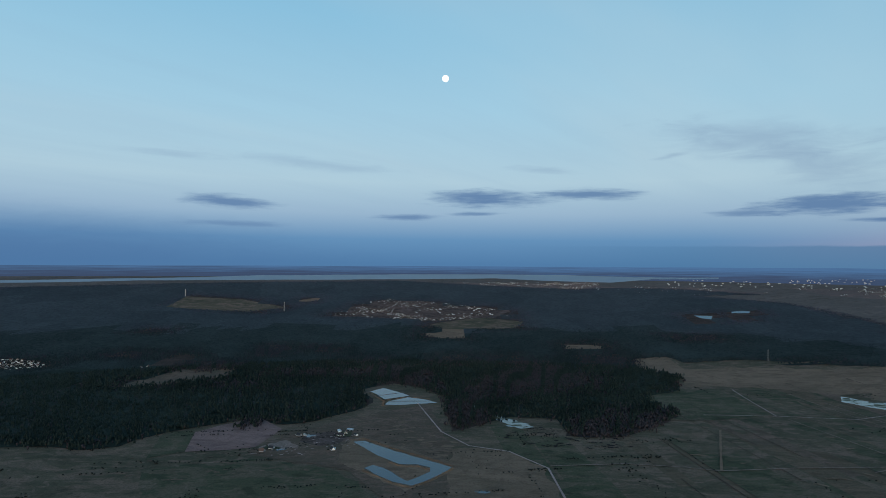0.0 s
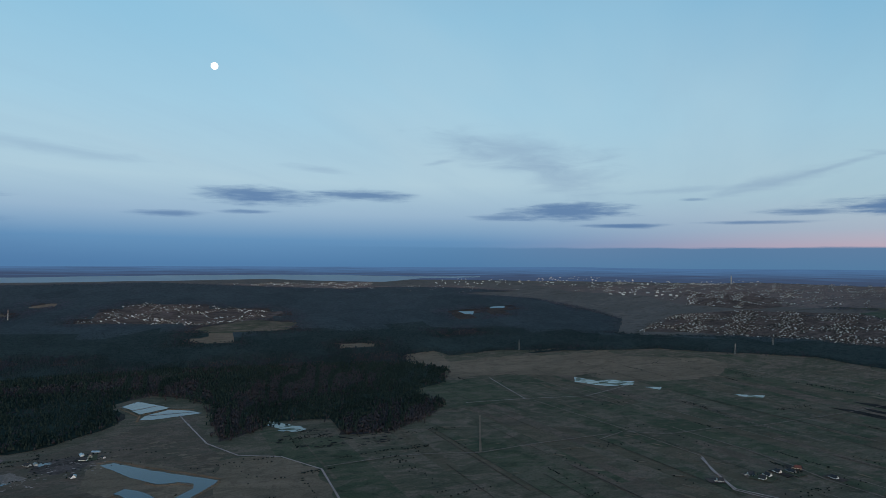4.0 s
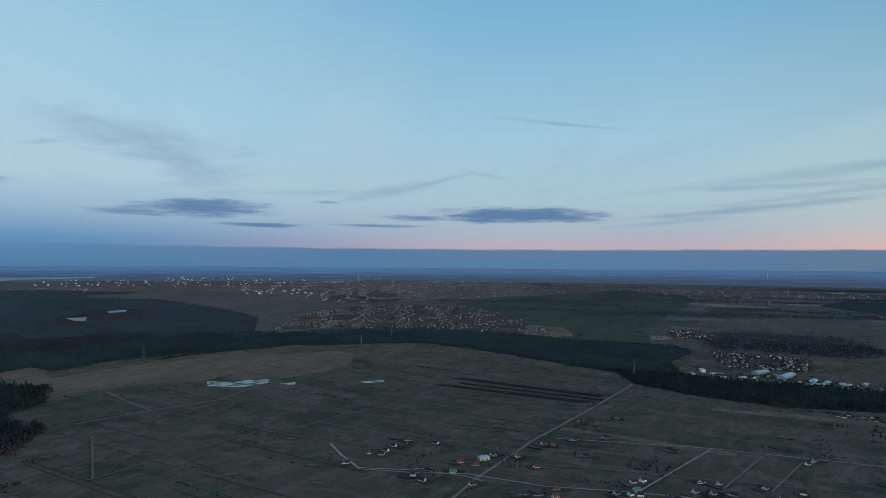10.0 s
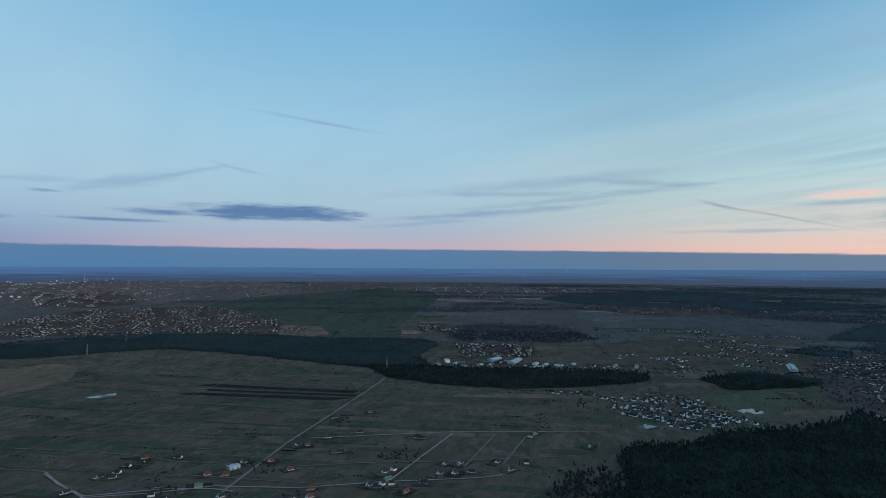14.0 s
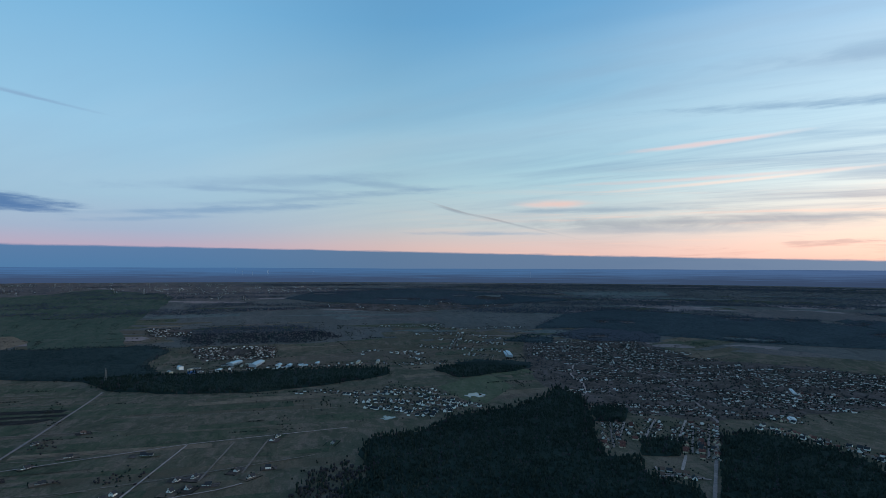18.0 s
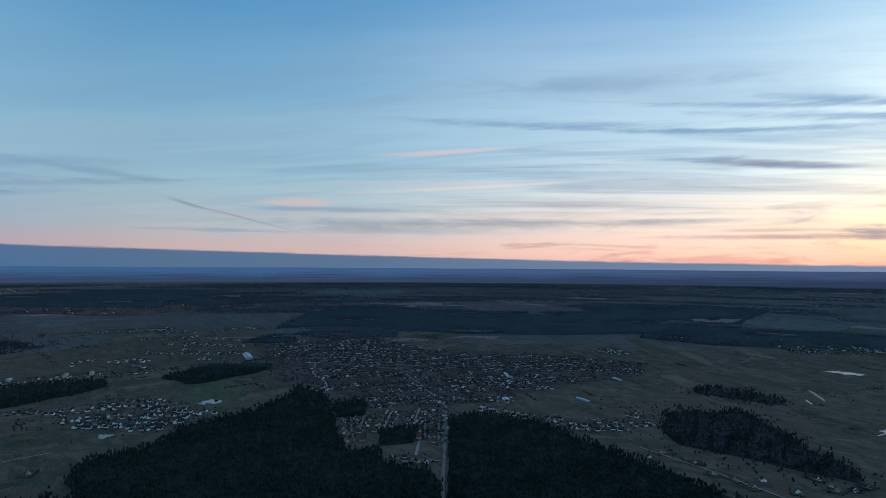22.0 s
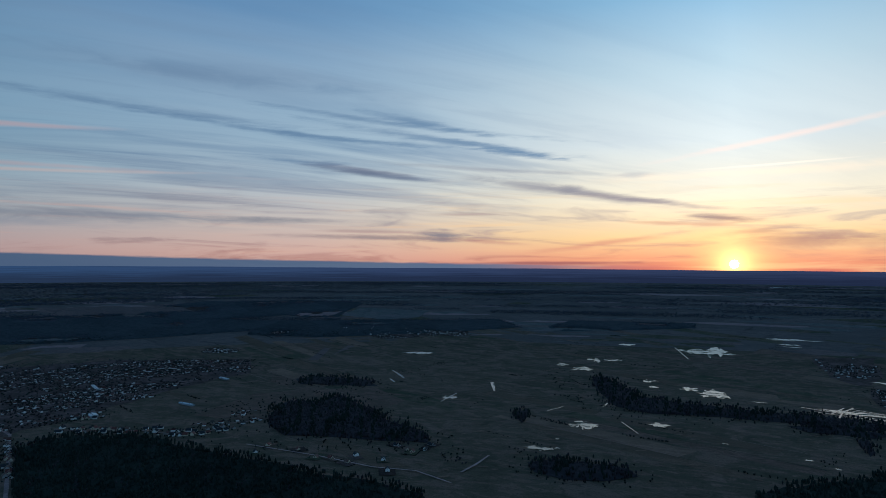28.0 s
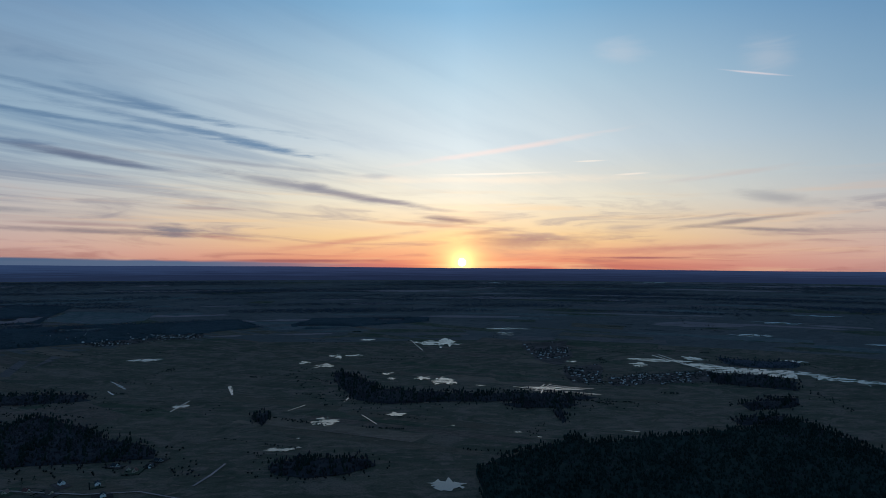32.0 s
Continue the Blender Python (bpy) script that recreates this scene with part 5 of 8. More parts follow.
# ---- the land, patch by patch ----
for i in range(60):
    rng = random.Random(i + 7100)
    az, r = -222 + (i * 61.803 + 11) % 168, math.exp(rng.uniform(8.2, 9.2))
    CLEARINGS.append(ellipse(az, r, r * rng.uniform(0.02, 0.07), r * rng.uniform(0.008, 0.022), i, 9))
    mat, text = rng.choice(((HAZED_PLAIN, "brown"), (HAZED_GREEN, "dull green"), (HAZED_BROWN, "rusty brown")))
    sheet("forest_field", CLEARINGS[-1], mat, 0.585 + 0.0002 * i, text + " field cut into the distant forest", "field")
CLEARINGS.append([(-125.4, 6707), (-130.1, 6987), (-138.5, 6410), (-138, 5884), (-127, 5730)])
CLEARINGS.append([(-145.6, 5423), (-149.9, 5602), (-149.4, 5138), (-146.1, 5061)])
CLEARINGS.append([(-102.9, 9104), (-105.4, 9403), (-105.6, 8033), (-103.5, 7813)])
CLEARINGS.append([(-149.9, 5211), (-151.3, 6277), (-154.2, 5979), (-157.5, 5418), (-155.6, 4840), (-149.9, 4669)])
CLEARINGS.append([(-110.6, 10661), (-119.9, 11226), (-120.4, 9751), (-111.5, 9540)])
CLEARINGS.append([(-99.7, 7054), (-99.7, 6382), (-101.8, 6548), (-101.5, 7107)])
CLEARINGS.append([(2, 3453), (-0.4, 3830), (-3.5, 4038), (-2.5, 3320), (0.1, 3206)])
CLEARINGS.append([(1.7, 3992), (-3.5, 4591), (-7.7, 4300), (-6.7, 3832), (-0.9, 3672)])
CLEARINGS.append([(-11.3, 2971), (-11.6, 3165), (-14.6, 3151), (-14.4, 2941)])
CLEARINGS.append([(26.1, 2629), (22.6, 2831), (21.3, 2620), (25.7, 2448)])
CLEARINGS.append([(23, 2443), (18.4, 2446), (19.4, 2243), (27.7, 2141), (27.3, 2231)])
CLEARINGS.append([(26.6, 5763), (24, 6046), (22.7, 7435), (18.1, 6792), (14.2, 5502), (17.6, 5109)])
CLEARINGS.append([(14.2, 6273), (10.9, 7286), (11.4, 6533), (13.7, 6015)])
CLEARINGS.append([(-21.6, 5501), (-24.3, 5654), (-24.4, 4531), (-22.1, 4429)])
CLEARINGS.append([(-24.8, 6539), (-27.1, 6458), (-27.1, 5160), (-24.9, 5034)])
CLEARINGS.append([(10.6, 4524), (8.6, 5474), (4.9, 6977), (1.2, 6320), (-6.2, 5444), (-6.4, 4741), (1.2, 4188), (7.5, 4515)])
CLEARINGS.append([(35.8, 2655), (35.8, 3030), (33.1, 2866), (33, 2685)])
CLEARINGS.append([(7.4, 1950), (6.1, 2037), (4.3, 1962), (0.6, 1787), (2.2, 1702), (4.8, 1703), (6.4, 1775)])
CLEARINGS.append([(6.7, 2434), (4.8, 2391), (1.2, 2304), (-1, 1866), (1.1, 1945), (4.3, 2035)])
CLEARINGS.append([(-2.6, 1757), (-9.3, 1864), (-14.4, 2018), (-15.4, 2229), (-11.4, 2320), (-7.8, 2412), (-4.1, 2152), (-2, 1951)])
CLEARINGS.append([(-0, 1817), (-3.6, 1753), (-4.8, 1569), (-1, 1466)])
CLEARINGS.append([(-11.4, 1466), (-11.9, 1630), (-15.4, 1789), (-21.1, 1858), (-19.4, 1613), (-15.9, 1489)])
CLEARINGS.append([(17.5, 2759), (14.3, 3021), (14.6, 2665), (17.3, 2660)])
CLEARINGS.append([(15.1, 2350), (7.5, 2308), (7.4, 2160), (15, 2201)])
STANDS = [ellipse(az, r, w, d, 60 + i, 11) for i, (az, r, w, d) in enumerate(((15.7, 2853, 105, 186), (10.7, 2899, 101, 177), (4.9, 2247, 135, 132), (17.4, 1586, 32, 54), (21.0, 2506, 139, 136), (27.4, 2865, 106, 133), (18.8, 2090, 96, 66), (-6.0, 2523, 140, 122), (-10.3, 2281, 126, 152), (-0.8, 2515, 116, 105), (12.8, 1936, 53, 41), (25.2, 3889, 215, 156), (7.0, 2540, 117, 74), (-15.3, 2648, 146, 129), (-8.8, 2124, 137, 142), (-21.8, 3675, 169, 159)))]
CLEARINGS.append([(7.4, 1963), (5.7, 2025), (2.3, 1959), (-0.8, 1808), (-0.8, 1541), (6.4, 1571)])
CLEARINGS += STANDS
WOODS.append([(40.8, 1727), (35.6, 1607), (32.8, 1566), (30.5, 1495), (27.7, 1493), (24.7, 1558), (21.8, 1590), (16.9, 1637), (14.5, 1559), (11.5, 1582), (7.4, 1702), (6.3, 1774), (7.4, 1950), (4.3, 2054), (1.1, 1945), (-0.5, 1826), (-0.2, 1622), (-3.6, 1533), (-6.2, 1621), (-10.6, 1621), (-11.9, 1469), (-15.9, 1509), (-19.4, 1642), (-21.3, 1751), (-18.3, 1970), (-21.1, 2109), (-21.3, 2370), (-17.8, 2512), (-17.3, 2744), (-20.1, 2871), (-21.5, 2734), (-26.4, 2944), (-29.6, 2979), (-33.5, 3143), (-27.8, 2817), (-32.5, 2996), (-37.7, 3112), (-41.9, 3281), (-42.5, 3734), (-36.7, 3750), (-37.2, 4948), (-29.3, 7813), (-22.2, 8932), (-27.6, 9921), (-21, 11350), (-16.3, 11294), (-11.3, 10267), (-3.5, 11533), (4.4, 13910), (14.7, 12661), (24.1, 11715), (32.3, 10756), (35.9, 10548), (41.1, 10372)])
wood("pine_forest", WOODS[-1], "pine", "dense dark pine forest reaching to the horizon", 1.0, seed=1)
wood("birch_wood", [(6.7, 2434), (4.8, 2391), (1.2, 2304), (-1, 1866), (1.1, 1945), (4.3, 2035)], "bare", "leafless brown birch and alder wood", 1.7, seed=2, share=0.22, clear=False)
wood("birch_wood", [(-2.6, 1757), (-9.3, 1864), (-14.4, 2018), (-15.4, 2229), (-11.4, 2320), (-7.8, 2412), (-4.1, 2152), (-2, 1951)], "bare", "leafless brown birch and alder wood", 1.7, seed=3, share=0.22, clear=False)
wood("birch_wood", [(-0, 1817), (-3.6, 1753), (-4.8, 1569), (-1, 1466)], "bare", "leafless brown birch and alder wood", 1.7, seed=4, share=0.22, clear=False)
wood("birch_wood", [(-11.4, 1466), (-11.9, 1630), (-15.4, 1789), (-21.1, 1858), (-19.4, 1613), (-15.9, 1489)], "bare", "leafless brown birch and alder wood", 1.7, seed=5, share=0.22, clear=False)
wood("birch_wood", [(17.5, 2759), (14.3, 3021), (14.6, 2665), (17.3, 2660)], "bare", "leafless brown birch and alder wood", 1.7, seed=6, share=0.22, clear=False)
wood("birch_wood", [(15.1, 2350), (7.5, 2308), (7.4, 2160), (15, 2201)], "bare", "leafless brown birch and alder wood", 1.7, seed=7, share=0.22, clear=False)
for i, stand in enumerate(STANDS):
    wood("birch_stand", stand, "bare", "leafless purple-brown birch stand inside the pine forest", 1.5, seed=200 + i, share=0.25, clear=False)
WOODS.append([(-35, 3296), (-38.6, 3251), (-43.8, 3185), (-46.3, 3209), (-49, 3241), (-52.3, 3252), (-56.1, 3068), (-60.7, 2834), (-65.3, 2612), (-69.6, 2476), (-71.4, 2249), (-76.9, 2097), (-82.6, 2049), (-89.4, 2136), (-94.9, 2311), (-95.1, 2457), (-91.7, 2481), (-84.6, 2463), (-79.5, 2452), (-75.3, 2493), (-74.3, 2807), (-76.1, 3187), (-74.8, 3427), (-66.4, 3510), (-61.2, 3709), (-56.1, 3889), (-51.3, 4038), (-46.8, 4005), (-40.5, 3820), (-30.1, 3991), (-30.1, 3380)])
wood("pine_belt", WOODS[-1], "pine", "dark belt of pine wood along the meadows", 1.0, seed=8)
WOODS.append([(-76.9, 3738), (-78.5, 4268), (-86.5, 4354), (-90.8, 3613), (-87, 3339), (-82.1, 3403), (-77.4, 3345)])
wood("alder_thicket", WOODS[-1], "bare", "grey-brown leafless thicket in the fields", 1.1, seed=9, halo=0.14, floor=False)
WOODS.append([(-92.4, 1368), (-93.7, 1458), (-98.5, 1513), (-100.6, 1648), (-106.3, 1777), (-109.5, 1940), (-110.5, 2132), (-113.1, 1937), (-113.9, 1548), (-114.7, 1362), (-117.7, 1364), (-118.7, 1259), (-122.7, 1216), (-123.8, 1134), (-123.6, 880), (-91.6, 861), (-90.5, 1111), (-93, 1192)])
wood("pine_wood", WOODS[-1], "pine", "dense dark pine wood beside the village", 1.0, seed=10)
WOODS.append([(-88.1, 1219), (-91.5, 1266), (-93, 1192), (-90.5, 1111), (-91.6, 861), (-85.9, 887), (-86.7, 1112)])
wood("alder_fringe", WOODS[-1], "bare", "leafless brown trees at the edge of the pine wood", 1.1, seed=11, halo=0.14, floor=False)
WOODS.append([(-124.3, 884), (-124.3, 1621), (-126.5, 1691), (-129.6, 1671), (-131.3, 1606), (-131.9, 1651), (-136.1, 1493), (-141.8, 1343), (-147.6, 1212), (-152.7, 1166), (-157.1, 1098), (-160, 884)])
wood("pine_wood", WOODS[-1], "pine", "dense dark pine wood along the straight road", 1.0, seed=12)
WOODS.append([(-113.7, 1835), (-116.7, 1854), (-116.5, 1678), (-113.9, 1664)])
wood("copse", WOODS[-1], "pine", "small pine copse between the houses", 1, seed=13)
WOODS.append([(-117.7, 1515), (-121.5, 1552), (-121.2, 1420), (-118, 1391)])
wood("copse", WOODS[-1], "pine", "small pine copse between the houses", 1, seed=14)
WOODS.append([(-99, 2422), (-103.7, 2629), (-108.4, 2560), (-106.9, 2414), (-101.6, 2253)])
wood("copse", WOODS[-1], "pine", "dark row of conifers behind the houses", 1, seed=15)
WOODS.append([(-143.3, 1628), (-143.9, 1843), (-145.4, 1880), (-147.6, 1867), (-149.9, 1943), (-151.6, 1776), (-153.2, 1703), (-154.8, 1583), (-156.5, 1535), (-157.9, 1464), (-157.7, 1404), (-154.1, 1420), (-149.0, 1472), (-144.7, 1509)])
wood("tree_belt", WOODS[-1], "bare", "dense dark leafless wood on the meadow", 1.3, seed=16, share=0.4, halo=0.16)
WOODS.append([(-145.7, 2253), (-147.3, 2276), (-149.3, 2255), (-152.5, 2186), (-153.2, 2081), (-150.2, 2095), (-146.2, 2148)])
wood("tree_belt", WOODS[-1], "bare", "long dark row of leafless trees on the meadow", 1.2, seed=17, share=0.35, halo=0.16)
WOODS.append([(-172.8, 2265), (-173.6, 2348), (-175.3, 2182), (-177.5, 1994), (-181.2, 1948), (-184.8, 1937), (-188.9, 1946), (-193.4, 1944), (-197.0, 1929), (-192.9, 1830), (-188.4, 1830), (-183.3, 1818), (-178.0, 1783), (-174.9, 1843), (-173.4, 2052)])
wood("tree_belt", WOODS[-1], "bare", "long dark curving tree belt on the wet meadow", 1.3, seed=18, share=0.4, halo=0.16)
WOODS.append([(-167.1, 1278), (-169.7, 1315), (-172.8, 1301), (-175.9, 1283), (-176.7, 1239), (-173.8, 1194), (-170.2, 1187), (-167.6, 1220)])
wood("tree_belt", WOODS[-1], "bare", "dark alder thicket on wet ground", 1.2, seed=19, share=0.35, halo=0.16)
WOODS.append([(-186.1, 1216), (-187.6, 1263), (-190.4, 1345), (-193.6, 1407), (-194.4, 1477), (-195.3, 1494), (-196.2, 1429), (-199.9, 1484), (-203.8, 1562), (-207.4, 1639), (-210.5, 1752), (-212.9, 1854), (-220, 1560), (-232, 1900), (-232, 900), (-190, 834), (-187.0, 960)])
wood("pine_wood", WOODS[-1], "pine", "black mass of pine wood against the evening light", 1.0, seed=20)
WOODS.append([(-207.0, 2980), (-209.4, 2921), (-212.9, 2983), (-212.9, 2797), (-209.8, 2733), (-207.5, 2781)])
wood("tree_belt", WOODS[-1], "bare", "dark belt of trees along the flooded river", 1.2, seed=230, share=0.35, halo=0.12)
WOODS.append([(-206.3, 2487), (-209.8, 2558), (-212.9, 2464), (-212.9, 2296), (-209.8, 2297), (-206.7, 2313)])
wood("tree_belt", WOODS[-1], "bare", "dark belt of trees along the flooded river", 1.2, seed=231, share=0.35, halo=0.12)
WOODS.append([(-208.6, 1995), (-210.9, 2096), (-212.9, 2167), (-212.9, 2036), (-209.4, 1908)])
wood("tree_belt", WOODS[-1], "bare", "dark copse on the river meadows", 1.2, seed=232, share=0.35, halo=0.12)
WOODS.append([(-188.4, 1794), (-191.4, 1846), (-195.3, 1825), (-194.3, 1773), (-189.9, 1748)])
wood("tree_belt", WOODS[-1], "bare", "dark copse on the wet meadow", 1.2, seed=233, share=0.35, halo=0.12)
WOODS.append([(-193.1, 1728), (-193.7, 1780), (-194.4, 1635), (-193.9, 1597)])
wood("tree_belt", WOODS[-1], "bare", "row of dark willows along a ditch", 1.2, seed=234, share=0.35, halo=0.12)
WOODS.append([(-165.6, 1684), (-166.8, 1764), (-167.2, 1676), (-166.5, 1601)])
wood("tree_belt", WOODS[-1], "bare", "clump of dark willows beside a pool", 1.2, seed=235, share=0.35, halo=0.12)
WOODS.append([(-208.2, 1767), (-210.5, 1877), (-212.1, 1888), (-211.6, 1799), (-209.0, 1722)])
wood("tree_belt", WOODS[-1], "bare", "dark thicket on the meadow", 1.2, seed=236, share=0.35, halo=0.12)
wood("far_forest", [(-108.4, 4135), (-113.1, 4262), (-126, 3748), (-141.8, 4015), (-141.5, 3766), (-147.6, 3552), (-166.5, 4139), (-164.3, 4760), (-152.7, 4675), (-131.8, 5440), (-131.4, 5802), (-115.2, 6326), (-111, 5455)], "pine", "distant dark forest on the plain", 0.7, seed=21)
wood("far_forest", [(-131.1, 6191), (-138, 7510), (-146.8, 7475), (-151.8, 6868), (-149.9, 5335), (-149.4, 4658), (-144.8, 5215), (-136.4, 4828)], "pine", "distant dark forest on the plain", 0.6, seed=22)
wood("far_forest", [(-169, 4238), (-171.1, 4735), (-177.3, 4745), (-181.6, 4796), (-181.6, 4423), (-169.4, 3917)], "pine", "distant dark forest on the plain", 0.7, seed=23)
wood("far_forest", [(-85.5, 8081), (-87.9, 10128), (-98.4, 12140), (-105.8, 9561), (-112.1, 7963), (-101.5, 6619), (-87.9, 7355)], "pine", "distant dark forest on the plain", 0.7, seed=24)
wood("far_forest", [(-87.5, 7295), (-95.1, 10715), (-100.7, 14540), (-123.9, 16987), (-143.3, 15790), (-153.7, 14908), (-153.7, 11662), (-143.3, 9529), (-123.9, 7311), (-114.4, 6149), (-107.2, 5928), (-100.7, 6201), (-95.1, 6928)], "pine", "distant dark forest band on the plain", 0.2, seed=25, floor=False)
wood("far_forest", [(-100.9, 2596), (-103.2, 2693), (-108.2, 2651), (-108.1, 2488), (-103.2, 2485)], "pine", "dark pines behind the village", 0.8, seed=26)
wood("far_forest", [(-105.6, 3403), (-108.2, 3786), (-110.3, 3588), (-110.3, 3317)], "pine", "dark copse behind the town", 0.8, seed=27)
wood("far_forest", [(-109.5, 3713), (-113.4, 4320), (-119.5, 4211), (-119.5, 3558), (-113.4, 3520)], "bare", "leafless wood behind the town", 0.7, seed=28)
for i, (az, r, w, d) in enumerate((random.Random(77).uniform(-222, -58), math.exp(random.Random(i * 7 + 3).uniform(8.6, 9.72)), random.Random(i + 900).uniform(0.03, 0.2), random.Random(i + 50).uniform(0.012, 0.06)) for i in range(170)):
    az = -222 + (i * 61.803) % 164
    wood("far_wood", ellipse(az, r, r * w, r * d, i), "pine" if i % 3 else "bare", "strip of distant dark woodland on the plain", 0.45, seed=300 + i, floor=False)
for i in range(330):
    rng = random.Random(i + 4000)
    az, r = -222 + (i * 38.1966 + 7) % 166, math.exp(rng.uniform(8.1, 9.74))
    mat, text = rng.choice(((HAZED_BROWN, "brown distant field"), (HAZED_STRAW, "haze-paled distant stubble field"), (HAZED_GREEN, "green distant winter field"), (PASTURE, "dull green distant pasture"), (HAZED_PLAIN, "brown distant fallow field")))
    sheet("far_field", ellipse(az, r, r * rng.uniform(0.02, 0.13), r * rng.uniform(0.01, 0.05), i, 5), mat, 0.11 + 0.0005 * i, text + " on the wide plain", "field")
strips(150, 2250, 90, 2000, 300, 5, -85, (3, 3, 6, 0.5, 1.0))
strips(-1000, 1750, -3200, -1100, 170, 6, -25, (4, 4, 4, 0.7, 1.6))
strips(1850, 3350, -1700, 1500, 300, 11, -78, (3, 5, 3, 2, 4))
bush_rows(1850, 3350, -1700, 1500, 160, 13, -78, 5.0)
bush_rows(-2700, 1500, -3400, -1200, 70, 12, -12, 4.5)
bush_rows(150, 2250, 90, 2000, 70, 8, tall=2.4)
bush_rows(-1300, 2200, -3400, -1050, 80, 9, -25, 3.2)
bush_rows(-1000, 450, 1000, 1480, 50, 10, 10, 2.4)
sheet("far_field", [(-125.4, 6707), (-130.1, 6987), (-138.5, 6410), (-138, 5884), (-127, 5730)], HAZED_BROWN, 0.604, "pale fields between distant forests", "field", 30, 8, seed=29)
sheet("far_field", [(-145.6, 5423), (-149.9, 5602), (-149.4, 5138), (-146.1, 5061)], HAZED_STRAW, 0.608, "pale fields between distant forests", "field", 30, 8, seed=30)
sheet("far_field", [(-102.9, 9104), (-105.4, 9403), (-105.6, 8033), (-103.5, 7813)], HAZED_GREEN, 0.612, "pale green fields between distant forests", "field", 30, 8, seed=31)
sheet("far_field", [(-110.6, 10661), (-119.9, 11226), (-120.4, 9751), (-111.5, 9540)], HAZED_GREEN, 0.616, "pale green fields between distant forests", "field", 30, 8, seed=32)
sheet("far_field", [(-99.7, 5957), (-104.1, 5955), (-113.3, 5291), (-114.2, 4590), (-109.4, 4138), (-103.4, 4026), (-99.7, 4189)], HAZED_PLAIN, 0.62, "wide olive plain beside the town", "field", 40, 14, seed=33)
sheet("ploughed_strip", [(-146.8, 2702), (-148.3, 3094), (-148.8, 3059), (-147.7, 2679)], HAZED_BROWN, 0.624, "long brown ploughed strip among the meadows", "field", seed=34)
sheet("ploughed_strip", [(-148.3, 2686), (-150.4, 3170), (-151, 3135), (-149.3, 2666)], HAZED_BROWN, 0.628, "long brown ploughed strip among the meadows", "field", seed=35)
sheet("ploughed_strip", [(-149.9, 2658), (-152.8, 3167), (-153.5, 3137), (-151.1, 2674)], HAZED_BROWN, 0.632, "long brown ploughed strip among the meadows", "field", seed=36)
sheet("ploughed_field", [(22.6, 1395), (21.8, 1543), (19.5, 1596), (16.4, 1640), (14.5, 1518), (16.8, 1384), (19.3, 1380)], PLOUGH, 0.636, "bare ploughed field of mauve-grey soil", "field", seed=37)
sheet("pasture", [(25.6, 1378), (24.3, 1568), (21.8, 1564), (22.6, 1395)], PASTURE, 0.64, "small green field beside the forest", "field", seed=38)
sheet("pasture", [(25.9, 1106), (25.9, 1307), (16.9, 1306), (9.4, 1194), (4.7, 1009)], PASTURE, 0.644, "dark green wet pasture", "field", 30, 10, seed=39)
sheet("heath", [(17.4, 1335), (14.5, 1468), (8.4, 1600), (1.1, 1750), (-1, 1349), (-2.6, 1171), (-1.1, 1009), (4.7, 1009), (8.4, 1201), (14.4, 1281)], HEATH, 0.648, "rough brown ground round the gravel ponds", "field", 30, 8, seed=40)
sheet("dry_meadow", [(-1, 1328), (-5.2, 1337), (-9.4, 1240), (-11.9, 1036), (-0.6, 1008), (-1, 1185)], STRAW, 0.652, "tawny dry reed meadow", "field", 25, 8, seed=41)
sheet("pasture", [(-18.3, 1970), (-21.3, 2132), (-24.2, 2185), (-28.4, 1888), (-23.5, 1737), (-20.1, 1692), (-21.1, 1748)], PASTURE, 0.656, "green pasture beside the forest", "field", seed=42)
sheet("dry_meadow", [(-21.5, 2541), (-26.8, 2741), (-32.4, 2842), (-35.9, 3065), (-38.3, 2587), (-33.1, 2299), (-28.8, 2288), (-25.1, 2254), (-21.7, 2190)], STRAW, 0.66, "tawny dry reed meadow", "field", 30, 10, seed=43)
sheet("dry_meadow", [(-35, 2888), (-38.6, 2886), (-44.2, 2963), (-45.9, 2839), (-45.1, 2490), (-40.6, 2293), (-37.2, 2271), (-35, 2277)], STRAW, 0.664, "tawny dry reed meadow", "field", 30, 10, seed=44)
sheet("clearing", [(2, 3453), (-0.4, 3830), (-3.5, 4038), (-2.5, 3320), (0.1, 3206)], STRAW, 0.668, "pale clearing in the forest", "field", seed=45)
sheet("clearing", [(1.7, 3992), (-3.5, 4591), (-7.7, 4300), (-6.7, 3832), (-0.9, 3672)], MEADOW, 0.672, "grassy clearing in the forest", "field", seed=46)
sheet("clearing", [(-11.3, 2971), (-11.6, 3165), (-14.6, 3151), (-14.4, 2941)], STRAW, 0.676, "pale clearing in the forest", "field", seed=47)
sheet("clearing", [(-17.3, 2744), (-17.8, 2512), (-21.3, 2370), (-21.6, 2543), (-20.1, 2871)], STRAW, 0.68, "pale strip of dry grass at the forest edge", "field", seed=48)
sheet("clearing", [(23, 2443), (18.4, 2446), (19.4, 2243), (27.7, 2141), (27.3, 2231)], HEATH, 0.684, "felled clearing in the forest", "field", seed=49)
sheet("clearing", [(26.6, 5763), (24, 6046), (22.7, 7435), (18.1, 6792), (14.2, 5502), (17.6, 5109)], MEADOW, 0.688, "open fields in the forest", "field", seed=50)
sheet("clearing", [(14.2, 6273), (10.9, 7286), (11.4, 6533), (13.7, 6015)], STRAW, 0.692, "open fields in the forest", "field", seed=51)
sheet("peat_strip", [(-17.4, 2446), (-19.5, 2515), (-21.2, 2446), (-20.9, 2377), (-19.0, 2338), (-17.5, 2369)], TURF, 0.695, "black heaps of peat at the forest edge", "field", 8, 3, seed=663)
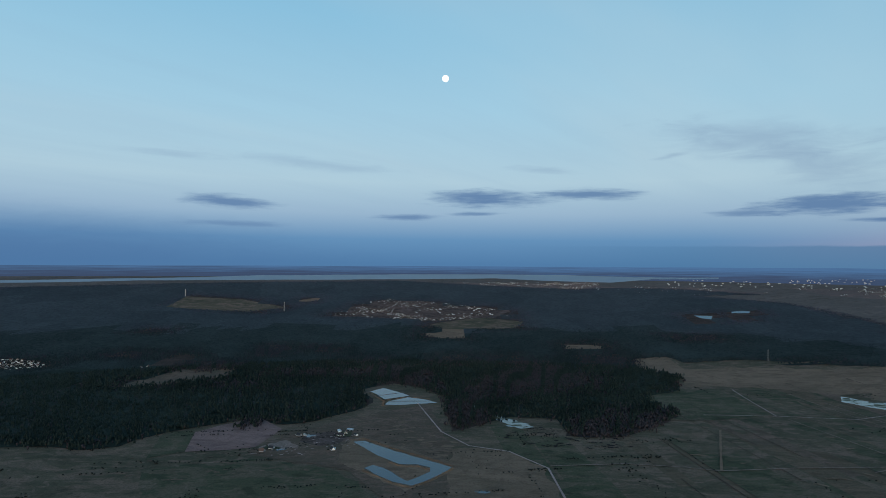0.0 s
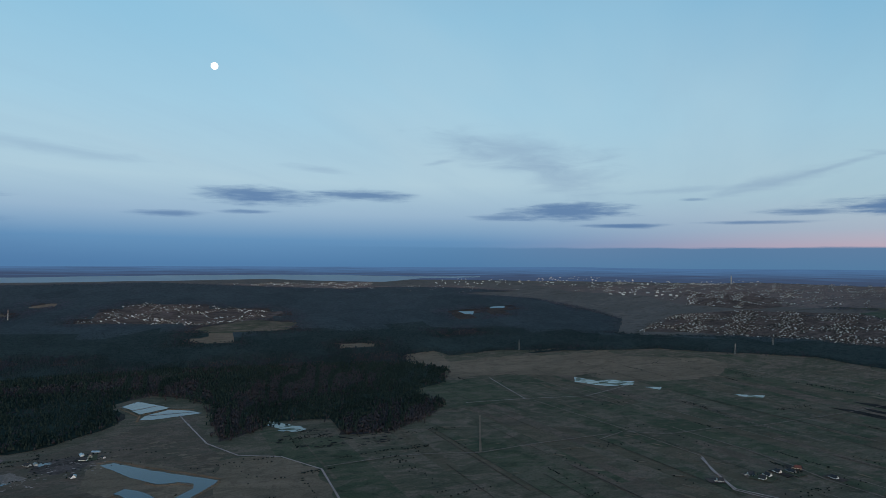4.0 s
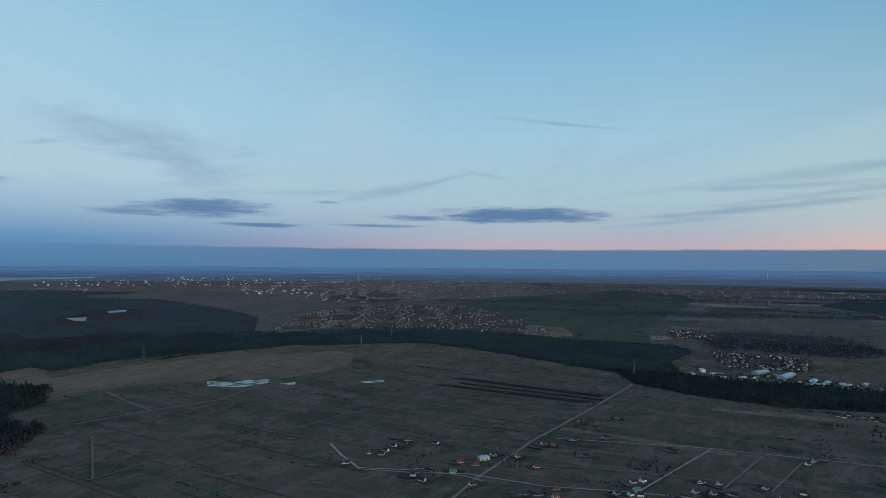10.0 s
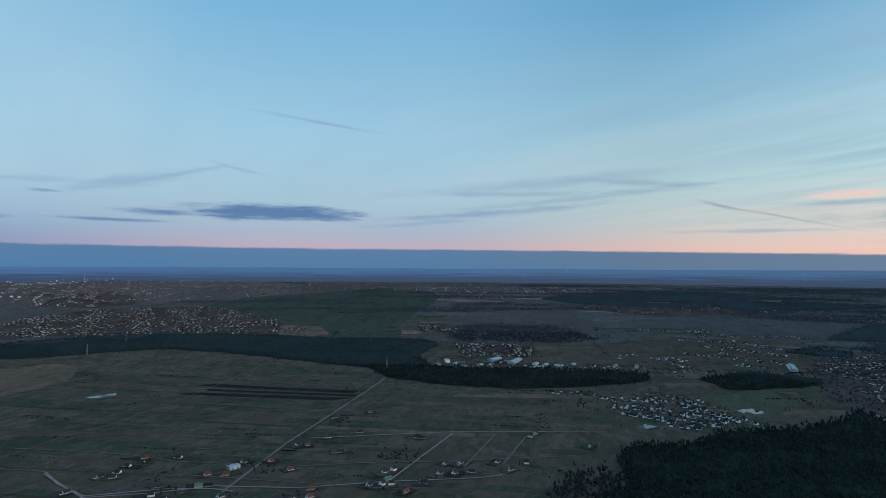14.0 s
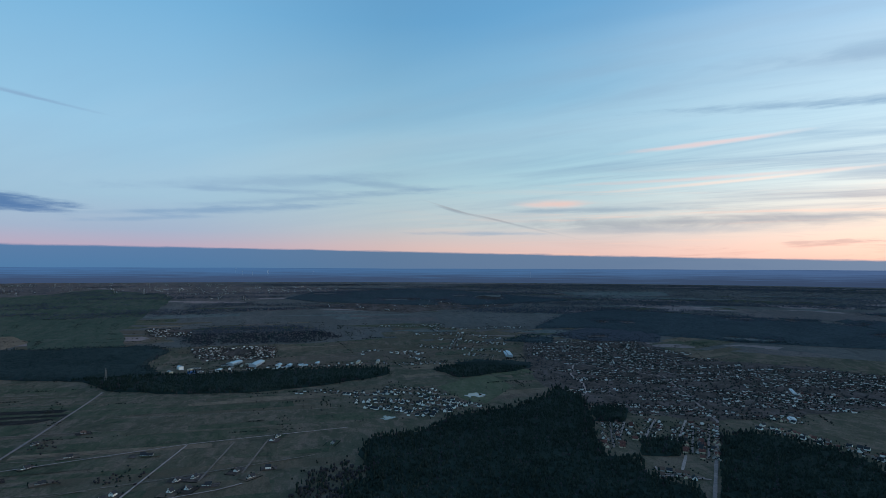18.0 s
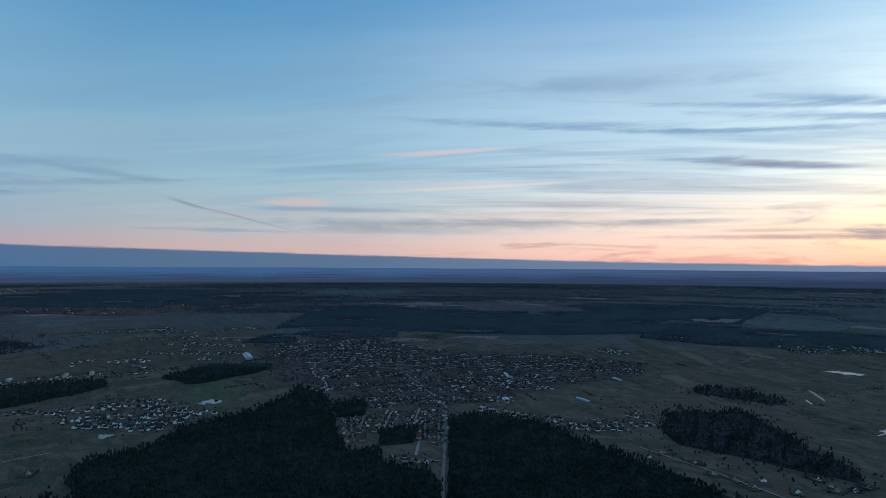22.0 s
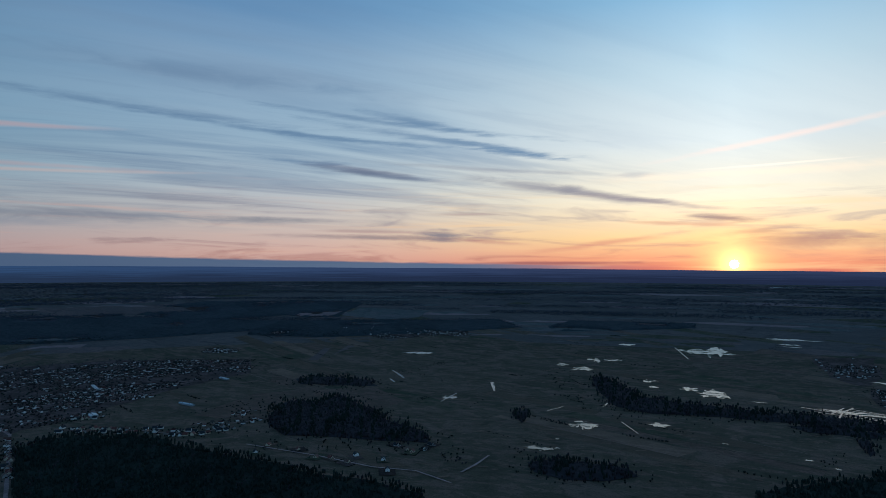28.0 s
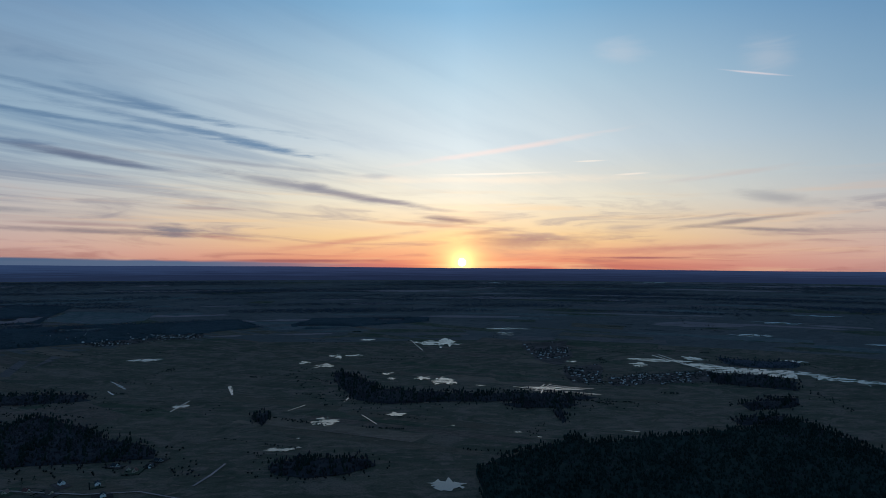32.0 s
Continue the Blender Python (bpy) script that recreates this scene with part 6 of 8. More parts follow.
sheet("peat_strip", [(-53, 2099), (-54.7, 2102), (-68, 1905), (-66.4, 1874)], TURF, 0.696, "narrow strip of black turned peat", "field", seed=52)
sheet("peat_strip", [(-54.5, 2227), (-56.2, 2233), (-68.8, 2010), (-68.3, 1974)], TURF, 0.7, "narrow strip of black turned peat", "field", seed=53)
sheet("peat_strip", [(-55.2, 2157), (-68.8, 1947), (-68.5, 1922), (-55.7, 2112)], TURF, 0.704, "narrow strip of black turned peat", "field", seed=54)
sheet("winter_crop", [(-55.1, 6669), (-59.1, 8509), (-70.6, 12169), (-76.9, 10941), (-75.3, 6690), (-72.2, 4324), (-72.7, 3467), (-66.4, 3454), (-65.8, 3920), (-62.2, 4319), (-59.1, 5401)], CROP, 0.708, "wide green field of winter corn", "field", 60, 16, seed=55)
sheet("dry_field", [(-61.7, 4323), (-65.8, 4437), (-66.4, 3919), (-63.8, 3517), (-61.2, 3709)], STRAW, 0.712, "pale fallow field by the suburb", "field", seed=56)
sheet("common", [(-99.5, 2073), (-104.1, 2361), (-106.6, 2104), (-104.1, 1827), (-102.6, 1840)], LAWN, 0.716, "mown green round a small pond", "field", seed=57)
sheet("lawn", [(-104.2, 2452), (-108.4, 2487), (-109.5, 2408), (-104.7, 2298)], LAWN, 0.72, "bright green lawn among the houses", "field", seed=58)
sheet("dry_field", [(-137.1, 1780), (-142.3, 2023), (-152.7, 2069), (-155.7, 1840), (-147.6, 1540), (-143.4, 1645)], HEATH, 0.724, "pale fallow ground beyond the village", "field", seed=59)
sheet("pasture", [(-147.6, 2915), (-157.7, 3638), (-166.9, 3348), (-169, 2299), (-162.4, 1912), (-152.7, 2069)], MEADOW, 0.728, "wide olive meadows crossed by ditches", "field", 40, 14, seed=60)
sheet("grass_field", [(-149.6, 5153), (-151.6, 6056), (-157.9, 5650), (-156.9, 4886), (-153.7, 4682)], HAZED_GREEN, 0.732, "pale green clearing between far forests", "field", seed=61)
sheet("shore", [(9.1, 1365), (7.4, 1427), (2.7, 1318), (-1.8, 1205), (3.3, 1080), (9.6, 1255)], STRAW, 0.736, "tawny bank round the flooded gravel pit", "field", 15, 3, seed=62)
sheet("gravel_yard", [(17.4, 1335), (15.9, 1396), (14.2, 1421), (13, 1371), (15.9, 1338)], DIRT, 0.74, "bare sandy ground of the gravel yard", "field", 12, 4, seed=63)
sheet("gravel_yard", [(13, 1406), (12.2, 1457), (9.9, 1477), (8.1, 1442), (9.4, 1379), (11.4, 1365)], YARD, 0.744, "rough ground of the gravel yard", "field", 12, 4, seed=64)
mottle("wet_hollows", [(-5.6, 1490), (-8.7, 1538), (-12.9, 1533), (-17.0, 1494), (-17.2, 1416), (-14.5, 1370), (-9.3, 1367), (-6.1, 1414)], 130, 1.2, 5.0, TURF, 0.80, 31, "dark wet hollows among the rushes", "wet ground")
mottle("wet_hollows", [(30.1, 1440), (20.8, 1385), (11.8, 1298), (6.3, 1157), (6.3, 1079), (29.7, 1271)], 70, 1.5, 5.0, HEATH, 0.80, 32, "dark damp hollows in the pasture", "wet ground")
mottle("bleached_grass", [(10.4, 1639), (2.3, 1632), (-0.9, 1440), (-5.1, 1311), (-10.3, 1149), (-10.4, 1071), (-0.9, 1064), (-0.9, 1204), (7.4, 1417)], 150, 2.0, 8.0, STRAW, 0.82, 33, "bleached tufts of dry grass on the heath", "dry grass")
mottle("gravel_heaps", [(16.9, 1354), (14.1, 1393), (10.8, 1458), (8.4, 1492), (6.4, 1435), (8.3, 1337), (11.8, 1309), (16.0, 1302)], 90, 0.8, 3.2, SAND, 1.16, 35, "pale gravel and rubble on the worked ground", "gravel", 1.6)
mottle("bleached_grass", [(-19.8, 2608), (-37.5, 3426), (-52.4, 3206), (-64.8, 2450), (-64.7, 1403), (-37.6, 1106), (-24.0, 1131), (-19.9, 1533)], 240, 1.6, 6.0, STRAW, 0.83, 36, "bleached drifts of dry grass on the meadow", "dry grass", 3.5)
mottle("bleached_grass", [(-153.6, 1949), (-166.1, 2603), (-181.4, 2731), (-198.6, 2552), (-198.5, 1397), (-171.3, 1109), (-157.8, 1137)], 200, 1.6, 6.0, STRAW, 0.85, 38, "bleached drifts of dry grass on the wet meadow", "dry grass", 3.5)
sheet("pond", [(8.1, 1385), (7.1, 1389), (4.3, 1310), (1.2, 1247), (-1.0, 1207), (-0.4, 1172), (1.2, 1135), (2.7, 1107), (3.3, 1114), (4.5, 1128), (5.8, 1161), (7.1, 1206), (6.3, 1223), (5.3, 1203), (4.0, 1156), (3.1, 1130), (2.2, 1149), (1.0, 1180), (1.0, 1203), (2.2, 1222), (3.8, 1225), (4.8, 1249), (6.3, 1298)], WATER, 1.148, "flooded gravel pit with blue evening water round a low island", "pond", 15, 1.5, seed=65)
sheet("pond", [(6.6, 1916), (5.4, 1970), (4.2, 1914), (3.0, 1853), (5.3, 1801), (5.9, 1865)], WATER, 1.152, "fish pond with low dykes at the forest edge", "pond", 15, 2, seed=66)
sheet("pond", [(5.3, 1738), (4.9, 1778), (3.1, 1831), (1.3, 1796), (0.4, 1759), (2.3, 1742), (4.4, 1728)], WATER, 1.154, "second fish pond behind a low dyke", "pond", 15, 2, seed=661)
sheet("lake", [(-22.3, 5351), (-23.8, 5373), (-23.7, 5022), (-22.9, 5090)], WATER, 1.156, "small forest lake", "lake", seed=67)
sheet("lake", [(-25.2, 6230), (-26.7, 6102), (-26.6, 5872), (-25.3, 5786)], WATER, 1.16, "small forest lake", "lake", seed=68)
sheet("river", [(42, 13200), (42, 14600), (30.8, 14532), (27.2, 15194), (20.7, 16598), (16.7, 18652), (9.6, 19993), (3.5, 21796), (-0.7, 22587), (-5.1, 23636), (-11.2, 24106), (-16.4, 22096), (-24.3, 23809), (-24.3, 21570), (-18.9, 19022), (-15.4, 14574), (-11.2, 14985), (-8.1, 15647), (-4.9, 17074), (-0.7, 15952), (6.6, 14868), (14.4, 14150), (21.2, 13760), (26.4, 13548), (30.8, 12794)], RIVER, 0.764, "broad pale river beyond the forest", "river", seed=69)
sheet("flooded_meadow", [(-35.1, 2230), (-36.1, 2259), (-38.3, 2254), (-38.1, 2183), (-36.1, 2132), (-35.1, 2141), (-33, 2178), (-33, 2267)], FLOOD, 1.168, "meadow flooded with pale water", "flood water", 20, 5, seed=70)
sheet("flooded_meadow", [(-39.1, 2162), (-40.6, 2184), (-40.4, 2124)], FLOOD, 1.172, "meadow flooded with pale water", "flood water", seed=71)
sheet("flooded_meadow", [(-46.2, 2159), (-48.6, 2182), (-48.4, 2126), (-46.8, 2130)], FLOOD, 1.176, "meadow flooded with pale water", "flood water", seed=72)
sheet("flooded_meadow", [(-4.7, 1633), (-6.5, 1599), (-8.6, 1526), (-7.5, 1500), (-5.2, 1576)], FLOOD, 1.18, "wet hollow with pale water", "flood water", 15, 3, seed=73)
pool(-103.0, 1938, 37, 44, 74, WATER, label="small round pond on the green")
pool(-95.1, 1649, 25, 29, 75)
pool(-181.6, 3191, 119, 101, 76)
pool(-183.2, 3193, 71, 206, 77)
pool(-170.2, 2577, 24, 64, 78)
pool(-172.0, 2491, 51, 59, 79)
pool(-173.3, 2727, 15, 95, 80)
pool(-174.7, 2751, 46, 36, 81)
pool(-177.7, 2294, 30, 34, 82)
pool(-178.0, 2179, 20, 24, 83)
pool(-183.0, 2132, 56, 90, 84)
pool(-181.1, 2185, 31, 46, 85)
pool(-172.1, 1603, 34, 50, 86)
pool(-178.5, 1659, 28, 27, 87)
pool(-168.3, 1379, 37, 24, 88)
pool(-157.1, 2861, 80, 48, 89)
pool(-189.0, 3944, 128, 77, 90)
pool(-188.7, 3677, 48, 43, 91)
pool(-201.5, 2766, 103, 46, 92)
pool(-200.6, 2639, 35, 64, 93)
pool(-205.0, 2903, 54, 38, 94)
pool(-205.7, 2701, 66, 66, 95)
pool(-210.4, 2662, 224, 62, 96)
pool(-216.6, 2595, 146, 91, 97)
pool(-210.0, 4025, 112, 70, 98)
pool(-211.5, 4986, 185, 71, 99)
pool(-188.0, 14632, 271, 421, 100)
pool(-202.0, 15917, 368, 473, 101)
pool(-193.1, 2044, 116, 27, 102)
pool(-194.7, 2638, 25, 34, 103)
pool(-163.9, 2089, 6, 95, 104)
pool(-212.5, 2992, 56, 38, 105)
pool(-214.5, 5861, 217, 77, 106)
pool(-183.3, 1129, 35, 38, 107, WATER, label="small bright pond beside the wood")
pool(-159.7, 1890, 25, 32, 108)
pool(-154.9, 2304, 22, 45, 109)
pool(-218.5, 3855, 72, 60, 110)
sheet("river", [(-204.7, 2733), (-206.1, 2741), (-207.9, 2704), (-210.5, 2686), (-212.9, 2645), (-212.9, 2533), (-211.3, 2540), (-208.7, 2550), (-206.7, 2535), (-205.5, 2596)], FLOOD, 1.19, "flooded river lying across the meadows", "flood water", 20, 4, seed=662)
lane("water_ditch", [(-201.7, 2920), (-205.2, 2643)], 8, WATER, 1.341, "straight ditch full of pale flood water", "ditch")
lane("water_ditch", [(-207.9, 4006), (-209.8, 3906)], 9, WATER, 1.342, "straight ditch full of pale flood water", "ditch")
lane("water_ditch", [(-210.6, 4864), (-213.0, 4925)], 10, WATER, 1.343, "straight ditch full of pale flood water", "ditch")
lane("water_ditch", [(-187.4, 3882), (-190.4, 3932)], 9, WATER, 1.344, "straight ditch full of pale flood water", "ditch")
lane("water_ditch", [(-188.2, 3579), (-189.5, 3570)], 8, WATER, 1.345, "straight ditch full of pale flood water", "ditch")
lane("water_ditch", [(-189.4, 2048), (-197.2, 1980)], 5, WATER, 1.346, "straight ditch full of pale flood water", "ditch")
lane("water_ditch", [(-191.5, 2003), (-192.3, 2104)], 5, WATER, 1.347, "straight ditch full of pale flood water", "ditch")
lane("water_ditch", [(-192.2, 2073), (-196.7, 2062)], 4, WATER, 1.348, "straight ditch full of pale flood water", "ditch")
lane("water_ditch", [(-179.9, 3291), (-181.0, 2902)], 4, WATER, 1.349, "straight ditch full of pale flood water", "ditch")
lane("water_ditch", [(-170.7, 1602), (-173.4, 1614)], 3, WATER, 1.351, "straight ditch full of pale flood water", "ditch")
lane("water_ditch", [(-154.5, 2383), (-155.5, 2253)], 4, WATER, 1.352, "straight ditch full of pale flood water", "ditch")
pool(-203.0, 2783, 90, 48, 500)
pool(-200.6, 2622, 33, 59, 501)
pool(-205.3, 2860, 58, 41, 502)
pool(-210.2, 2471, 36, 23, 503)
pool(-186.4, 2063, 22, 9, 504)
pool(-183.8, 1540, 8, 6, 505)
pool(-189.9, 1493, 11, 6, 506)
pool(-191.9, 1458, 8, 6, 507)
pool(-199.9, 1562, 28, 6, 508)
pool(-175.9, 3332, 43, 51, 509)
pool(-172.7, 2749, 15, 34, 510)
pool(-174.6, 2745, 35, 20, 511)
pool(-169.7, 1462, 5, 6, 512)
lane("water_ditch", [(-163.7, 2140), (-164, 1998)], 7, WATER, 1.355, "straight ditch full of pale flood water", "ditch")
lane("water_ditch", [(-159, 1828), (-160.5, 1950)], 4, WATER, 1.36, "straight ditch full of pale flood water", "ditch")
lane("water_ditch", [(-154.3, 2204), (-154.7, 2139)], 5, WATER, 1.365, "straight ditch full of pale flood water", "ditch")
lane("water_ditch", [(-190, 2006), (-197.4, 1971)], 4, WATER, 1.37, "straight ditch full of pale flood water", "ditch")
lane("water_ditch", [(-191.9, 1929), (-192.2, 2037), (-192.9, 2120)], 4, WATER, 1.375, "straight ditch full of pale flood water", "ditch")
lane("water_ditch", [(-192.6, 2098), (-195.7, 2064)], 4, WATER, 1.38, "straight ditch full of pale flood water", "ditch")
lane("water_ditch", [(-202.2, 2956), (-203.9, 2776), (-206, 2576)], 6, WATER, 1.385, "straight ditch full of pale flood water", "ditch")
lane("water_ditch", [(-168.8, 1741), (-170.3, 1801)], 3, WATER, 1.39, "straight ditch full of pale flood water", "ditch")
lane("water_ditch", [(-175.4, 1661), (-176.8, 1557)], 3, WATER, 1.395, "straight ditch full of pale flood water", "ditch")
lane("water_ditch", [(-206.1, 2742), (-208.3, 2640), (-212.5, 2645)], 6, WATER, 1.4, "straight ditch full of pale flood water", "ditch")
lane("water_ditch", [(-154.9, 2304), (-155.6, 2217)], 4, WATER, 1.405, "straight ditch full of pale flood water", "ditch")
lane("water_ditch", [(-173.8, 1825), (-174.2, 1877)], 4, WATER, 1.41, "straight ditch full of pale flood water", "ditch")
pool(12.1, 1447, 19, 14, 111, WATER, label="small puddle on the rough ground")
pool(14.8, 1352, 18, 8, 112, WATER, label="small puddle on the rough ground")
pool(9.9, 1319, 8, 8, 113, WATER, label="small puddle on the rough ground")
pool(-3.9, 1079, 15, 11, 114, WATER, label="small puddle on the rough ground")
pool(-3.1, 1724, 13, 21, 115, WATER, label="small puddle on the rough ground")
pool(-6.5, 1527, 15, 16, 116, WATER, label="small puddle on the rough ground")
pool(-7.5, 1547, 21, 17, 117, WATER, label="small puddle on the rough ground")
reeds([[(8.4, 1399), (7.1, 1407), (4.3, 1325), (1.2, 1262), (-1.2, 1214)], [(-1.2, 1204), (0.8, 1138), (2.7, 1099), (4.3, 1116), (7.3, 1198)], [(4.8, 1238), (3.7, 1215), (2.0, 1211), (1.1, 1193)]], 41)
reeds([[(6.8, 1901), (5.3, 1780), (5.5, 1725)], [(5.3, 1794), (2.9, 1838), (1.1, 1811)]], 42, 1.6)
lane("dyke", [(5.8, 1856), (3.4, 1902)], 4, DIRT, 1.415, "low grassy dyke across the fish pond", "dyke")
lane("dyke", [(4.8, 1778), (1.1, 1781)], 4, DIRT, 1.42, "low grassy dyke across the fish pond", "dyke")
shed(9.4, 1473, 7, 14, 3.2, 20, WHITE, SHEET, "white yard shed with a pale roof", 0.2, "yard_shed")
shed(8.4, 1482, 8, 16, 3.2, 70, GREY, SHEET, "grey yard shed with a pale roof", 0.2, "yard_shed")
shed(7.9, 1437, 6, 10, 3.2, 40, WHITE, TILE_DARK, "white yard hut with a dark roof", 0.2, "yard_shed")
shed(9.9, 1333, 7, 12, 3.2, 10, WHITE, SHEET, "white yard hut beside the gravel pit", 0.2, "yard_shed")
shed(9.1, 1438, 5, 9, 3.2, 80, CREAM, TILE_BROWN, "cream yard hut with a brown roof", 0.2, "yard_shed")
shed(12.5, 1450, 6, 12, 3.2, 20, GREY, CONCRETE, "grey yard shed on the rough ground", 0.2, "yard_shed")
lane("ditch_track", [(-11.9, 1036), (-9.9, 1225), (-6.3, 1320), (-2.6, 1351), (0, 1460), (1.1, 1591), (2.2, 1750)], 4, SAND, 1.43, "pale winding track between the ponds", "track")
lane("meadow_track", [(-10.1, 1240), (-16.8, 1295), (-21.5, 1314), (-24.5, 1321), (-29.6, 1406), (-35.9, 1525)], 3, DIRT, 1.435, "pale grassy track across the meadows", "track")
lane("meadow_track", [(-24.5, 1321), (-24.4, 1649)], 5, STRAW, 1.44, "pale dry ditch bank between the meadows", "track")
lane("meadow_track", [(-23.1, 1794), (-28.6, 1872), (-34.1, 1953), (-37.8, 2180)], 3, SAND, 1.445, "pale grassy track across the meadows", "track")
lane("meadow_track", [(-25.3, 2202), (-28.6, 1872)], 3, SAND, 1.45, "pale grassy track across the meadows", "track")
lane("meadow_track", [(-29.4, 1853), (-37.3, 1587), (-43.8, 1420)], 3, DIRT, 1.455, "pale grassy track across the meadows", "track")
lane("farm_track", [(-43.8, 1415), (-44.6, 1329), (-46.4, 1237), (-52.2, 1214), (-56, 1185), (-57.8, 1159)], 4, SAND, 1.46, "sandy farm track to the houses", "track")
lane("meadow_track", [(-35.2, 1471), (-37.3, 1562), (-41.1, 1573), (-44.7, 1680), (-48.2, 1759), (-54.7, 2082), (-58.2, 2382), (-61.2, 2726)], 3, DIRT, 1.465, "grassy track along a ditch", "track")
lane("meadow_track", [(-41.3, 1647), (-46.9, 1522), (-50.5, 1440), (-52.9, 1379), (-59.3, 1304)], 3, DIRT, 1.47, "grassy track along a ditch", "track")
lane("main_road", [(-54.9, 1065), (-57.3, 1177), (-59.3, 1267), (-62.3, 1439), (-66.4, 1707), (-71.1, 2226)], 6.5, TARMAC, 1.475, "straight asphalt road across the meadows", "road")
lane("fire_break", [(-71.6, 2297), (-71.6, 2628), (-71.3, 2987)], 5, DIRT, 1.48, "straight track cut through the pine belt", "track")
lane("farm_lane", [(-43.7, 1405), (-46.3, 1230), (-51.5, 1200), (-56.3, 1197), (-63.4, 1147), (-70.9, 1156), (-80, 1178), (-82.1, 1199)], 4, SAND, 1.485, "sandy farm lane between the houses", "track")
lane("farm_lane", [(-64.4, 1472), (-70.9, 1477), (-77.4, 1501), (-85.1, 1523), (-91.3, 1559)], 4, SAND, 1.49, "sandy farm lane between the plots", "track")
lane("farm_lane", [(-63.4, 1272), (-70.9, 1272), (-74.9, 1270), (-88.4, 1344)], 3, DIRT, 1.495, "grassy lane between the plots", "track")
lane("farm_lane", [(-71.7, 1165), (-77.5, 1491)], 4, SAND, 1.5, "sandy lane between the plots", "track")
lane("farm_lane", [(-78.5, 1237), (-81.4, 1484)], 4, DIRT, 1.505, "sandy lane between the plots", "track")
lane("farm_lane", [(-82.1, 1259), (-84.3, 1487)], 4, DIRT, 1.51, "sandy lane between the plots", "track")
lane("village_road", [(-123.9, 882), (-123.8, 1134), (-124, 1420), (-124.1, 1775), (-121.7, 2116), (-119.8, 2435), (-112.1, 2655)], 7, TARMAC, 1.515, "straight asphalt road through the wood into the village", "road")
lane("village_road", [(-112.1, 1867), (-113.2, 2045), (-112.9, 2196), (-111.8, 2367), (-112.1, 2655)], 6, SAND, 1.52, "pale curving village street", "road")
lane("village_street", [(-116, 1506), (-116.5, 1678)], 6, SAND, 1.525, "pale sandy village street", "road")
lane("village_street", [(-118.1, 1518), (-119.1, 1729)], 6, SAND, 1.53, "pale sandy village street", "road")
lane("village_street", [(-121, 1548), (-121.6, 1750)], 6, SAND, 1.535, "pale sandy village street", "road")
lane("village_street", [(-121.3, 1318), (-121.6, 1423)], 6, SAND, 1.54, "pale sandy village street", "road")
lane("village_street", [(-119, 1323), (-119.7, 1272), (-123.6, 1280)], 6, SAND, 1.545, "pale sandy village street", "road")
lane("farm_road", [(-141.5, 1454), (-147.6, 1332), (-152.7, 1240), (-156.7, 1211), (-160, 1143)], 4, SAND, 1.55, "sandy farm road past the cottages", "track")
lane("farm_road", [(-160.9, 1202), (-162.3, 1252), (-163.5, 1314)], 5, SAND, 1.555, "sandy track to the farm", "track")
sheet("garden_ground", [(-107.6, 3391), (-117.8, 3630), (-122.2, 2983), (-131.4, 2958), (-141.8, 2774), (-141.8, 2424), (-136.3, 2221), (-123.6, 1770), (-112.1, 1828), (-107.6, 2485)], YARD, 0.784, "dark gardens and yards of the small town", "field", 60, 14, seed=118)
wood("town_trees", [(-107.6, 3391), (-117.8, 3630), (-122.2, 2983), (-131.4, 2958), (-141.8, 2774), (-141.8, 2424), (-136.3, 2221), (-123.6, 1770), (-112.1, 1828), (-107.6, 2485)], "bare", "dark bare garden trees all over the town", 0.13, seed=119, tall=6.0, share=0.3, floor=False)
wood("town_trees", [(-86.3, 2072), (-94.4, 2054), (-101.6, 1936), (-104, 1762), (-101.1, 1678), (-96.4, 1661), (-91.4, 1826)], "bare", "dark bare garden trees of the new estate", 0.07, seed=120, tall=4.5, share=0.3, floor=False)
streets("town_lanes", [[(-108.4, 3219), (-117.8, 3259), (-122.2, 3106)], [(-107.9, 2996), (-112.1, 3062), (-119.8, 3024)], [(-109.5, 2775), (-115.2, 2780), (-121.2, 2802)], [(-114.2, 2562), (-120.3, 2656), (-126, 2833)], [(-121.2, 2564), (-126.9, 2613), (-132.7, 2638)], [(-126.9, 2720), (-131.4, 2836), (-135.5, 2714)], [(-133.5, 2688), (-137.9, 2726), (-141.8, 2718)], [(-128.8, 2420), (-134.3, 2543), (-139.4, 2609)], [(-127.8, 2201), (-132.6, 2260), (-137.5, 2332)], [(-120.2, 2246), (-126, 2172), (-129.6, 2133)], [(-110, 2493), (-115.2, 2390), (-120.2, 2292)], [(-111.1, 2035), (-116.2, 2124), (-122.2, 2102)], [(-124.6, 2003), (-129.6, 2059), (-133.9, 2103)]], 121, "rows of low pale and red-roofed town houses", 0, "town houses", 0.45, 0.95, 13)
village("suburb", [(-41.7, 5551), (-46.7, 6445), (-55.1, 6669), (-62.2, 4542), (-65.3, 3753), (-61.2, 3617), (-55.1, 3903), (-49, 3885), (-43.7, 4092), (-38.6, 4011)], 1800, 122, "suburb of small pale houses beyond the pine belt", 0, roofs=0.35, turn=20, size=1.0)
village("far_suburb", [(-38.5, 9325), (-55.1, 14738), (-70.6, 16918), (-70.6, 11523), (-56.1, 7807), (-42.5, 7105)], 1500, 123, "distant suburb of small pale houses", 0, roofs=0.35, turn=20, size=1.1)
village("far_suburb", [(-70.8, 16935), (-81, 15016), (-87, 11710), (-82.1, 7470), (-71.6, 9531)], 700, 124, "distant villages on the plain", 0, roofs=0.35, turn=20, size=1.2)
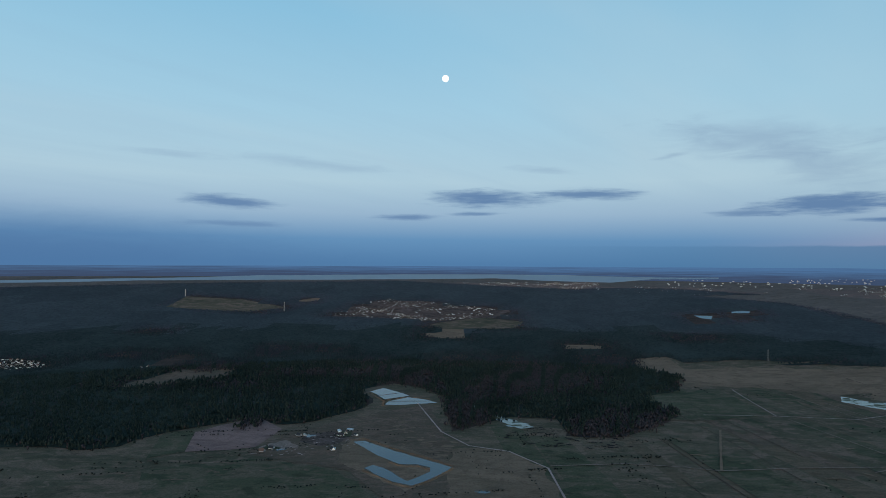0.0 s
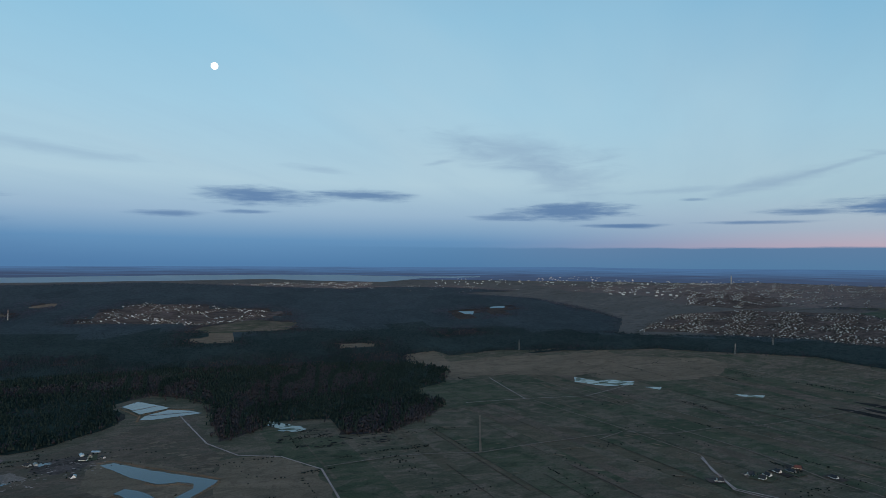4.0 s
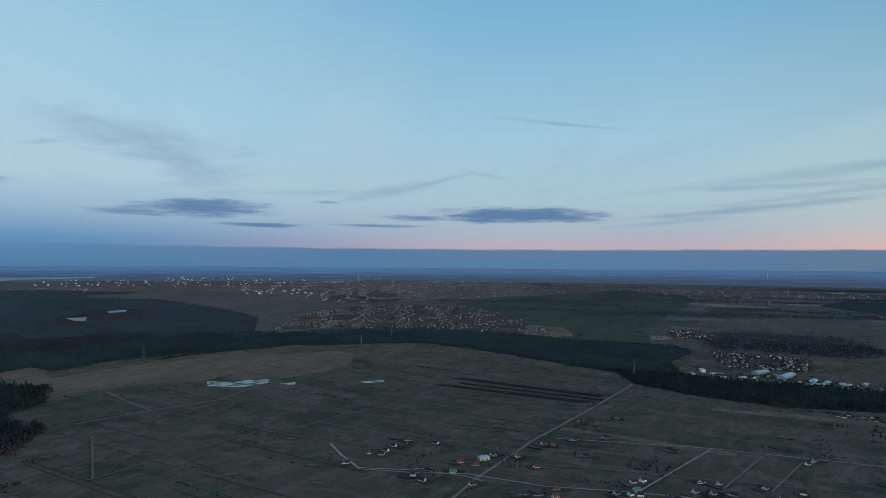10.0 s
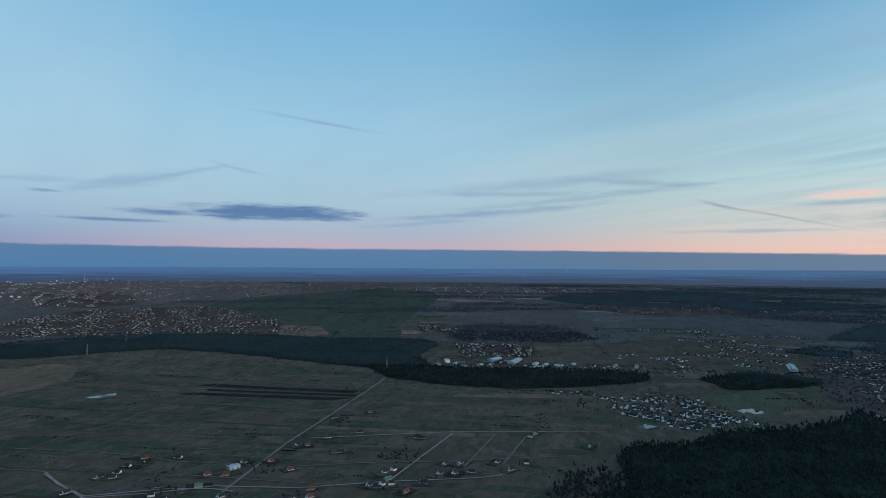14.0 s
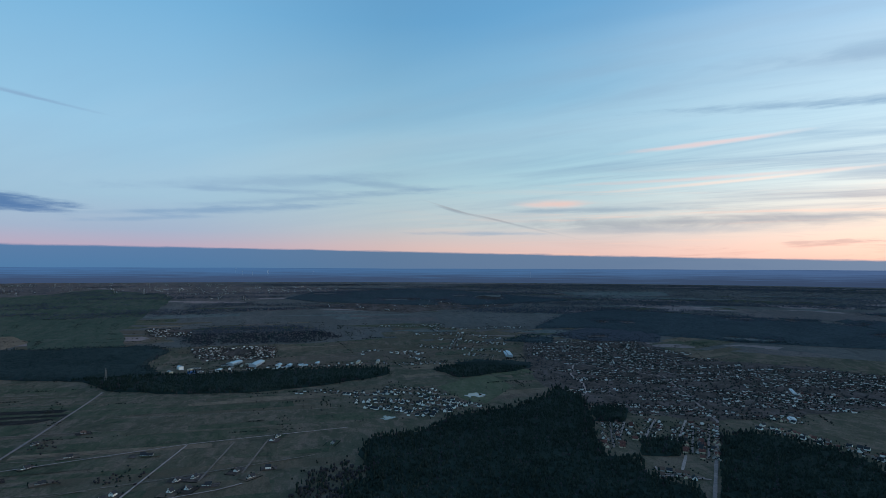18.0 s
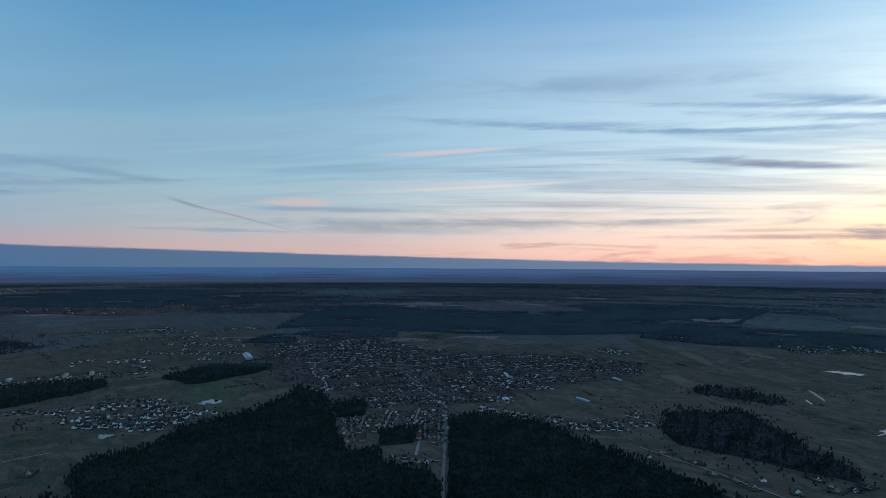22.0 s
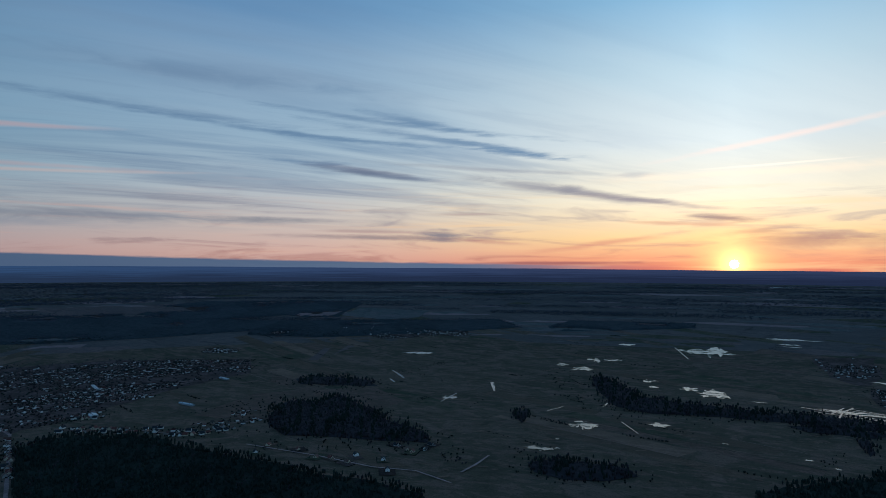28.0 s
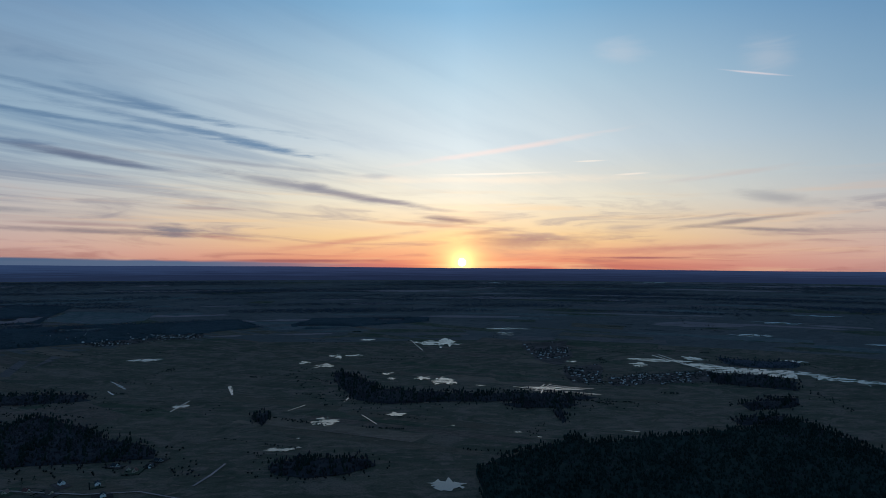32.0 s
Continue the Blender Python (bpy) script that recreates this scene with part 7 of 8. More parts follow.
village("forest_village", [(10.6, 4524), (8.6, 5474), (4.9, 6977), (1.2, 6320), (-6.2, 5444), (-6.4, 4741), (1.2, 4188), (7.5, 4515)], 480, 125, "village of pale houses in a forest clearing", 0, roofs=0.35, turn=20, size=1.15)
village("river_town", [(-0.9, 13062), (-14.3, 14711), (-14.3, 11646), (-4, 11273)], 500, 126, "distant riverside suburb", 0, roofs=0.35, turn=20, size=1.5)
village("forest_hamlet", [(35.8, 2681), (35.8, 3013), (33.1, 2850), (33, 2713)], 85, 127, "hamlet of white houses in the forest", 0, roofs=0.35, turn=20, size=1.0)
village("far_village", [(-74.3, 4342), (-77.9, 4260), (-77.7, 3813), (-74.3, 3845)], 76, 128, "small village on the plain", 0, roofs=0.35, turn=20, size=1.0)
village("works_village", [(-77.7, 3248), (-84.8, 3227), (-84.6, 2801), (-78.5, 2801)], 210, 129, "village of red-roofed houses by the works", 0, roofs=0.7, turn=20, size=1.0)
village("far_village", [(-152.7, 3670), (-157.2, 3877), (-161.5, 3787), (-161.5, 3610), (-153.2, 3423)], 102, 130, "distant village below the far forest", 0, roofs=0.35, turn=20, size=1.0)
village("far_village", [(-143.4, 3942), (-148.6, 4055), (-148.6, 3744), (-143.9, 3617)], 42, 131, "distant village below the far forest", 0, roofs=0.35, turn=20, size=1.0)
village("far_village", [(-197.9, 2292), (-202.6, 2462), (-206.7, 2587), (-207.1, 2366), (-202.6, 2224), (-198.1, 2129)], 90, 132, "dark village by the flooded meadows", 0, roofs=0.5, turn=20, size=0.9)
village("far_village", [(-190.3, 3199), (-194.4, 3388), (-194.6, 2726), (-193.8, 2518), (-191.3, 2678)], 60, 133, "dark village by the flooded meadows", 0, roofs=0.5, turn=20, size=0.9)
village("far_village", [(-194.0, 2466), (-197.1, 2599), (-197.6, 2161), (-194.8, 2153)], 50, 134, "dark village beside the tree belt", 0, roofs=0.5, turn=20, size=0.9)
shed(-76.9, 2606, 16, 32, 12, -60, WHITE, SHEET, "white works hall with a pale roof")
shed(-76.1, 2526, 14, 30, 7, -60, CREAM, CONCRETE, "cream works building beside the pine belt")
shed(-77.8, 2495, 14, 28, 6, 20, BLUE, BLUE, "blue sheet-metal hall beside the pine belt")
shed(-81.3, 2676, 30, 80, 9, 70, SHEET, SHEET, "long pale sheet-metal works hall")
shed(-83.2, 2634, 30, 120, 9, 80, SHEET, SHEET, "long pale sheet-metal works hall")
shed(-80.0, 2526, 14, 30, 6, 70, WHITE, SHEET, "white works hall beside the pine belt")
shed(-85.1, 2583, 18, 38, 7, 80, WHITE, SHEET, "white works hall beside the pine belt")
shed(-86.0, 2567, 18, 40, 6, 80, SHEET, SHEET, "pale sheet-metal hall beside the pine belt")
shed(-88.5, 2604, 14, 40, 6, 80, GREY, SHEET, "grey storage hall beside the pine belt")
shed(-92.2, 2599, 12, 55, 9, 80, CREAM, CONCRETE, "long cream terrace block")
shed(-94.0, 2608, 12, 50, 9, 80, CREAM, CONCRETE, "long cream terrace block")
shed(-87.0, 2577, 13, 33, 4.2, 70, WHITE, SHEET, "small white works shed with a pale roof")
shed(-80.5, 2632, 11, 25, 6.2, -10, GREY, TILE_DARK, "grey works shed with a dark roof")
shed(-82.5, 2651, 8, 23, 5.1, -10, CREAM, CONCRETE, "cream works shed with a flat grey roof")
shed(-87.5, 2550, 12, 28, 6.3, 85, WHITE, SHEET, "small white works shed with a pale roof")
shed(-78.2, 2595, 9, 28, 6.4, -10, GREY, TILE_DARK, "grey works shed with a dark roof")
shed(-77.7, 2574, 11, 23, 5.3, 70, CREAM, CONCRETE, "cream works shed with a flat grey roof")
shed(-87.2, 2546, 9, 18, 5.3, 80, WHITE, SHEET, "small white works shed with a pale roof")
shed(-87.0, 2590, 11, 15, 6.3, 70, GREY, TILE_DARK, "grey works shed with a dark roof")
shed(-81.9, 2608, 8, 23, 4.5, 85, CREAM, CONCRETE, "cream works shed with a flat grey roof")
shed(-85.1, 2516, 12, 27, 4.9, 70, WHITE, SHEET, "small white works shed with a pale roof")
shed(-78.2, 2522, 12, 33, 6.2, -10, GREY, TILE_DARK, "grey works shed with a dark roof")
shed(-84.7, 2487, 10, 19, 5.3, 85, CREAM, CONCRETE, "cream works shed with a flat grey roof")
shed(-85.6, 2532, 13, 21, 4.9, -10, WHITE, SHEET, "small white works shed with a pale roof")
shed(-81.1, 2574, 13, 15, 6.3, 85, GREY, TILE_DARK, "grey works shed with a dark roof")
shed(-106.1, 2860, 30, 150, 8, 80, SHEET, SHEET, "pale market hall among the trees")
shed(-57.8, 1292, 16, 22, 6, 60, SHEET, SHEET, "pale blue round-roofed farm hall")
for az, r, l, h, turn in ((-26.4, 17996, 80, 46, 100), (-22.3, 18394, 110, 34, 20), (-26, 15275, 80, 34, 20), (-27.1, 13420, 60, 34, 110), (-25.2, 16539, 110, 34, 20), (-43.8, 18189, 80, 34, 100), (-26.7, 16801, 110, 34, 20), (-45.6, 16830, 80, 34, 60), (-31.7, 17086, 80, 34, 100), (-28.3, 14018, 60, 28, 20), (-32.8, 13418, 110, 46, 110), (-23.8, 14526, 60, 46, 100), (-37.8, 16661, 60, 34, 60), (-41, 17889, 110, 34, 110), (-22.6, 18097, 60, 34, 100), (-23.2, 13377, 80, 46, 20),):
    block(az, r, 12, l * 0.42, h * 0.42, turn)
for az, r, l, h, turn in ((-21.1, 14373, 80, 34, 20), (-28.8, 16660, 60, 46, 20), (-28, 17471, 80, 34, 100), (-26.7, 14982, 60, 34, 20), (-29.9, 15923, 80, 34, 110), (-35.9, 16485, 60, 46, 100), (-23, 18108, 110, 34, 100), (-36.9, 15934, 110, 34, 110), (-48.1, 20901, 110, 34, 60), (-38.2, 18425, 60, 34, 60), (-31.3, 18919, 80, 46, 100), (-38.1, 16786, 60, 46, 100), (-20.8, 16732, 60, 34, 100), (-31.5, 17250, 80, 28, 110), (-35.7, 13617, 80, 28, 60), (-30.6, 16112, 110, 34, 110),):
    block(az, r, 12, l * 0.42, h * 0.42, turn)
for az, r, l, h, turn in ((-28, 15723, 110, 34, 60), (-34.7, 15139, 110, 34, 110), (-46, 14716, 60, 34, 100), (-21.1, 13504, 60, 34, 20), (-44.5, 15965, 80, 46, 60), (-46.1, 19578, 60, 34, 100), (-20.3, 13594, 60, 46, 60), (-44.7, 16840, 60, 34, 110), (-43, 16528, 80, 46, 20), (-22, 14393, 60, 46, 110), (-37, 18748, 80, 28, 20), (-28.1, 16458, 60, 28, 60), (-30.5, 14224, 80, 46, 100), (-41.3, 14695, 80, 28, 20), (-23, 14762, 80, 46, 60), (-44.1, 15421, 60, 34, 110),):
    block(az, r, 12, l * 0.42, h * 0.42, turn)
for az, r, l, h, turn in ((-46.2, 17554, 60, 34, 110), (-44.6, 19655, 60, 34, 60), (-44.2, 18881, 60, 34, 20), (-38.1, 19053, 60, 46, 60), (-34.6, 15877, 80, 34, 110), (-26.2, 17435, 110, 28, 20), (-37, 17437, 80, 34, 60), (-37.1, 16588, 60, 34, 110), (-47.7, 18884, 80, 28, 100), (-38.9, 15692, 80, 34, 100), (-36, 17076, 110, 28, 20), (-31.1, 13593, 60, 34, 110), (-28.9, 16802, 60, 28, 20), (-42.5, 15068, 60, 34, 100), (-36.3, 16176, 110, 28, 20), (-24.6, 15535, 110, 34, 110),):
    block(az, r, 12, l * 0.42, h * 0.42, turn)
for az, r, l, h, turn in ((-44, 15902, 110, 34, 60), (-39.7, 17798, 60, 34, 60), (-45.3, 17974, 80, 34, 110), (-32.1, 15313, 80, 34, 60), (-39.4, 15787, 80, 46, 60), (-37.4, 18666, 60, 46, 110), (-36.8, 17425, 60, 34, 60), (-26, 13452, 110, 28, 100), (-46, 20955, 60, 28, 100), (-30.9, 15275, 110, 34, 20), (-34.6, 18306, 60, 34, 20), (-46.7, 20987, 80, 28, 110), (-37, 15458, 60, 34, 60), (-46.8, 15220, 110, 28, 110), (-39.4, 15186, 110, 34, 60), (-24.1, 13764, 80, 28, 60),):
    block(az, r, 12, l * 0.42, h * 0.42, turn)
for az, r, l, h, turn in ((-24.5, 13642, 80, 46, 110), (-44.2, 18336, 80, 28, 60), (-47.6, 19362, 110, 28, 110), (-47, 20370, 60, 28, 20), (-26.2, 15196, 80, 34, 60), (-48, 16370, 110, 46, 110), (-43.8, 15081, 110, 34, 20), (-33.1, 13840, 80, 34, 60), (-36.7, 19577, 110, 34, 110), (-36.1, 14502, 110, 34, 60), (-37.5, 17308, 60, 34, 110), (-44.9, 16190, 110, 28, 110), (-34.6, 13562, 80, 28, 100), (-40, 16555, 110, 34, 20), (-25.4, 18171, 110, 34, 110), (-23.1, 13202, 110, 28, 20),):
    block(az, r, 12, l * 0.42, h * 0.42, turn)
for az, r, l, h, turn in ((-43.7, 16249, 110, 28, 20), (-20.2, 14365, 60, 34, 100), (-45.1, 15694, 80, 46, 60), (-20.8, 15807, 60, 34, 110), (-42.2, 15582, 80, 34, 100), (-25.8, 15580, 80, 34, 110), (-41.2, 17308, 110, 46, 110), (-41.1, 18756, 80, 28, 20), (-31.1, 15139, 110, 34, 110), (-22.3, 13164, 60, 28, 100), (-46.3, 19315, 60, 46, 20), (-38.1, 20037, 110, 34, 100), (-22.4, 15264, 60, 28, 110), (-28.1, 15200, 110, 34, 20),):
    block(az, r, 12, l * 0.42, h * 0.42, turn)
for az, r, l, h, turn in ((-40.1, 9015, 110, 28, 100), (-40.2, 10263, 110, 34, 110), (-40.6, 9381, 80, 34, 100), (-40.7, 10720, 60, 34, 20), (-40.2, 10264, 110, 46, 20), (-41.3, 9366, 80, 46, 60), (-39.4, 10036, 110, 46, 20), (-40.7, 10746, 60, 34, 100), (-37.9, 9969, 60, 34, 60), (-38.3, 9391, 60, 34, 110), (-37.2, 9641, 60, 28, 20), (-37.3, 9168, 110, 34, 60), (-41.8, 9151, 110, 46, 100), (-37, 9911, 80, 34, 110), (-36.2, 9334, 80, 28, 60), (-37.4, 10010, 110, 28, 20),):
    block(az, r, 12, l * 0.42, h * 0.42, turn)
for az, r, l, h, turn in ((-32.3, 17890, 110, 28, 100), (-34.5, 23060, 80, 28, 20), (-31.7, 22660, 110, 34, 20), (-30.1, 19767, 60, 46, 110), (-32.7, 21698, 110, 34, 110), (-30.9, 21724, 110, 28, 100), (-31.6, 18409, 60, 46, 60), (-34.5, 24582, 110, 34, 100), (-30.2, 19130, 110, 28, 110), (-34.8, 24578, 60, 34, 100), (-30.9, 24062, 80, 34, 100), (-33.3, 19177, 110, 28, 100), (-31.1, 21144, 60, 34, 110), (-29.7, 20860, 60, 46, 20), (-31, 18452, 60, 34, 100), (-33.8, 19315, 60, 28, 20),):
    block(az, r, 12, l * 0.42, h * 0.42, turn)
for az, r, l, h, turn in ((-34.9, 18251, 110, 46, 20), (-29.8, 19522, 110, 34, 100), (-32.5, 20406, 110, 28, 20), (-30.1, 17751, 60, 34, 110), (-33.4, 23820, 110, 28, 20), (-33, 24968, 60, 34, 60), (-34.1, 20336, 60, 34, 60), (-30.8, 19721, 60, 46, 20), (-32.9, 20324, 60, 34, 60), (-35.2, 23896, 60, 34, 110), (-34.6, 19671, 110, 46, 110), (-31, 18364, 60, 34, 20), (-34.7, 19125, 80, 34, 100), (-32, 17862, 80, 28, 20), (-29.6, 17810, 110, 34, 100), (-35, 22068, 110, 46, 60),):
    block(az, r, 12, l * 0.42, h * 0.42, turn)
for az, r, l, h, turn in ((-30.8, 20933, 110, 46, 110), (-32.5, 21883, 60, 28, 100),):
    block(az, r, 12, l * 0.42, h * 0.42, turn)
chimney(22.8, 7437, 83, 14, "tall pale water tower above the forest", name="tower")
chimney(14.5, 5069, 75, 7, "slim red and white banded chimney", True)
chimney(-46.1, 16729, 217, 30, "tall church tower of the distant town", name="church_tower")
pylon(-28.0, 2943, 30)
pylon(-46.4, 3165, 30)
pylon(-49.2, 3593, 30)
pylon(-71.3, 2419, 30)
turbine(-107.1, 26722, 222)
turbine(-108.2, 26914, 224)
turbine(-81.9, 30330, 253)
turbine(-82.7, 30313, 252)
turbine(-84.0, 30297, 252)
turbine(-81.3, 39017, 325)
turbine(-84.1, 37283, 310)
turbine(-88.0, 39698, 331)
for kind, az, r, turn in (("white_dark", -45.2, 1270, 72), ("white_dark", -47.5, 1334, 72), ("white_dormer", -48.4, 1319, 28), ("white_dark", -48.8, 1345, 5), ("white_dark", -49.5, 1378, 5), ("cream_red", -50.9, 1424, 50), ("grey", -50.5, 1394, 5), ("white_dark", -53.4, 1397, 5), ("white_red", -55.7, 1266, 50), ("cream_red", -57.2, 1252, 50), ("white_dormer", -58.7, 1322, 72), ("grey", -52, 1229, 50), ("tall", -51.3, 1184, 28), ("white_dark", -52.2, 1157, 5), ("green", -55, 1204, 28), ("white_dormer", -56.8, 1138, 72), ("white_red", -61, 1316, 72), ("white_red", -62.7, 1252, 50), ("cream_brown", -64.2, 1412, 28), ("simple_dark", -63.3, 1423, 72),):
    put_house(kind, az, r, turn, group="scattered farmhouses on the meadows")
for kind, az, r, turn in (("white_dark", -66.1, 1469, 50), ("white_dark", -68.9, 1507, 28), ("grey", -67.1, 1351, 28), ("white_dormer", -74.2, 1452, 5), ("grey", -74.7, 1444, 5), ("grey", -61.6, 1101, 50), ("grey", -63, 1103, 50), ("cream_red", -64.6, 1136, 50), ("white_red", -64.4, 1097, 72),):
    put_house(kind, az, r, turn, group="scattered farmhouses on the meadows")
gardens(((-45.2, 1270, 72), (-47.5, 1334, 72), (-48.4, 1319, 28), (-48.8, 1345, 5), (-49.5, 1378, 5), (-50.9, 1424, 50), (-50.5, 1394, 5), (-53.4, 1397, 5), (-55.7, 1266, 50), (-57.2, 1252, 50), (-58.7, 1322, 72), (-52, 1229, 50), (-51.3, 1184, 28), (-52.2, 1157, 5), (-55, 1204, 28), (-56.8, 1138, 72), (-61, 1316, 72), (-62.7, 1252, 50), (-64.2, 1412, 28), (-63.3, 1423, 72), (-66.1, 1469, 50), (-68.9, 1507, 28), (-67.1, 1351, 28), (-74.2, 1452, 5), (-74.7, 1444, 5), (-61.6, 1101, 50), (-63, 1103, 50), (-64.6, 1136, 50), (-64.4, 1097, 72),), 135)
for kind, az, r, turn in (("tall", -72, 1220, 72), ("simple_dark", -71.2, 1210, 50), ("white_dark", -76.8, 1257, 72), ("white_dark", -78.2, 1264, 72), ("white_dormer", -76.3, 1198, 72), ("white_dormer", -77.7, 1201, 72), ("white_dark", -79.3, 1210, 5), ("simple_dark", -81.6, 1274, 72), ("white_dark", -82.9, 1232, 50), ("tall", -84.3, 1274, 5), ("white_dark", -85.1, 1508, 72), ("simple_dark", -84.6, 1475, 72), ("white_dormer", -69.8, 1141, 72), ("tall", -71, 1141, 72), ("tall", -71.8, 1141, 28), ("cream_red", -73.2, 1103, 72), ("grey", -74.9, 1148, 5), ("green", -71.5, 1168, 50), ("white_dark", -90, 1427, 72), ("simple_brown", -69.8, 1705, 28),):
    put_house(kind, az, r, turn, group="scattered farmhouses on the meadows")
for kind, az, r, turn in (("grey", -66.6, 1656, 72),):
    put_house(kind, az, r, turn, group="scattered farmhouses on the meadows")
gardens(((-72, 1220, 72), (-71.2, 1210, 50), (-76.8, 1257, 72), (-78.2, 1264, 72), (-76.3, 1198, 72), (-77.7, 1201, 72), (-79.3, 1210, 5), (-81.6, 1274, 72), (-82.9, 1232, 50), (-84.3, 1274, 5), (-85.1, 1508, 72), (-84.6, 1475, 72), (-69.8, 1141, 72), (-71, 1141, 72), (-71.8, 1141, 28), (-73.2, 1103, 72), (-74.9, 1148, 5), (-71.5, 1168, 50), (-90, 1427, 72), (-69.8, 1705, 28), (-66.6, 1656, 72),), 136)
for kind, az, r, turn in (("simple_red", -146, 1382, 50), ("cream_brown", -147.6, 1320, 5), ("cream_red", -148.9, 1308, 72), ("cream_brown", -150.4, 1276, 72), ("tall", -151.2, 1317, 50), ("tall", -153.7, 1280, 28), ("tall", -154.1, 1213, 28), ("white_dark", -154.9, 1384, 72), ("cream_brown", -155.9, 1349, 28), ("cream_red", -156.4, 1333, 5), ("white_dark", -157.6, 1353, 5), ("grey", -158.1, 1385, 72), ("simple_red", -143.4, 1431, 5), ("simple_dark", -142.3, 1385, 50),):
    put_house(kind, az, r, turn, group="cottages along the farm road")
gardens(((-146, 1382, 50), (-147.6, 1320, 5), (-148.9, 1308, 72), (-150.4, 1276, 72), (-151.2, 1317, 50), (-153.7, 1280, 28), (-154.1, 1213, 28), (-154.9, 1384, 72), (-155.9, 1349, 28), (-156.4, 1333, 5), (-157.6, 1353, 5), (-158.1, 1385, 72), (-143.4, 1431, 5), (-142.3, 1385, 50),), 137)
for kind, az, r, turn in (("simple_brown", 16.2, 1348, 72), ("simple_dark", 15.4, 1363, 72), ("grey", 13, 1451, 50), ("white_dark", 9.2, 1436, 72), ("simple_dark", 10, 1331, 28), ("cream_brown", 8.8, 1454, 5), ("simple_dark", -19, 2426, 28), ("simple_brown", -19.7, 2413, 5), ("simple_brown", 26.1, 2533, 50), ("simple_red", 25.6, 2550, 5),):
    put_house(kind, az, r, turn, group="sheds by the ponds")
gardens(((16.2, 1348, 72), (15.4, 1363, 72), (13, 1451, 50), (9.2, 1436, 72), (10, 1331, 28), (8.8, 1454, 5), (-19, 2426, 28), (-19.7, 2413, 5), (26.1, 2533, 50), (25.6, 2550, 5),), 138)
streets("new_estate", [[(-86.4, 2018), (-89.9, 2016), (-92, 1964)], [(-91.4, 1943), (-94.4, 1982), (-98.5, 1927)], [(-91.7, 1854), (-95.4, 1860), (-101.6, 1765)], [(-92.9, 1786), (-97.5, 1728), (-101.1, 1738)], [(-94.4, 2054), (-98.5, 2034), (-100, 1939)], [(-96.4, 1693), (-99.5, 1682)], [(-98.5, 1902), (-101.6, 1839), (-103.7, 1762)]], 139, "new estate of white houses with dark roofs", 100, "houses of the new estate", 0.08, 1.0, 19)
streets("plain_village", [[(-97.4, 3719), (-101.6, 3764), (-106, 3466)], [(-99.5, 3472), (-106, 3259)], [(-97.5, 3181), (-102.6, 3031), (-106, 2991)], [(-101.6, 3639), (-101, 3166)]], 140, "village of pale houses on the plain", 0, "village houses", 0.35, 1.0, 21)
streets("town", [[(-108.4, 3343), (-112.1, 3420), (-117.2, 3427)], [(-107.6, 3102), (-112.1, 3196), (-117.8, 3122)], [(-107.9, 2897), (-117.2, 2911), (-122.2, 2945)], [(-111.1, 2649), (-117.2, 2700), (-122.2, 2684)], [(-117.2, 2837), (-123.7, 2970)], [(-114.7, 3447), (-114.9, 2677)], [(-117.2, 3564), (-116.7, 2540)]], 141, "small town of pale houses with dark roofs", 0, "village houses", 0.35, 1.0, 13)
streets("town_middle", [[(-113.1, 2441), (-117.2, 2517), (-120.3, 2580)], [(-112.1, 2271), (-117.7, 2349)], [(-116.7, 2257), (-119.8, 2334), (-124.1, 2468), (-129.2, 2659)], [(-120.3, 2508), (-125.1, 2654), (-129.2, 2817)], [(-124.6, 2502), (-129.2, 2559), (-132.7, 2741)], [(-126, 2336), (-131.4, 2565), (-135.5, 2629)], [(-131, 2776), (-135.5, 2821), (-139.4, 2717), (-141.8, 2664)], [(-131.8, 2575), (-136.3, 2651), (-140.1, 2544), (-141.8, 2539)], [(-132.7, 2465), (-137.5, 2527), (-141.5, 2471)], [(-123.7, 2191), (-129.2, 2277), (-132.7, 2313)]], 142, "rows of low village houses with brown and red roofs", 0, "village houses", 0.5, 1.0, 13)
streets("village_row", [[(-117.7, 2002), (-122.2, 2028), (-126.9, 2108), (-131.4, 2204), (-136.3, 2271)], [(-124.6, 1889), (-127.8, 1893), (-130.5, 1858)], [(-126.9, 1774), (-129.6, 1713), (-132.6, 1669), (-134.7, 1646)], [(-135.5, 1607), (-137.4, 1590), (-140.4, 1621)]], 143, "rows of white houses along the village road", 50, "houses along the village road", 0.4, 1.0, 13)
streets("village_core", [[(-113.1, 1856), (-117.2, 1881), (-123.6, 1917)], [(-117.2, 1783), (-121.2, 1838), (-124.1, 1845)], [(-115.2, 1671), (-115.6, 1432)], [(-118.1, 1508), (-119.1, 1729)], [(-121, 1538), (-121.6, 1750)], [(-122.2, 1722), (-122.1, 1449)], [(-123.4, 1734), (-123.4, 1415)], [(-119.2, 1283), (-123.1, 1287)], [(-116.5, 1678), (-116.2, 1560)]], 144, "village houses with red roofs between the pine woods", 60, "village houses between the woods", 0.6, 1.0, 13)
streets("works_sheds", [[(-75.2, 2424), (-80, 2526), (-85.1, 2511), (-89.9, 2570), (-94.9, 2599)], [(-92.2, 2869), (-94.2, 3009)], [(-96.2, 2968), (-98.3, 2853)]], 145, "small works buildings and sheds by the pine belt", 0, "works sheds", 0.2, 1.3, 30)
streets("scattered_hamlet", [[(-94, 4201), (-98.3, 4285), (-102.2, 4025)], [(-103.2, 4121), (-107.4, 4226)], [(-99.3, 3903), (-99.7, 4463)]], 146, "scattered hamlet of pale houses on the plain", 0, "village houses", 0.3, 1.0, 21)
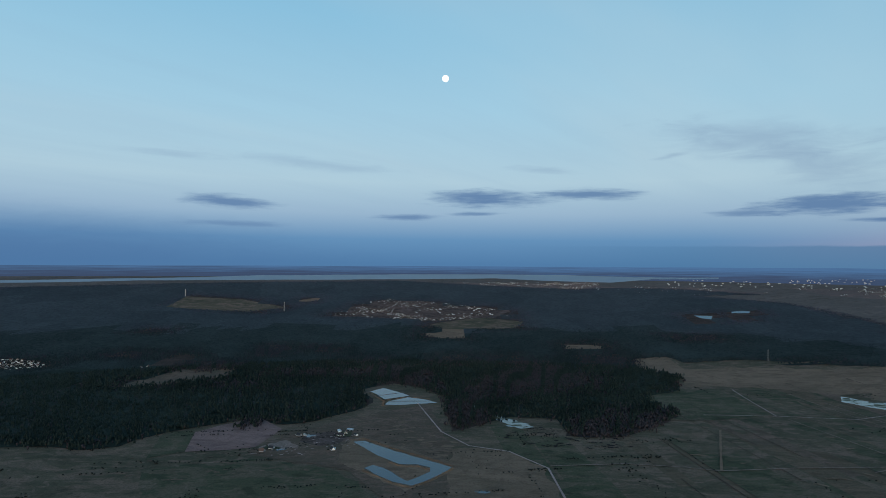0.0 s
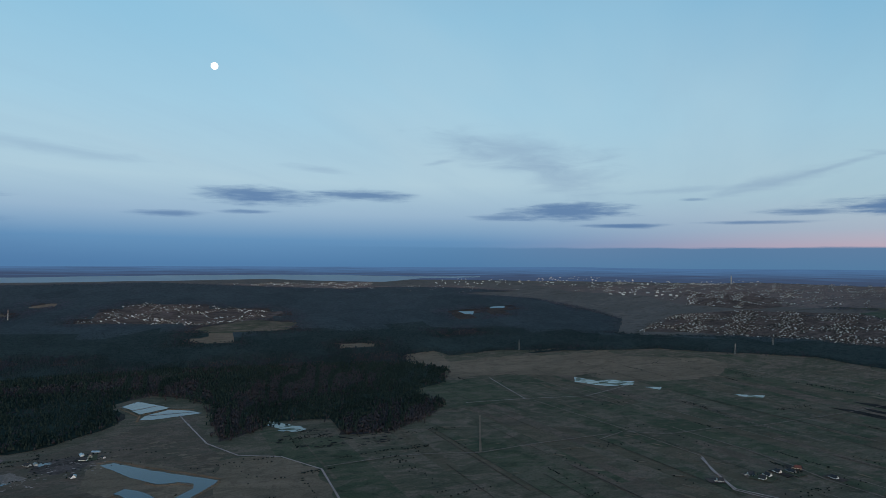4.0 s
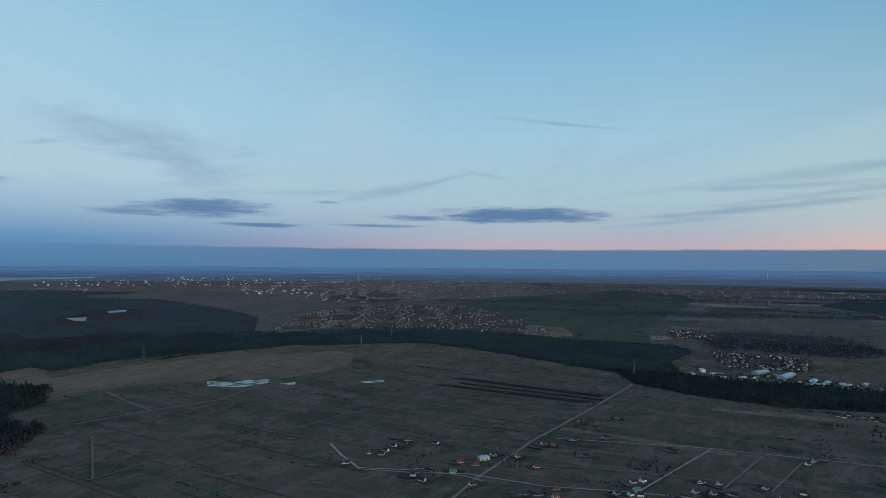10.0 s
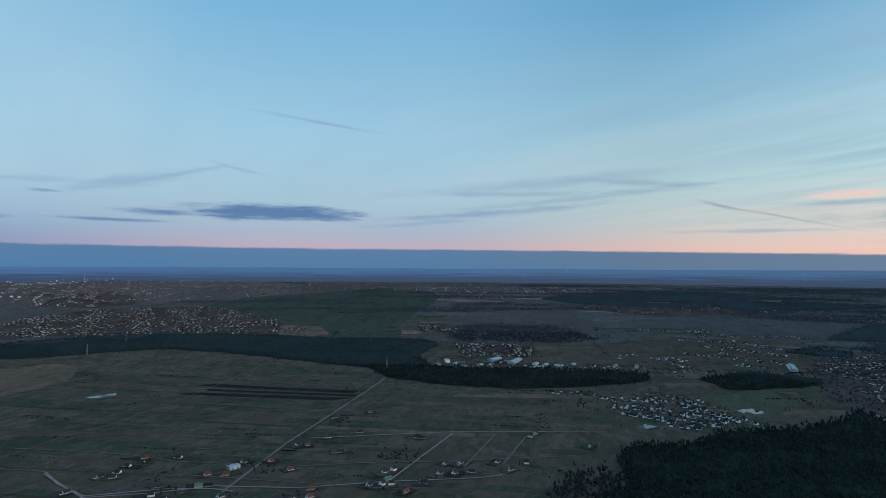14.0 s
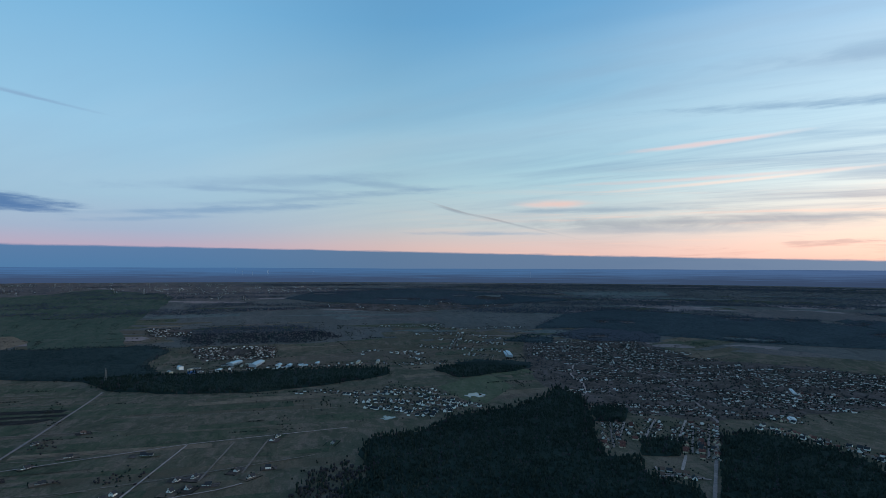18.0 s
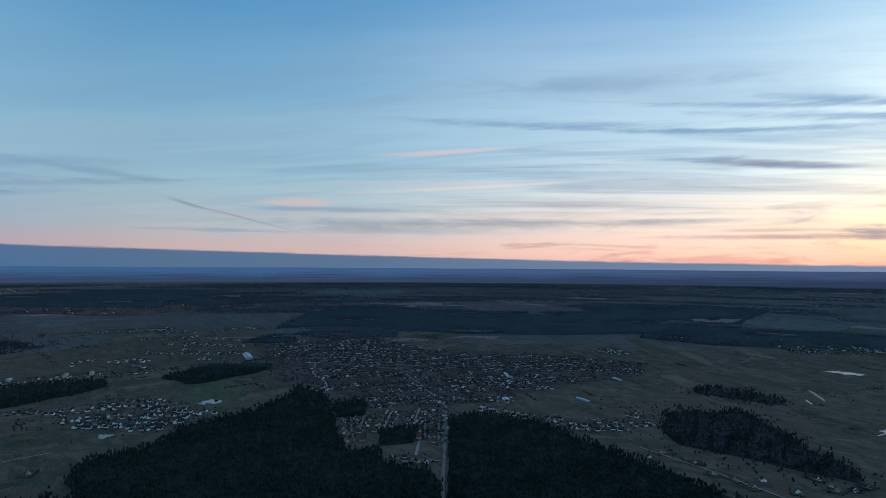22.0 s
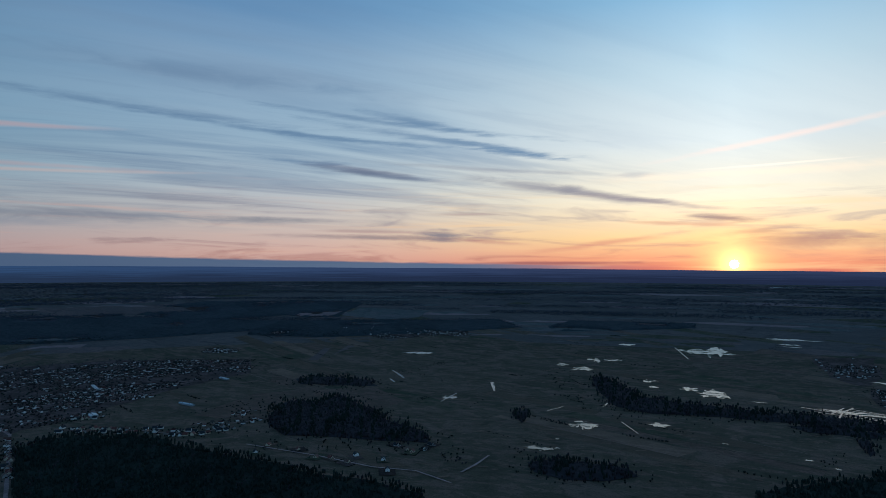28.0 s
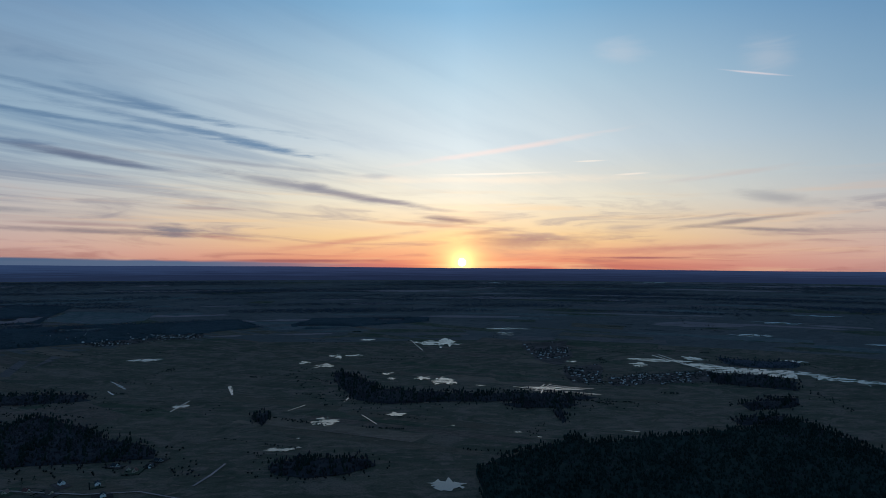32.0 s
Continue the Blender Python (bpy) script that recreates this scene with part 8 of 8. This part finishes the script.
streets("sparse_suburb", [[(-95.3, 2945), (-98.3, 2697)], [(-95.8, 2563), (-100.3, 2612)], [(-101.9, 2882), (-104.9, 2784)]], 147, "scattered houses among dark trees", 0, "village houses", 0.4, 1.0, 21)
single_tree(-142.3, 1403, 14, "pine", 0)
single_tree(-143.1, 1386, 14, "pine", 1)
single_tree(-144.2, 1392, 14, "pine", 2)
single_tree(-145.0, 1367, 14, "pine", 3)
single_tree(-146.8, 1346, 14, "pine", 4)
single_tree(-147.8, 1361, 14, "pine", 5)
single_tree(-148.6, 1343, 14, "pine", 6)
single_tree(-149.4, 1354, 14, "pine", 7)
single_tree(-150.7, 1963, 12, "bare", 8)
single_tree(-159.1, 2133, 12, "bare", 9)
single_tree(-161.5, 2069, 12, "bare", 10)
single_tree(-164.2, 2713, 12, "bare", 11)
single_tree(-166.4, 1638, 12, "bare", 12)
single_tree(-165.7, 1603, 12, "bare", 13)
single_tree(-159.1, 1295, 12, "bare", 14)
single_tree(-160.0, 1267, 12, "bare", 15)
single_tree(-152.2, 1508, 12, "bare", 16)
single_tree(-146.5, 1943, 12, "bare", 17)
single_tree(-145.5, 1898, 12, "bare", 18)
single_tree(-92.0, 1609, 11, "bare", 50)
single_tree(-92.4, 1593, 11, "bare", 51)
single_tree(-92.7, 1608, 13, "pine", 52)
single_tree(-88.9, 1730, 11, "bare", 53)
single_tree(-88.0, 1766, 11, "bare", 54)
single_tree(-87.3, 1794, 11, "bare", 55)
single_tree(-89.4, 1685, 11, "bare", 56)
single_tree(-89.9, 1660, 11, "bare", 57)
single_tree(-59.6, 2411, 13, "pine", 58)
single_tree(-65.9, 2478, 11, "bare", 59)
single_tree(-66.4, 2409, 11, "bare", 60)
single_tree(-60.4, 2649, 11, "bare", 61)
single_tree(-61.2, 2644, 13, "pine", 62)
single_tree(-67.2, 1642, 11, "bare", 63)
single_tree(-67.7, 1630, 11, "bare", 64)
single_tree(-68.3, 1654, 11, "bare", 65)
single_tree(-105.6, 1999, 13, "pine", 66)
single_tree(-105.9, 1971, 13, "pine", 67)
single_tree(-104.1, 2040, 11, "bare", 68)
WOODS.append([(-70.6, 1354), (-74.6, 1359), (-74.3, 1276), (-70.6, 1272)])
wood("orchard", WOODS[-1], "bare", "small dark orchard garden behind hedges", 0.5, seed=148, tall=4.5, share=0.3, floor=False)
WOODS.append([(-59.3, 1304), (-61.3, 1308), (-61.8, 1248), (-59.5, 1242)])
wood("orchard", WOODS[-1], "bare", "small dark orchard garden behind hedges", 0.5, seed=149, tall=4.5, share=0.3, floor=False)
WOODS.append([(-51.5, 1219), (-52.7, 1234), (-53.9, 1210), (-52.9, 1185), (-51.6, 1194)])
wood("orchard", WOODS[-1], "bare", "small dark orchard garden behind hedges", 0.5, seed=150, tall=4.5, share=0.3, floor=False)
WOODS.append([(-66.2, 1632), (-67.6, 1673), (-67.8, 1594), (-66.4, 1584)])
wood("orchard", WOODS[-1], "bare", "small dark orchard garden behind hedges", 0.5, seed=151, tall=4.5, share=0.3, floor=False)
WOODS.append([(-67.1, 1355), (-68.1, 1367), (-68, 1334), (-67.1, 1330)])
wood("orchard", WOODS[-1], "bare", "small dark orchard garden behind hedges", 0.5, seed=152, tall=4.5, share=0.3, floor=False)
WOODS.append([(-159.1, 1310), (-161.2, 1350), (-161.4, 1278), (-159.5, 1256)])
wood("orchard", WOODS[-1], "bare", "small dark orchard garden behind hedges", 0.5, seed=153, tall=4.5, share=0.3, floor=False)
village("far_town", [(-29.3, 13672), (-48.1, 19294), (-62.3, 18224), (-62.3, 12205), (-48.1, 9228), (-32.4, 10237)], 1700, 154, "distant town of pale houses", 0, roofs=0.35, turn=20, size=1.4)
village("far_town", [(-0.9, 11047), (-12.8, 11904), (-22.1, 12386), (-28.2, 10653), (-22.2, 8932), (-8.5, 9339)], 420, 155, "distant riverside suburb", 0, roofs=0.35, turn=20, size=1.3)
village("far_town", [(-41.9, 11178), (-46.1, 14052), (-54.1, 10114), (-48.1, 6710), (-43, 7062)], 600, 156, "distant suburb of small pale houses", 0, roofs=0.35, turn=20, size=1.4)
village("far_town", [(-70.8, 11531), (-80, 13527), (-89.4, 12984), (-91.8, 10821), (-76.9, 8748)], 400, 157, "distant villages on the plain", 0, roofs=0.35, turn=20, size=1.5)
village("far_town", [(-87, 6591), (-96.2, 7715), (-106.7, 7811), (-106.6, 6649), (-96.2, 5508)], 200, 158, "scattered distant hamlets on the plain", 0, roofs=0.35, turn=20, size=1.1)
village("far_village", [(-145.6, 4075), (-149.5, 4203), (-160.9, 3878), (-161.5, 3651), (-150.5, 3611)], 110, 159, "distant village below the far forest", 0, roofs=0.35, turn=20, size=1.2)
village("far_village", [(-137.5, 3049), (-138.6, 3187), (-140.9, 3098), (-140.4, 2988)], 30, 160, "white buildings behind the village", 0, roofs=0.35, turn=20, size=1.4)
shed(-129.7, 2309, 10, 90, 4, 60, SHEET, SHEET, "long pale greenhouse beside the village")
shed(-136.6, 1925, 10, 60, 4, 80, SHEET, SHEET, "long pale greenhouse on the fields")
shed(-139.6, 2315, 12, 50, 4, 70, SHEET, SHEET, "long pale greenhouse beside the village")
shed(-129.6, 1876, 18, 34, 6, 60, SHEET, SHEET, "pale blue hall at the village edge")
streets("farm_rows", [[(-137, 1680), (-139.6, 1659), (-141.4, 1662), (-142.8, 1690)], [(-140.5, 1734), (-141.9, 1798)], [(-134.1, 1627), (-136.6, 1608)], [(-127.5, 2079), (-130.8, 2112), (-132, 2196)], [(-128.6, 1940), (-130.5, 1937)]], 161, "cottages along the fields beside the wood", 0, "village houses", 0.5, 1.0, 21)
